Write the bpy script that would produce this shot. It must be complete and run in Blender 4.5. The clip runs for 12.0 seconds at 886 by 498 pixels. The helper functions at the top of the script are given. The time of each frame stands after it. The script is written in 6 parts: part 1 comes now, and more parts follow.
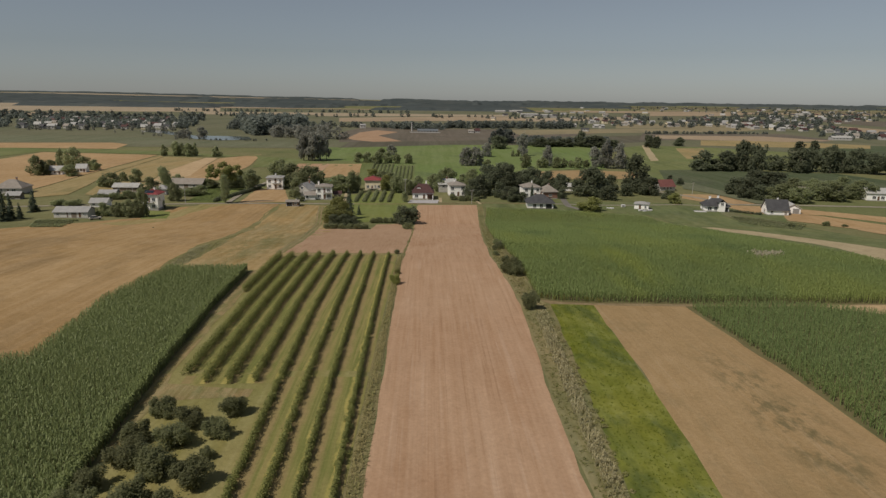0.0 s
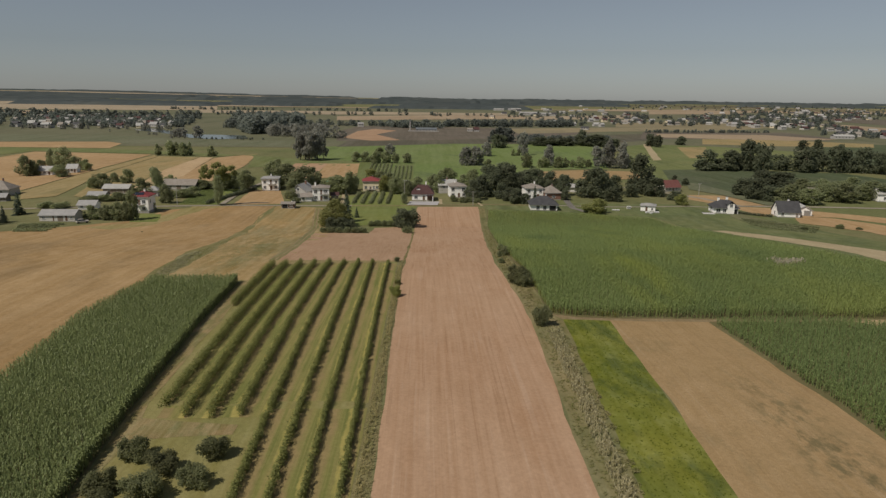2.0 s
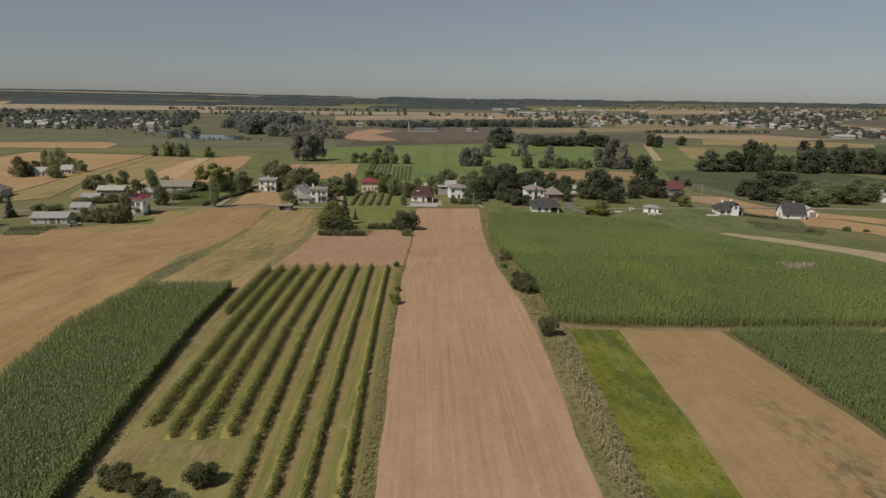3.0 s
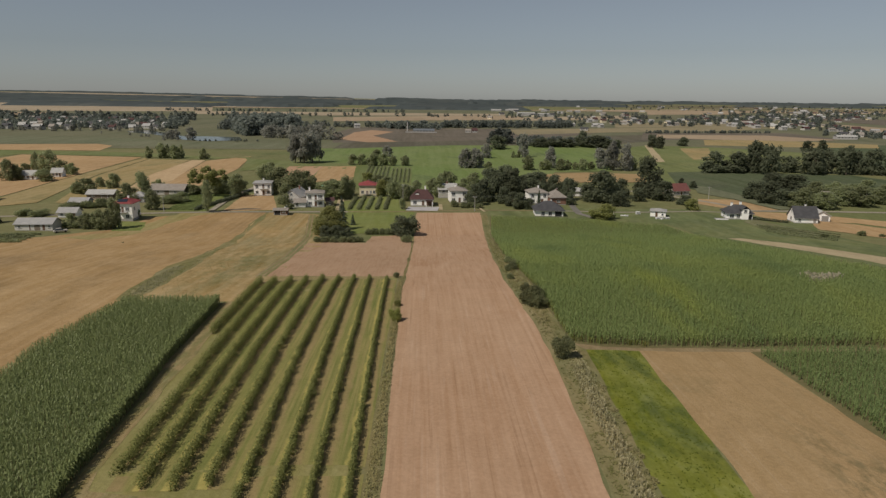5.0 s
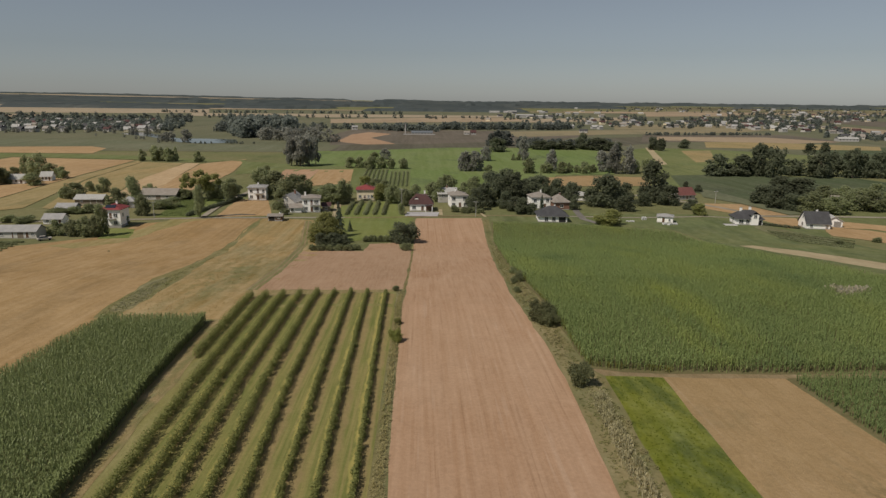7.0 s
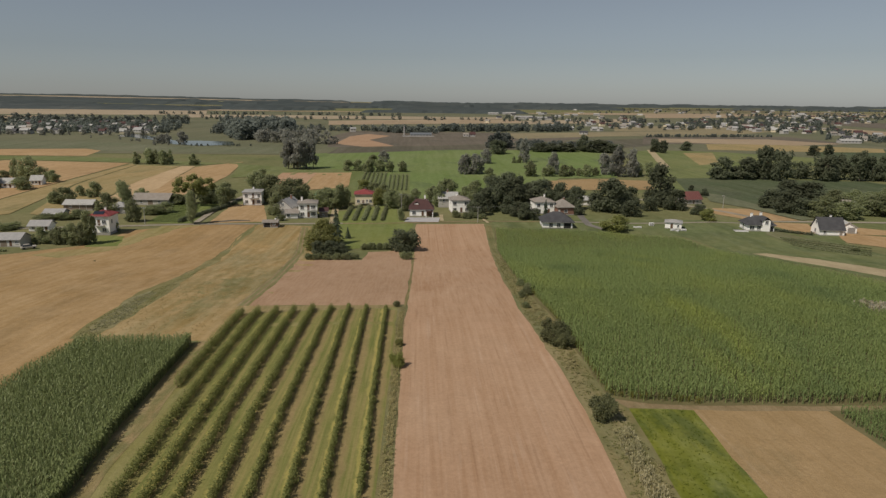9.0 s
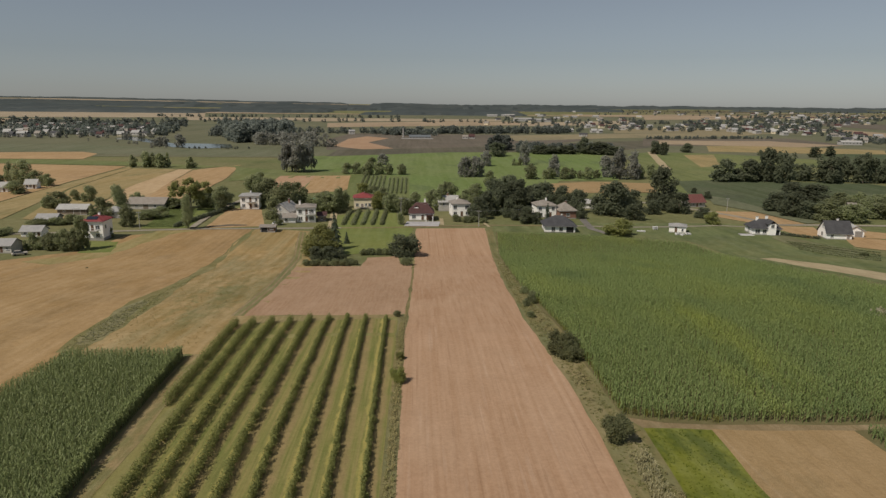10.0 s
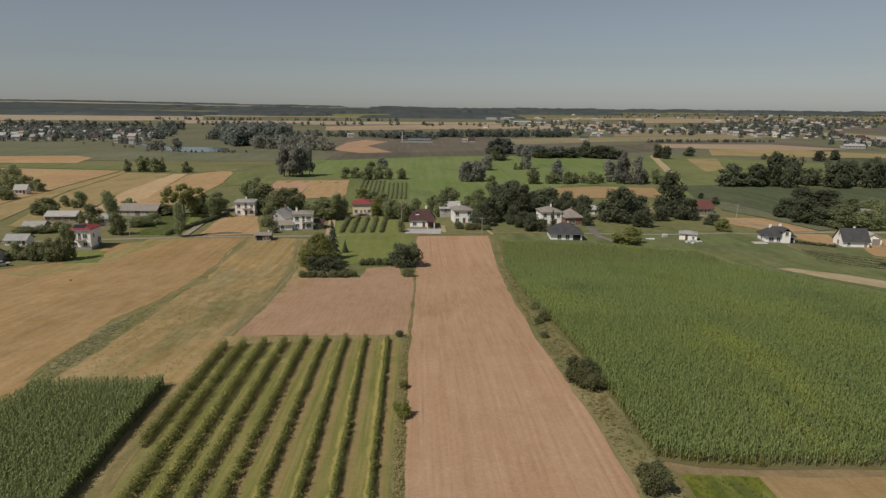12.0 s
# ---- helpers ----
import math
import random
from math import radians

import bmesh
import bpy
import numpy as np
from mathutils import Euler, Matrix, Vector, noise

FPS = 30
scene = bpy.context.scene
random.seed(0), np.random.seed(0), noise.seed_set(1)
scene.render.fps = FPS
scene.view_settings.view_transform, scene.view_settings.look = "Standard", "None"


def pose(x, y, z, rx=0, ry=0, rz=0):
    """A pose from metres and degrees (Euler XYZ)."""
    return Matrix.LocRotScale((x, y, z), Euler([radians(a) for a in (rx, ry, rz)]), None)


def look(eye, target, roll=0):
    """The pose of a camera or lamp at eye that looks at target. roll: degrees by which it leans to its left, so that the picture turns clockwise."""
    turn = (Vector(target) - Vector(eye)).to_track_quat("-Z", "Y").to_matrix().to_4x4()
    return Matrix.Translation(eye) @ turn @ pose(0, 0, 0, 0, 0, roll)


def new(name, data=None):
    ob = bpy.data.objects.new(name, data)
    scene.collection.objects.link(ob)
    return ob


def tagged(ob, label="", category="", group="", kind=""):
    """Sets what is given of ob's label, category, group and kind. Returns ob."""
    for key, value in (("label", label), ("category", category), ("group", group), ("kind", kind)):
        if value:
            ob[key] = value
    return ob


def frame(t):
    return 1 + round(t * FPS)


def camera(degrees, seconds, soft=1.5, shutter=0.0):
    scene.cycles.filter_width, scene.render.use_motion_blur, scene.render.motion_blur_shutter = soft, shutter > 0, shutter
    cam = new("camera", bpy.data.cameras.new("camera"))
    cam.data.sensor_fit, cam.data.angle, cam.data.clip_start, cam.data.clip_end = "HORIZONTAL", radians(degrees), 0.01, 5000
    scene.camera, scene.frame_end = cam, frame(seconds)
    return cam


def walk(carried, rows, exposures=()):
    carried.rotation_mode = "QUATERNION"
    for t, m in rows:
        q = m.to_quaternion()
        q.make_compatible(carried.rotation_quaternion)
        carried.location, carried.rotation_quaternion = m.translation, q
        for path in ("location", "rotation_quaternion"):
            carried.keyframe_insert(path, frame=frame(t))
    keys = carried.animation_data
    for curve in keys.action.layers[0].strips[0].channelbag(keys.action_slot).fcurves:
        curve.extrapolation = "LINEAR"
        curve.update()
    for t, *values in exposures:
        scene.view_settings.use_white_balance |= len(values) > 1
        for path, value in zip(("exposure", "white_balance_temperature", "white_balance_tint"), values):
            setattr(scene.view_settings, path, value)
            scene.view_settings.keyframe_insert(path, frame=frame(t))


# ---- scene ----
cam = camera(68.6, 12.0, 1.4)
PATH = [
    (0, (1.092, -0.873, 45.25), (1.139, 1.076, 44.802), 0.7),
    (0.5, (0.853, 1.361, 45.269), (0.902, 3.31, 44.819), 0.6),
    (1, (0.624, 3.734, 45.33), (0.674, 5.682, 44.879), 0.7),
    (1.5, (0.414, 5.995, 45.384), (0.465, 7.943, 44.932), 0.7),
    (2, (0.197, 8.315, 45.411), (0.25, 10.262, 44.958), 0.7),
    (2.5, (0.015, 10.631, 45.419), (0.069, 12.579, 44.966), 0.7),
    (3, (-0.214, 12.991, 45.424), (-0.157, 14.938, 44.971), 0.7),
    (3.2, (-0.294, 13.914, 45.425), (-0.237, 15.862, 44.972), 0.7),
    (5, (-0.92, 22.081, 45.417), (-0.858, 24.028, 44.966), 0.6),
    (5.5, (-1.071, 24.301, 45.461), (-1.007, 26.248, 45.011), 0.6),
    (6, (-1.258, 26.572, 45.493), (-1.192, 28.52, 45.043), 0.6),
    (6.5, (-1.455, 28.823, 45.497), (-1.388, 30.771, 45.048), 0.6),
    (7, (-1.673, 31.092, 45.496), (-1.604, 33.04, 45.05), 0.6),
    (9, (-2.472, 39.985, 45.771), (-2.398, 41.934, 45.329), 0.6),
    (9.5, (-2.643, 42.219, 45.797), (-2.568, 44.168, 45.358), 0.6),
    (10, (-2.872, 44.535, 45.837), (-2.795, 46.485, 45.401), 0.5),
    (10.5, (-3.083, 46.861, 45.844), (-3.005, 48.811, 45.41), 0.5),
    (11, (-3.317, 49.238, 45.845), (-3.239, 51.189, 45.413), 0.5),
    (11.5, (-3.56, 51.509, 45.875), (-3.48, 53.461, 45.445), 0.5),
    (12, (-3.793, 53.833, 45.909), (-3.712, 55.785, 45.482), 0.5),
]
walk(cam, [(t, look(eye, target, roll)) for t, eye, target, roll in PATH], exposures=[(0, -0.15), (6, -0.1), (12, -0.05)])

# ---- world, sun ----
SUN_ELEV, SUN_AZ = 51.0, 230.0
world = bpy.data.worlds.new("world")
scene.world = world
world.use_nodes = True
wt = world.node_tree
bg = wt.nodes["Background"]
sky = wt.nodes.new("ShaderNodeTexSky")
sky.sky_type, sky.sun_disc = "NISHITA", False
sky.sun_elevation, sky.sun_rotation = radians(SUN_ELEV), radians(SUN_AZ)
sky.altitude, sky.air_density, sky.dust_density, sky.ozone_density = 250, 1.0, 0.5, 1.0
soft = wt.nodes.new("ShaderNodeHueSaturation")
soft.inputs["Saturation"].default_value = 0.46
wt.links.new(sky.outputs[0], soft.inputs["Color"])
cool = wt.nodes.new("ShaderNodeMix")
cool.data_type, cool.blend_type = "RGBA", "MULTIPLY"
cool.inputs["Factor"].default_value, cool.inputs["B"].default_value = 1.0, (0.93, 0.98, 1.045, 1)
wt.links.new(soft.outputs[0], cool.inputs["A"])
wt.links.new(cool.outputs["Result"], bg.inputs[0])
bg.inputs[1].default_value = 0.052
sun = new("sun", bpy.data.lights.new("sun", "SUN"))
sun.data.energy, sun.data.angle, sun.data.color = 3.65, radians(0.6), (1.0, 0.905, 0.775)
az = radians(SUN_AZ)
sun.matrix_world = look((0, 0, 0), (-math.sin(az) * math.cos(radians(SUN_ELEV)), -math.cos(az) * math.cos(radians(SUN_ELEV)), -math.sin(radians(SUN_ELEV))))

# ---- the lie of the land ----
PROFILE_Y = [-300, 80, 118, 150, 175, 200, 230, 250, 320, 560, 900, 1200, 1600, 2200, 3000, 4900]
PROFILE_Z = [9.6, 9.6, 8.2, 7.2, 5.3, 2.5, -0.6, -2.2, -2.6, -3.5, -2.5, 0, 4, 10, 18, 31.0]


CUT_Y = [y for y in range(-100, 420, 10)] + list(range(420, 1000, 40)) + list(range(1000, 2000, 125)) + list(range(2000, 4901, 290))
CUT_X = list(range(-260, 261, 10)) + [s * v for v in (320, 400, 500, 650, 800, 1000, 1300, 1700, 2200, 2800, 3600, 4600) for s in (-1, 1)]
CUT_X.sort()
GRID_Y = [-300, -200] + CUT_Y
GRID_Z = np.interp(GRID_Y, PROFILE_Y, PROFILE_Z)
RISE_Y = np.interp(GRID_Y, [170, 260, 420, 700], [0, 1, 1, 0])
HILL_Y = np.interp(GRID_Y, [2000, 4700], [0, 34])


def land(x, y):
    """Height of the ground: a low hill that falls to the village, a flat valley, far rising country."""
    z = np.interp(y, GRID_Y, GRID_Z)
    z += 2.7 * np.interp(y, GRID_Y, RISE_Y) * np.clip((-x - 20) / 120, 0, 1)
    z += np.interp(y, GRID_Y, HILL_Y) * np.clip((-x + 200) / 2600, 0, 1)
    return float(z)


# ---- materials ----
def nodes_of(name, rough=0.9, spec=0.2):
    m = bpy.data.materials.new(name)
    m.use_nodes = True
    nt = m.node_tree
    b = nt.nodes["Principled BSDF"]
    b.inputs["Roughness"].default_value = rough
    b.inputs["Specular IOR Level"].default_value = spec
    return m, nt, b


def n_noise(nt, vec, scale, detail=4.0, rough=0.6):
    n = nt.nodes.new("ShaderNodeTexNoise")
    n.inputs["Scale"].default_value, n.inputs["Detail"].default_value, n.inputs["Roughness"].default_value = scale, detail, rough
    nt.links.new(vec, n.inputs["Vector"])
    return n.outputs["Fac"]


def n_map(nt, vec, rot=0.0, scale=(1, 1, 1)):
    n = nt.nodes.new("ShaderNodeMapping")
    n.inputs["Rotation"].default_value[2] = radians(rot)
    n.inputs["Scale"].default_value = scale
    nt.links.new(vec, n.inputs["Vector"])
    return n.outputs[0]


def n_range(nt, val, a, b, c=0.0, d=1.0):
    n = nt.nodes.new("ShaderNodeMapRange")
    n.inputs[1].default_value, n.inputs[2].default_value, n.inputs[3].default_value, n.inputs[4].default_value = a, b, c, d
    nt.links.new(val, n.inputs[0])
    return n.outputs[0]


def n_mix(nt, fac, a, b, mode="MIX"):
    n = nt.nodes.new("ShaderNodeMix")
    n.data_type, n.blend_type = "RGBA", mode
    for sock, v in ((n.inputs["Factor"], fac), (n.inputs["A"], a), (n.inputs["B"], b)):
        if isinstance(v, bpy.types.NodeSocket):
            nt.links.new(v, sock)
        elif isinstance(v, (int, float)):
            sock.default_value = v
        else:
            sock.default_value = (*v, 1)
    return n.outputs["Result"]


def n_bump(nt, b, val, strength, dist):
    n = nt.nodes.new("ShaderNodeBump")
    n.inputs["Strength"].default_value, n.inputs["Distance"].default_value = strength, dist
    nt.links.new(val, n.inputs["Height"])
    nt.links.new(n.outputs[0], b.inputs["Normal"])


def n_pos(nt):
    return nt.nodes.new("ShaderNodeNewGeometry").outputs["Position"]


def n_zone(nt, p, cx, cy, rx, ry):
    """1 inside an oval of the plan, fading to 0 past its rim."""
    at = nt.nodes.new("ShaderNodeMapping")
    at.inputs["Location"].default_value, at.inputs["Scale"].default_value = (-cx / rx, -cy / ry, 0), (1 / rx, 1 / ry, 0)
    nt.links.new(p, at.inputs["Vector"])
    far_off = nt.nodes.new("ShaderNodeVectorMath")
    far_off.operation = "LENGTH"
    nt.links.new(at.outputs[0], far_off.inputs[0])
    return n_range(nt, far_off.outputs["Value"], 0.35, 1.1, 1, 0)


def soil(name, base, alt, dark, patch=0.03, streak=0.0, rot=0.0, period=0.8, grain=1.6, dark_lo=0.56, dark_hi=0.72, bump=0.5, long=0.04, mottle=0.55, lines=0.0, along=0.45, weeds=None):
    """Field surface: broad patches, streaks along the working direction, fine grain."""
    m, nt, b = nodes_of(name, 0.95, 0.1)
    p = n_pos(nt)
    col = n_mix(nt, n_range(nt, n_noise(nt, p, patch, 5, 0.6), 0.35, 0.65), base, alt)
    stain = n_range(nt, n_noise(nt, n_map(nt, p, rot, (1, along, 1)), patch * 2.7, 6, 0.65), dark_lo, dark_hi, 0, 0.75)
    col = n_mix(nt, stain, col, dark)
    if streak:
        s = n_noise(nt, n_map(nt, p, rot, (1 / period, long / period, 1)), 1.0, 3, 0.55)
        lo = n_mix(nt, 1.0, col, (0.72, 0.7, 0.68), "MULTIPLY")
        hi = n_mix(nt, 0.12, col, (1, 0.93, 0.82))
        col = n_mix(nt, streak, col, n_mix(nt, n_range(nt, s, 0.35, 0.65), lo, hi))
        s2 = n_noise(nt, n_map(nt, p, rot, (0.28 / period, 0.01 / period, 1)), 1.0, 2, 0.5)
        col = n_mix(nt, n_range(nt, s2, 0.4, 0.66, 0, 0.5 * streak), col, hi)
    if lines:
        wob = n_noise(nt, n_map(nt, p, rot, (1.9, 0.012, 1)), 1.0, 2, 0.5)
        gap = n_noise(nt, n_map(nt, p, rot, (0.5, 0.06, 1)), 1.0, 3, 0.6)
        mark = n_mix(nt, 1.0, n_range(nt, wob, 0.6, 0.66), n_range(nt, gap, 0.42, 0.6), "MULTIPLY")
        col = n_mix(nt, n_range(nt, mark, 0, 1, 0, lines), col, n_mix(nt, 1.0, col, (0.6, 0.55, 0.5), "MULTIPLY"))
        pale = n_mix(nt, 1.0, n_range(nt, wob, 0.42, 0.36), n_range(nt, gap, 0.55, 0.4), "MULTIPLY")
        col = n_mix(nt, n_range(nt, pale, 0, 1, 0, lines), col, n_mix(nt, 0.16, col, (1, 0.93, 0.84)))
    if weeds:
        cx, cy, rx, ry, tint = weeds
        growth = n_range(nt, n_noise(nt, n_map(nt, p, 20, (1, 0.55, 1)), 0.42, 7, 0.7), 0.47, 0.6)
        spread = n_mix(nt, 1.0, growth, n_zone(nt, p, cx, cy, rx, ry), "MULTIPLY")
        col = n_mix(nt, n_range(nt, spread, 0, 1, 0, 0.75), col, tint)
    mott = n_noise(nt, n_map(nt, p, rot, (1.0, 0.75, 1)), 0.33, 8, 0.72)
    col = n_mix(nt, n_range(nt, mott, 0.42, 0.72, 0.0, mottle), col, n_mix(nt, 1.0, col, (0.66, 0.66, 0.64), "MULTIPLY"))
    col = n_mix(nt, n_range(nt, mott, 0.5, 0.25, 0.0, mottle * 0.5), col, n_mix(nt, 0.1, col, (1, 0.95, 0.85)))
    g = n_noise(nt, p, grain, 6, 0.7)
    col = n_mix(nt, n_range(nt, g, 0.35, 0.7, 0.0, 0.45), col, n_mix(nt, 1.0, col, (0.62, 0.6, 0.58), "MULTIPLY"))
    nt.links.new(col, b.inputs["Base Color"])
    n_bump(nt, b, g, bump, 0.25)
    return m


M_GROUND = soil("ground_grass", (0.15, 0.165, 0.07), (0.205, 0.19, 0.095), (0.1, 0.12, 0.05), 0.012, 0, 0, 1, 0.5)
M_SOIL = soil("ploughed_soil", (0.402, 0.25, 0.151), (0.438, 0.287, 0.182), (0.34, 0.194, 0.106), 0.022, 0.3, 1.0, 0.6, 2.0, mottle=0.26, long=0.012, lines=0.32, bump=0.22)
M_PARCEL = soil("harrowed_soil", (0.365, 0.235, 0.145), (0.4, 0.265, 0.17), (0.29, 0.18, 0.105), 0.03, 0.25, 88, 0.5, 2.2, mottle=0.35)
M_TAN = soil("stubble_near", (0.325, 0.226, 0.112), (0.36, 0.25, 0.128), (0.25, 0.19, 0.098), 0.04, 0.12, -2, 0.6, 2.0, 0.55, 0.7, mottle=0.35, lines=0.2, weeds=(43.0, 68.0, 5.5, 26.0, (0.135, 0.118, 0.06)))
M_STUB = soil("stubble_tan", (0.384, 0.254, 0.126), (0.441, 0.299, 0.156), (0.282, 0.186, 0.096), 0.02, 0.3, 60, 1.5, 0.9)
M_STUBBIG = soil("stubble_rolling", (0.325, 0.21, 0.092), (0.39, 0.263, 0.124), (0.21, 0.145, 0.068), 0.016, 0.3, -4, 1.6, 1.2, 0.5, 0.7, mottle=0.42, long=0.02)
M_STUB2 = soil("stubble_yellow", (0.35, 0.262, 0.12), (0.285, 0.232, 0.105), (0.19, 0.172, 0.072), 0.02, 0.3, 70, 1.5, 0.9)
M_STUBL = soil("stubble_pale", (0.508, 0.373, 0.228), (0.452, 0.322, 0.180), (0.362, 0.249, 0.132), 0.02, 0.2, 65, 2.0, 0.9)
# Olive oval: weeds, with some cloud shade put into their darker tint.
M_SCRUB = soil("scrub_grass", (0.3, 0.222, 0.09), (0.385, 0.265, 0.108), (0.185, 0.178, 0.072), 0.045, 0.6, -5, 1.8, 1.0, 0.46, 0.68, mottle=0.45, long=0.015, along=0.14, weeds=(-46.5, 182.0, 9.0, 34.0, (0.18, 0.178, 0.076)))
M_BALK = soil("balk_grass", (0.178, 0.178, 0.072), (0.232, 0.2, 0.084), (0.132, 0.142, 0.056), 0.06, 0.3, -5, 1.5, 1.2, mottle=0.5)
M_FRINGE = soil("yellow_grass", (0.27, 0.235, 0.09), (0.32, 0.25, 0.11), (0.19, 0.19, 0.065), 0.06, 0.3, 30, 1.5, 1.2, mottle=0.5)
# Far stubble: haze is put into these three colours by desaturating them.
M_FARTAN = soil("hazed_stubble", (0.32, 0.245, 0.165), (0.37, 0.29, 0.2), (0.25, 0.2, 0.135), 0.006, 0.1, 80, 9.0, 0.2, mottle=0.3)
M_FARPALE = soil("hazed_pale_stubble", (0.385, 0.315, 0.225), (0.33, 0.27, 0.19), (0.25, 0.212, 0.152), 0.006, 0.1, 80, 9.0, 0.2, mottle=0.3)
M_FARGOLD = soil("hazed_yellow_stubble", (0.275, 0.232, 0.14), (0.23, 0.2, 0.125), (0.17, 0.16, 0.1), 0.006, 0.1, 80, 9.0, 0.2, mottle=0.3)
M_VERGE = soil("verge_grass", (0.19, 0.18, 0.076), (0.255, 0.21, 0.1), (0.125, 0.142, 0.054), 0.08, 0.3, 3, 1.2, 1.6, 0.45, 0.64, mottle=0.4)
M_LUSH = soil("lush_clover", (0.148, 0.172, 0.022), (0.2, 0.21, 0.03), (0.07, 0.1, 0.018), 0.09, 0.2, 4, 1.2, 1.4, 0.48, 0.62, mottle=0.75)
M_GRASS = soil("pasture", (0.13, 0.165, 0.056), (0.18, 0.195, 0.075), (0.085, 0.105, 0.045), 0.012, 0.2, 80, 4.0, 0.5)
M_YARD = soil("yard_grass", (0.122, 0.155, 0.058), (0.17, 0.182, 0.076), (0.085, 0.112, 0.046), 0.04, 0.2, 70, 3.0, 0.9, 0.46, 0.66, mottle=0.6)
M_GRASSB = soil("bright_pasture", (0.140, 0.200, 0.056), (0.173, 0.216, 0.077), (0.086, 0.119, 0.049), 0.012, 0.2, 85, 5.0, 0.5)
M_GRASSD = soil("dark_pasture", (0.065, 0.092, 0.042), (0.092, 0.108, 0.056), (0.054, 0.065, 0.042), 0.015, 0.2, 85, 4.0, 0.5)
M_ROUGH = soil("rough_pasture", (0.162, 0.167, 0.105), (0.130, 0.146, 0.084), (0.086, 0.103, 0.063), 0.015, 0.2, 88, 6.0, 0.4)
M_DARK = soil("dark_plough", (0.125, 0.108, 0.085), (0.155, 0.132, 0.104), (0.088, 0.082, 0.06), 0.012, 0.2, 88, 6.0, 0.4)
M_VALLEY = soil("valley_grass", (0.125, 0.135, 0.08), (0.165, 0.16, 0.1), (0.09, 0.1, 0.06), 0.006, 0.1, 88, 9.0, 0.2, mottle=0.4)
M_DARK2 = soil("dark_fallow", (0.096, 0.090, 0.066), (0.124, 0.113, 0.078), (0.068, 0.073, 0.048), 0.012, 0.2, 88, 6.0, 0.4)
M_ORCHARD = soil("orchard_grass", (0.21, 0.205, 0.066), (0.265, 0.235, 0.088), (0.16, 0.165, 0.052), 0.05, 0.3, 1, 1.3, 1.8, mottle=0.4)
M_TRACK = soil("worn_track", (0.3, 0.225, 0.125), (0.25, 0.19, 0.105), (0.17, 0.15, 0.07), 0.12, 0.2, 88, 0.6, 2.2, mottle=0.8)
M_DRY = soil("dry_grass", (0.3, 0.232, 0.112), (0.25, 0.212, 0.092), (0.19, 0.175, 0.07), 0.12, 0.2, 1, 0.5, 2.4, mottle=0.5)
M_WORN = soil("trampled_grass", (0.3, 0.225, 0.105), (0.235, 0.2, 0.08), (0.16, 0.165, 0.056), 0.2, 0.4, 1, 0.5, 2.4, 0.48, 0.62, mottle=0.5)
# Soil under crops: shade between the plants is put into this dark colour.
M_CORNSOIL = soil("shaded_crop_soil", (0.15, 0.135, 0.065), (0.17, 0.15, 0.075), (0.11, 0.11, 0.05), 0.05, 0, 0, 1, 1.4)
M_GARDEN = soil("garden_soil", (0.15, 0.15, 0.07), (0.12, 0.145, 0.06), (0.085, 0.095, 0.045), 0.06, 0.4, 70, 1.0, 1.6)
M_LAWN = soil("lawn", (0.155, 0.192, 0.055), (0.19, 0.213, 0.064), (0.12, 0.148, 0.044), 0.05, 0.15, 5, 1.5, 1.6, mottle=0.4)
M_PATH = soil("sand_path", (0.44, 0.365, 0.23), (0.385, 0.315, 0.195), (0.32, 0.255, 0.15), 0.06, 0.2, 0, 1, 1.6)
M_ASPHALT = soil("old_asphalt", (0.175, 0.165, 0.15), (0.22, 0.205, 0.188), (0.12, 0.114, 0.105), 0.06, 0.1, 0, 1, 2.4)
M_LANE = soil("grey_gravel", (0.33, 0.295, 0.235), (0.29, 0.26, 0.205), (0.22, 0.195, 0.15), 0.06, 0.2, 0, 1, 1.8)
M_PAVING = soil("grey_paving", (0.407, 0.395, 0.407), (0.475, 0.463, 0.467), (0.316, 0.305, 0.311), 0.2, 0, 0, 1, 3.0)


def leafy(name, c1, c2, c3, rough=0.65, vary=0.2, broad=0.35, thin=0.7, spec=0.06):
    """Foliage: each leaf clump takes its own tone, with broad variation over the crown."""
    m, nt, b = nodes_of(name, rough, spec)
    g = nt.nodes.new("ShaderNodeNewGeometry")
    o = nt.nodes.new("ShaderNodeObjectInfo")
    isl = g.outputs["Random Per Island"]
    col = n_mix(nt, isl, c1, c2)
    col = n_mix(nt, n_range(nt, n_noise(nt, g.outputs["Position"], broad, 4), 0.47, 0.66, 0, 0.85), col, c3)
    v = nt.nodes.new("ShaderNodeHueSaturation")
    nt.links.new(n_range(nt, o.outputs["Random"], 0, 1, 0.5 - vary * 0.03, 0.5 + vary * 0.03), v.inputs["Hue"])
    nt.links.new(n_range(nt, o.outputs["Random"], 0, 1, 1 - vary, 1 + vary), v.inputs["Value"])
    nt.links.new(col, v.inputs["Color"])
    nt.links.new(v.outputs[0], b.inputs["Base Color"])
    tr = nt.nodes.new("ShaderNodeBsdfTranslucent")
    nt.links.new(v.outputs[0], tr.inputs["Color"])
    mx = nt.nodes.new("ShaderNodeMixShader")
    mx.inputs[0].default_value = thin
    nt.links.new(b.outputs[0], mx.inputs[1])
    nt.links.new(tr.outputs[0], mx.inputs[2])
    nt.links.new(mx.outputs[0], nt.nodes["Material Output"].inputs["Surface"])
    return m


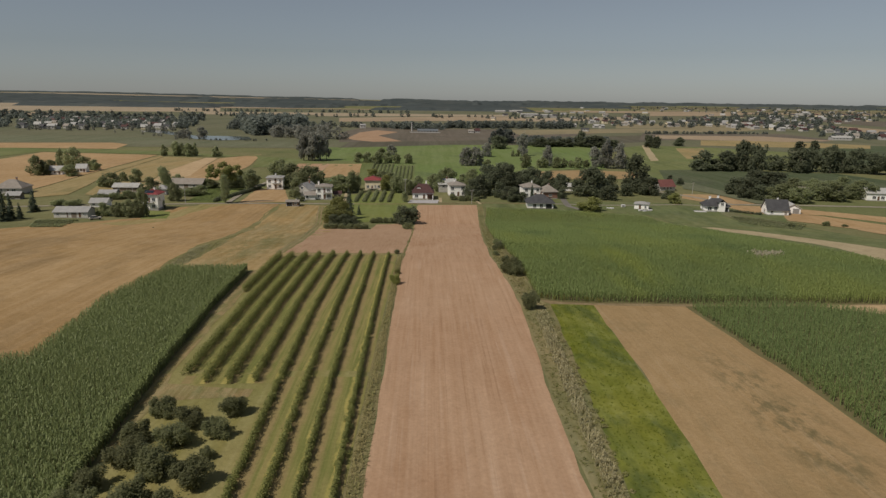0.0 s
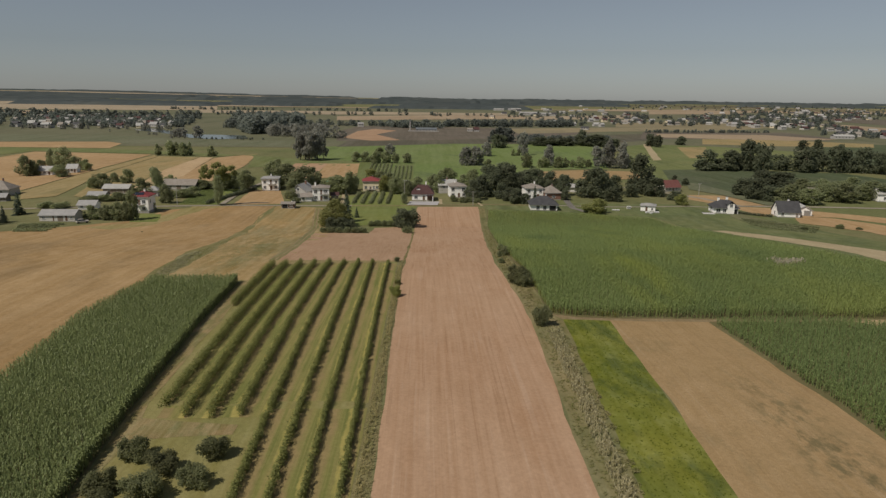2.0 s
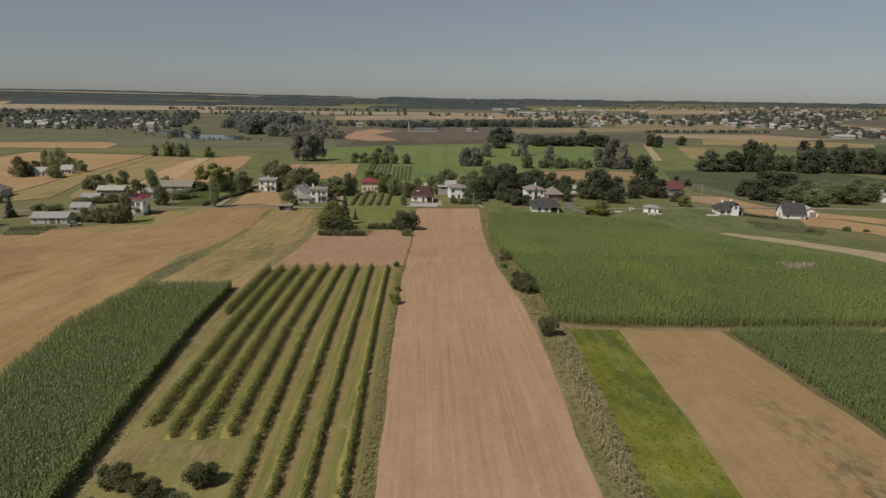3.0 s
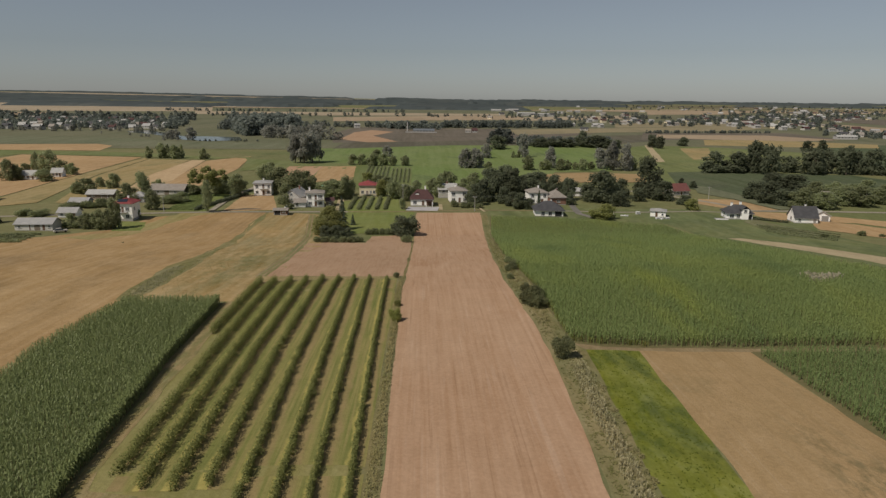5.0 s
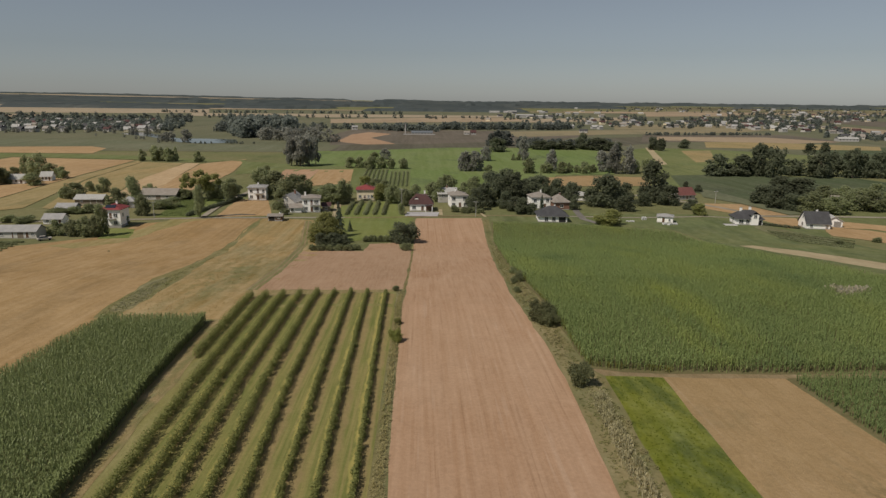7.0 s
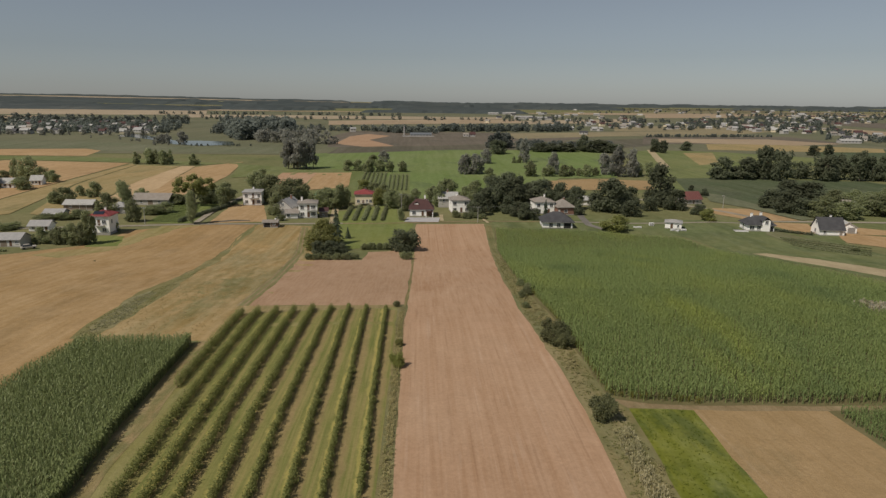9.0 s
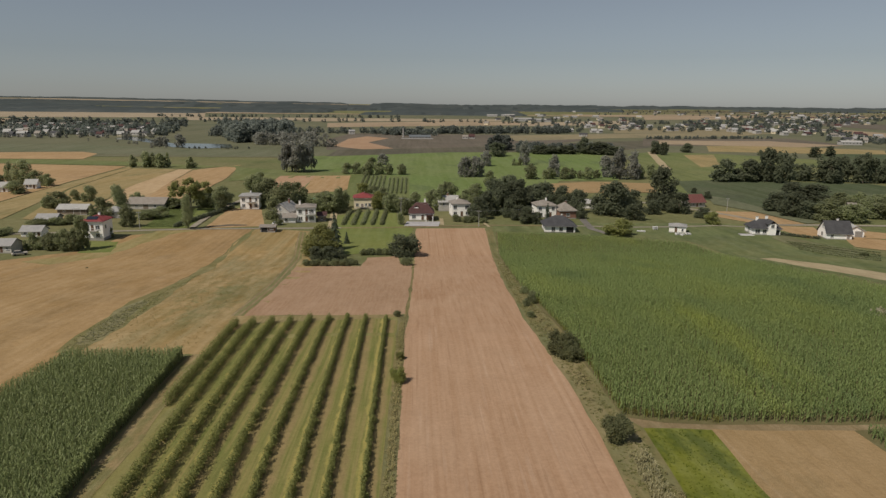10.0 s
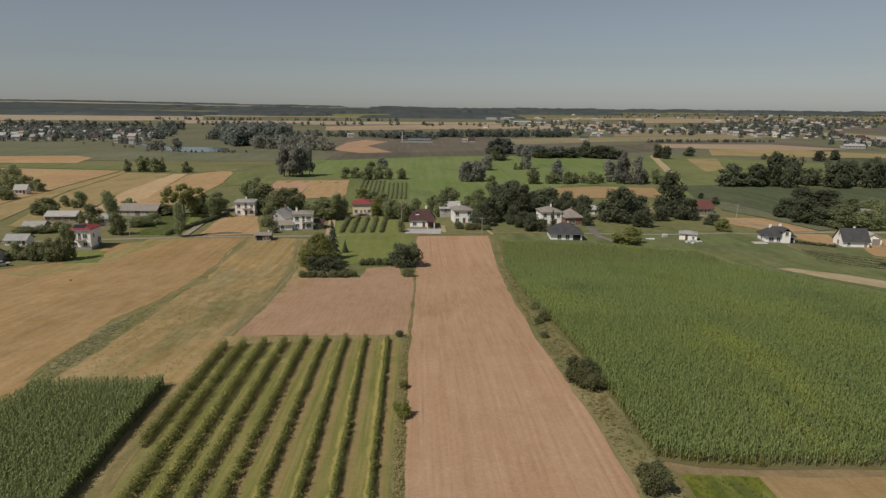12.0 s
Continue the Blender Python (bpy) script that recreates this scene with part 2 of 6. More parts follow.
L_BROAD = leafy("leaves_green", (0.27, 0.295, 0.165), (0.365, 0.39, 0.225), (0.315, 0.338, 0.192))
L_DARK = leafy("leaves_dark", (0.16, 0.182, 0.118), (0.228, 0.25, 0.165), (0.19, 0.21, 0.138))
# Leaves of the far belts, greyed and lightened to hold the haze.
L_FAR = leafy("hazed_leaves", (0.185, 0.208, 0.185), (0.245, 0.268, 0.236), (0.212, 0.236, 0.21))
L_BRAMBLE = leafy("bramble_leaves", (0.205, 0.22, 0.12), (0.3, 0.31, 0.172), (0.245, 0.26, 0.138))
L_OLIVE = leafy("leaves_olive", (0.3, 0.318, 0.13), (0.405, 0.415, 0.175), (0.35, 0.36, 0.145))
L_GREY = leafy("leaves_greygreen", (0.27, 0.272, 0.235), (0.38, 0.38, 0.335), (0.32, 0.322, 0.28))
L_SPRUCE = leafy("needles", (0.11, 0.142, 0.105), (0.175, 0.208, 0.148), (0.135, 0.165, 0.12))
L_ROW = leafy("leaves_row", (0.185, 0.2, 0.07), (0.28, 0.296, 0.108), (0.228, 0.243, 0.086), 0.6, 0.0, 0.35, 0.42)
L_FRESH = leafy("leaves_fresh", (0.36, 0.4, 0.14), (0.48, 0.51, 0.19), (0.42, 0.45, 0.16))
M_THISTLE = soil("thistle_ground", (0.205, 0.197, 0.1), (0.25, 0.222, 0.108), (0.165, 0.168, 0.084), 0.08, 0.3, -5, 1.5, 1.2, mottle=0.5)
L_CORN = leafy("corn_leaves", (0.184, 0.228, 0.092), (0.262, 0.305, 0.125), (0.218, 0.256, 0.102), 0.5, 0.0, 0.05, 0.3, 0.25)
L_BEET = leafy("low_crop_leaves", (0.155, 0.215, 0.085), (0.225, 0.285, 0.115), (0.19, 0.245, 0.085), 0.55, 0.0, 0.04, 0.25)
L_WEED = leafy("weeds", (0.235, 0.215, 0.1), (0.33, 0.285, 0.15), (0.19, 0.2, 0.08), 0.8, 0.0, 0.25, 0.25)
L_WEEDG = leafy("grey_weeds", (0.44, 0.4, 0.25), (0.54, 0.485, 0.3), (0.36, 0.345, 0.185), 0.8, 0.0, 0.12, 0.4)


def corn_leaves(name):
    """Corn with yellow swaths and darker stands, as soil and water differ over the field."""
    m, nt, b = nodes_of(name, 0.6, 0.15)
    g = nt.nodes.new("ShaderNodeNewGeometry")
    p = g.outputs["Position"]
    col = n_mix(nt, g.outputs["Random Per Island"], (0.208, 0.272, 0.1), (0.255, 0.315, 0.118))
    lush = n_range(nt, n_noise(nt, n_map(nt, p, 20, (1, 0.5, 1)), 0.045, 6, 0.65), 0.52, 0.68, 0, 0.75)
    col = n_mix(nt, lush, col, (0.15, 0.21, 0.09))
    gold = n_range(nt, n_noise(nt, n_map(nt, p, -35, (1, 0.4, 1)), 0.034, 5, 0.6), 0.5, 0.64, 0, 0.42)
    col = n_mix(nt, gold, col, (0.315, 0.35, 0.09))
    starved = n_noise(nt, n_map(nt, p, 8, (1, 0.3, 1)), 0.09, 6, 0.65)
    swath = n_mix(nt, 1.0, n_range(nt, starved, 0.4, 0.6), n_zone(nt, p, 45.2, 141.0, 8.0, 34.0), "MULTIPLY")
    col = n_mix(nt, n_range(nt, swath, 0, 1, 0, 0.8), col, (0.345, 0.385, 0.085))
    nt.links.new(col, b.inputs["Base Color"])
    tr = nt.nodes.new("ShaderNodeBsdfTranslucent")
    nt.links.new(col, tr.inputs["Color"])
    mx = nt.nodes.new("ShaderNodeMixShader")
    mx.inputs[0].default_value = 0.3
    nt.links.new(b.outputs[0], mx.inputs[1])
    nt.links.new(tr.outputs[0], mx.inputs[2])
    nt.links.new(mx.outputs[0], nt.nodes["Material Output"].inputs["Surface"])
    return m


def alley_mat(name):
    """Grass between two bush rows, by the strip's own cross position: bare foot, mown middle, tall yellow edge."""
    m, nt, b = nodes_of(name, 0.95, 0.1)
    uv = nt.nodes.new("ShaderNodeUVMap").outputs[0]
    sep = nt.nodes.new("ShaderNodeSeparateXYZ")
    nt.links.new(uv, sep.inputs[0])
    p = n_pos(nt)
    wob = n_range(nt, n_noise(nt, n_map(nt, p, 0, (1, 0.35, 1)), 0.7, 5, 0.65), 0.3, 0.7, -0.09, 0.09)
    add = nt.nodes.new("ShaderNodeMath")
    nt.links.new(sep.outputs[0], add.inputs[0])
    nt.links.new(wob, add.inputs[1])
    u = add.outputs[0]
    grass = n_mix(nt, n_range(nt, n_noise(nt, p, 0.12, 5), 0.35, 0.65), (0.17, 0.182, 0.056), (0.222, 0.21, 0.076))
    bare = n_mix(nt, n_range(nt, n_noise(nt, p, 0.3, 5), 0.35, 0.65), (0.285, 0.218, 0.106), (0.235, 0.192, 0.086))
    tall = n_mix(nt, n_range(nt, n_noise(nt, n_map(nt, p, 0, (1, 0.3, 1)), 0.8, 4), 0.35, 0.65), (0.4, 0.34, 0.115), (0.31, 0.28, 0.09))
    mown = n_noise(nt, n_map(nt, p, 2, (2.2, 0.05, 1)), 1.0, 4, 0.6)
    grass = n_mix(nt, n_range(nt, mown, 0.46, 0.64, 0, 0.7), grass, (0.29, 0.24, 0.1))
    grass = n_mix(nt, n_range(nt, mown, 0.48, 0.34, 0, 0.6), grass, (0.13, 0.148, 0.045))
    col = n_mix(nt, n_range(nt, u, 0.34, 0.52), bare, grass)
    col = n_mix(nt, n_range(nt, u, 0.74, 0.82, 0, 0.85), col, tall)
    g = n_noise(nt, p, 2.2, 6, 0.7)
    col = n_mix(nt, n_range(nt, g, 0.38, 0.7, 0.0, 0.4), col, n_mix(nt, 1.0, col, (0.62, 0.6, 0.55), "MULTIPLY"))
    nt.links.new(col, b.inputs["Base Color"])
    n_bump(nt, b, g, 0.4, 0.2)
    return m


M_ROWALLEY = alley_mat("row_alley_grass")


def plain(name, c1, c2, scale=1.0, rough=0.8, spec=0.3, bump=0.15, metal=0.0, stretch=(1, 1, 1)):
    m, nt, b = nodes_of(name, rough, spec)
    b.inputs["Metallic"].default_value = metal
    tc = nt.nodes.new("ShaderNodeTexCoord").outputs["Object"]
    f = n_noise(nt, n_map(nt, tc, 0, stretch), scale, 6, 0.65)
    col = n_mix(nt, n_range(nt, f, 0.35, 0.7), c1, c2)
    nt.links.new(col, b.inputs["Base Color"])
    n_bump(nt, b, n_noise(nt, tc, scale * 6, 3), bump, 0.05)
    return m


def tiled(name, c1, c2, rough=0.75):
    """Roof covering with courses and broad weathering."""
    m, nt, b = nodes_of(name, rough, 0.3)
    tc = nt.nodes.new("ShaderNodeTexCoord").outputs["Object"]
    w = nt.nodes.new("ShaderNodeTexWave")
    w.bands_direction = "X"
    w.inputs["Scale"].default_value = 3.2
    nt.links.new(tc, w.inputs["Vector"])
    col = n_mix(nt, n_range(nt, n_noise(nt, tc, 0.6, 5), 0.35, 0.7), c1, c2)
    col = n_mix(nt, n_range(nt, w.outputs["Fac"], 0.0, 0.4, 0.35, 0.0), col, n_mix(nt, 1.0, col, (0.5, 0.5, 0.5), "MULTIPLY"))
    nt.links.new(col, b.inputs["Base Color"])
    n_bump(nt, b, w.outputs["Fac"], 0.4, 0.06)
    return m


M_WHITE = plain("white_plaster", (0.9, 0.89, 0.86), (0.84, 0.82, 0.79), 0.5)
# White plaster for far walls, dimmed: haze and cloud shade sit in the colour.
M_FARWALL = plain("dimmed_far_plaster", (0.44, 0.427, 0.41), (0.36, 0.348, 0.33), 0.5)
M_CREAM = plain("cream_plaster", (0.72, 0.63, 0.46), (0.64, 0.56, 0.4), 0.5)
M_GREYWALL = plain("grey_plaster", (0.42, 0.4, 0.37), (0.5, 0.48, 0.45), 0.5)
M_PLINTH = plain("plinth_concrete", (0.28, 0.27, 0.25), (0.36, 0.35, 0.33), 1.0)
M_BRICK = plain("brick_wall", (0.21, 0.115, 0.085), (0.26, 0.145, 0.105), 2.0)
M_BLOCK = plain("shed_blocks", (0.6, 0.58, 0.54), (0.48, 0.46, 0.42), 0.7)
R_RED = tiled("roof_red", (0.27, 0.06, 0.06), (0.22, 0.05, 0.052))
R_OLDRED = tiled("roof_dull_red", (0.15, 0.06, 0.055), (0.19, 0.075, 0.065))
R_MAROON = tiled("roof_maroon", (0.07, 0.036, 0.035), (0.1, 0.048, 0.045))
R_DARK = tiled("roof_graphite", (0.055, 0.055, 0.06), (0.085, 0.085, 0.09))
R_GREY = tiled("roof_grey_sheet", (0.3, 0.3, 0.3), (0.38, 0.37, 0.36))
R_LIGHT = tiled("roof_light_sheet", (0.44, 0.435, 0.42), (0.37, 0.365, 0.35))
R_SLATE = tiled("roof_blue_grey", (0.12, 0.135, 0.15), (0.16, 0.175, 0.19))
R_BROWN = tiled("roof_grey_brown", (0.25, 0.22, 0.19), (0.31, 0.28, 0.25))
R_GREEN = tiled("roof_green_film", (0.06, 0.2, 0.14), (0.08, 0.24, 0.17))
M_BARK = plain("bark", (0.12, 0.095, 0.07), (0.2, 0.165, 0.13), 2.0, 0.9)
M_WOOD = plain("weathered_wood", (0.16, 0.13, 0.1), (0.24, 0.2, 0.16), 2.0, 0.85, stretch=(1, 1, 0.1))
M_FRAME = plain("window_frame_white", (0.75, 0.75, 0.74), (0.68, 0.68, 0.67), 2.0, 0.5)
M_DARKWOOD = plain("brown_door_paint", (0.12, 0.07, 0.045), (0.16, 0.095, 0.06), 2.0, 0.6)
M_METAL = plain("galvanised_metal", (0.4, 0.4, 0.4), (0.5, 0.5, 0.5), 3.0, 0.45, metal=0.7)
M_CONCRETE = plain("pole_concrete", (0.34, 0.33, 0.31), (0.42, 0.41, 0.39), 1.5, 0.9)
M_SOLAR = plain("solar_cells", (0.015, 0.02, 0.035), (0.03, 0.035, 0.05), 3.0, 0.2, 0.5, 0.02)
M_CARW = plain("white_car_paint", (0.75, 0.75, 0.75), (0.7, 0.7, 0.7), 1.0, 0.3, 0.5, 0.0)
M_CARG = plain("beige_car_paint", (0.4, 0.37, 0.32), (0.36, 0.33, 0.29), 1.0, 0.35, 0.5, 0.0)
# Tyres, and the near-black panels that stand for shaded openings.
M_TYRE_GAP = plain("tyre_and_opening_black", (0.02, 0.02, 0.02), (0.035, 0.035, 0.035), 4.0, 0.8)
# Distance haze is put into this canopy colour: paler and bluer than foliage.
M_FOREST = leafy("hazed_forest", (0.2, 0.236, 0.246), (0.2, 0.236, 0.246), (0.265, 0.29, 0.285), 0.65, 0.0, 0.004)
M_GLASS, _nt, _b = nodes_of("window_glass", 0.06, 0.6)
_b.inputs["Base Color"].default_value = (0.06, 0.065, 0.07, 1)
M_WATER, _nt, _b = nodes_of("pond_water", 0.08, 0.6)
_b.inputs["Base Color"].default_value = (0.05, 0.065, 0.06, 1)
n_bump(_nt, _b, n_noise(_nt, n_pos(_nt), 0.4, 3), 0.15, 0.2)


# ---- building helpers ----
def link_mesh(name, verts, faces, mat, parent=None, label="", smooth=False):
    me = bpy.data.meshes.new(name)
    me.from_pydata([tuple(v) for v in verts], [], [tuple(f) for f in faces])
    me.materials.append(mat)
    if smooth:
        me.shade_smooth()
    ob = new(name, me)
    if parent:
        ob.parent = parent
    if label:
        ob["label"] = label
    return ob


def part(name, bm, mat, parent, label=""):
    me = bpy.data.meshes.new(name)
    bm.to_mesh(me)
    bm.free()
    me.materials.append(mat)
    ob = new(name, me)
    ob.parent = parent
    if label:
        ob["label"] = label
    return ob


def box(bm, x0, x1, y0, y1, z0, z1, bevel=0.0):
    m = Matrix.Translation(((x0 + x1) / 2, (y0 + y1) / 2, (z0 + z1) / 2)) @ Matrix.Diagonal((x1 - x0, y1 - y0, z1 - z0, 1))
    r = bmesh.ops.create_cube(bm, size=1, matrix=m)
    if bevel:
        es = list({e for v in r["verts"] for e in v.link_edges})
        bmesh.ops.bevel(bm, geom=es, offset=bevel, segments=1, affect="EDGES")
    return bm


def tube(bm, p, q, r0, r1, sides=7):
    p, q = Vector(p), Vector(q)
    d = q - p
    m = Matrix.Translation((p + q) / 2) @ d.to_track_quat("Z", "Y").to_matrix().to_4x4()
    bmesh.ops.create_cone(bm, cap_ends=True, segments=sides, radius1=r0, radius2=r1, depth=d.length, matrix=m)
    return bm




SHEETS = []


def ragged(corners, rough):
    """Field borders are never ruler-straight: short pieces, each a little off the line."""
    out = []
    for a, b in zip(corners, corners[1:] + corners[:1]):
        va, vb = Vector((*a, 0)), Vector((*b, 0))
        n = max(1, int((vb - va).length / (4.0 if min(a[1], b[1]) < 300 else 14.0)))
        side = Vector((-(vb - va).y, (vb - va).x, 0)).normalized()
        for k in range(n):
            p = va.lerp(vb, k / n)
            off = noise.noise(Vector((p.x * 0.07, p.y * 0.07, 3.1))) * 1.3 + noise.noise(Vector((p.x * 0.31, p.y * 0.31, 7.7))) * 0.8
            q = p + side * off * rough if 0 < k else p
            out.append((q.x, q.y))
    return out


def sheet(name, corners, mat, lift, rough=0.0):
    """A polygon lying on the land; each sheet a few millimetres above the one before."""
    near = max(c[1] for c in corners) < 176
    lift = (0.005 if near else 0.012 if max(c[1] for c in corners) < 400 else max(lift, 0.1)) + (0.0003 if near else 0.0015 if max(c[1] for c in corners) < 400 else 0.0025) * len(SHEETS)
    SHEETS.append(name)
    if rough:
        corners = ragged(corners, rough)
    bm = bmesh.new()
    bm.faces.new([bm.verts.new((x, y, 0)) for x, y in corners])
    ys, xs = [c[1] for c in corners], [c[0] for c in corners]
    for v in [c for c in CUT_Y if min(ys) < c < max(ys)]:
        bmesh.ops.bisect_plane(bm, geom=bm.verts[:] + bm.edges[:] + bm.faces[:], plane_co=(0, v, 0), plane_no=(0, 1, 0))
    for v in [c for c in CUT_X if min(xs) < c < max(xs)]:
        bmesh.ops.bisect_plane(bm, geom=bm.verts[:] + bm.edges[:] + bm.faces[:], plane_co=(v, 0, 0), plane_no=(1, 0, 0))
    bmesh.ops.triangulate(bm, faces=bm.faces[:])
    bm.normal_update()
    for f in bm.faces:
        if f.normal.z < 0:
            f.normal_flip()
    for v in bm.verts:
        v.co.z = land(v.co.x, v.co.y) + lift
    me = bpy.data.meshes.new(name)
    bm.to_mesh(me)
    bm.free()
    me.materials.append(mat)
    return new(name, me)


def field(name, corners, mat, label, lift=0.05, rough=0.5):
    return tagged(sheet(name, corners, mat, lift, rough), label, "field", kind="structure")


def road(name, line, width, mat, label, category="road", lift=0.09):
    pts = [Vector((*p, 0)) for p in line]
    left, right = [], []
    for i, p in enumerate(pts):
        d = (pts[min(i + 1, len(pts) - 1)] - pts[max(i - 1, 0)]).normalized()
        n = Vector((-d.y, d.x, 0)) * width / 2
        left.append((p + n).xy[:])
        right.append((p - n).xy[:])
    return tagged(sheet(name, left + right[::-1], mat, lift), label, category, kind="structure")


# ---- ground ----
gx, gy = CUT_X, GRID_Y
gv = [(x, y, land(x, y)) for y in gy for x in gx]
gf = [(j * len(gx) + i, j * len(gx) + i + 1, (j + 1) * len(gx) + i + 1, (j + 1) * len(gx) + i) for j in range(len(gy) - 1) for i in range(len(gx) - 1)]
tagged(link_mesh("ground", gv, gf, M_GROUND), "rolling green and straw-coloured farmland", "ground", kind="structure")

# ---- near fields ----
STRIP_L = [(-4.8, -60), (-4.7, 52), (-5.0, 100), (-5.1, 146), (-4.6, 178), (-3.4, 298)]
STRIP_R = [(24.0, 299), (21.0, 243), (18.6, 200), (17.2, 157), (18.4, 128.5), (18.4, 113), (17.4, 90), (16.5, 73), (16.5, 52), (16.5, -60)]
field("ploughed_strip", STRIP_L + STRIP_R, M_SOIL, "long strip of bare reddish-brown ploughed soil with fine furrows", 0.06)
field("verge", [(-8.0, -60), (-7.6, 52), (-7.6, 100), (-7.7, 163), (-5.0, 164), (-5.0, 146), (-4.9, 100), (-4.6, 52), (-4.7, -60)], M_VERGE, "weedy grass verge along the ploughed strip", 0.045)
field("verge", [(-5.5, 164), (-5.0, 178), (-4.4, 240), (-3.8, 240), (-4.4, 178), (-4.9, 164)], M_DRY, "narrow brown weedy balk beside the ploughed strip", 0.066, 0.2)
field("verge", [(16.4, -60), (16.4, 73), (17.3, 90), (18.3, 113), (18.3, 128.5), (17.1, 157), (18.5, 200), (20.9, 243), (23.9, 299), (26.5, 296), (24.0, 250), (21.5, 190), (22.3, 160), (22.4, 117), (24.0, 114.5), (21.5, 80), (20, 52), (20, -60)], M_VERGE, "weedy verge of dry grass with shrubs", 0.045)
field("clover_meadow", [(20, -60), (20, 52), (21.5, 80), (24.0, 114.5), (32.0, 114.0), (29.4, 62), (28.6, 52), (28, -60)], M_LUSH, "narrow strip of lush yellow-green clover", 0.06)
field("headland", [(22.5, 117.5), (24.0, 114.5), (49, 113), (92, 115), (92, 115.7), (48, 114.8), (27.1, 116.0)], M_TRACK, "worn brown headland track before the corn", 0.05)
field("stubble_strip", [(28, -60), (28.6, 52), (29.4, 62), (32.0, 114.0), (48.9, 113.2), (50.4, 73.5), (50.8, 61.8), (51.2, -60)], M_TAN, "bare tan stubble field with dark weedy stains", 0.06)
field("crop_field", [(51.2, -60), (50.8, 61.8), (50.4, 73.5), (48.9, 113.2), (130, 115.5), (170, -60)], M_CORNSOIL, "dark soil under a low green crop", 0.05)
field("stubble_strip", [(74, 113.9), (84, 114.6), (130, 115.0), (130, 92), (96, 101), (82, 109.5)], M_STUBL, "pale tan stubble behind the low crop", 0.06)
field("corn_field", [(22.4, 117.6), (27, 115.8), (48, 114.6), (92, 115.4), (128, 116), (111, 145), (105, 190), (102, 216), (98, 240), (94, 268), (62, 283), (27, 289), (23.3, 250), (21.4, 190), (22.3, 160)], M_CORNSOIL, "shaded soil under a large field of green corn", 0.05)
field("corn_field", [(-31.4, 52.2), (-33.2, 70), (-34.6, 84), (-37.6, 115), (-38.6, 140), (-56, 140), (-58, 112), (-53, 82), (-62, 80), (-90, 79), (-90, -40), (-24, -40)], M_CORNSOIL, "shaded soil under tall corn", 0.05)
field("orchard_ground", [(-24, -40), (-31.2, 52.2), (-33.0, 70), (-34.4, 84), (-37.4, 115), (-38.4, 140), (-38, 163.5), (-6.7, 163.5), (-6.6, 100), (-6.6, 52), (-7, -40)], M_ORCHARD, "mown yellow-green grass of the orchard", 0.055)
field("scrub_field", [(-57, 140), (-60, 172), (-61.6, 203), (-61.6, 218), (-65.6, 263), (-65.2, 292), (-44, 289), (-36, 247), (-31, 228), (-34, 196), (-34, 163.5), (-36, 141)], M_SCRUB, "dry fallow field of yellow-brown grass", 0.06)
field("ploughed_parcel", [(-35.9, 163.6), (-35.9, 178), (-36.3, 196), (-37.5, 218), (-37.6, 227.2), (-19.5, 228.5), (-18.9, 245.0), (-9.5, 248), (-8.0, 232), (-4.4, 232), (-4.9, 178), (-5.4, 164.6)], M_PARCEL, "bare light-brown ploughed parcel", 0.06)
field("stubble_field", [(-90, 79), (-62, 80), (-53, 82), (-58, 112), (-57, 135), (-59, 146), (-60.6, 172), (-62, 203), (-62, 218), (-66, 263), (-65.6, 292.5), (-85, 288.5), (-106, 272), (-107, 249), (-115, 240), (-138, 209), (-220, 195), (-220, 79)], M_STUBBIG, "large rolling tan stubble field with darker tracks", 0.05)
field("green_baulk", [(-59.4, 142), (-61.0, 159), (-62.2, 172), (-62.2, 186), (-61.6, 210), (-64.8, 258), (-66.2, 293), (-64.8, 293), (-63.2, 258), (-59.2, 214), (-58.1, 193), (-55.9, 170), (-54.9, 156), (-55.8, 142)], M_BALK, "narrow green grass balk dividing two fields", 0.08, 0.9)
field("track_verge", [(-36.0, 163.6), (-36.0, 178), (-36.4, 196), (-37.6, 218), (-38.6, 240), (-45.0, 287), (-47.6, 287), (-41.6, 240), (-39.6, 216), (-38.7, 196), (-38.5, 178), (-38.5, 163.6)], M_BALK, "dark green grass beside a dirt field track", 0.07, 0.6)
for line in ([(-36.9, 163.6), (-36.8, 178), (-37.2, 196), (-38.5, 217), (-39.6, 240), (-46, 286)], [(-38.2, 163.6), (-38.1, 178), (-38.5, 196), (-39.8, 216), (-41.0, 240), (-47.4, 286)]):
    road("field_track", line, 0.5, M_TRACK, "single wheel rut of a dirt field track", "dirt track", 0.085)
field("thistle_patch", [(-58.6, 145.5), (-60.4, 158), (-61.9, 171), (-60.6, 178), (-58.6, 176), (-57.6, 166), (-55.4, 156.5), (-55.0, 148), (-56.4, 145)], M_THISTLE, "soft grey-green patch of thistles on the field edge", 0.09, 0.9)
road("field_track", [(104.4, 297), (103.4, 287), (106, 271), (108.8, 253), (109.6, 244.5)], 1.3, M_FRINGE, "faint yellowed track worn across the grass", "dirt track", 0.07)
field("grass_fringe", [(-116, 228), (-104.5, 245.2), (-98.8, 283.5), (-84, 286.5), (-92, 276), (-97, 242.0), (-105.6, 224)], M_FRINGE, "yellowish grass edge of the stubble field", 0.06, 1.5)
field("lawn", [(-113, 262), (-103.4, 262), (-99, 246.6), (-108, 243.5)], M_LAWN, "small green lawn before the red-roofed house", 0.06, 0.8)
field("fallow_plot", [(-84, 290), (-88, 337), (-75, 344), (-63, 297)], M_STUB, "bare tan plot beside the white house", 0.07)
field("lawn", [(-106, 287), (-112, 333), (-92, 340), (-90, 290)], M_LAWN, "green plot of clover by the lane", 0.07)
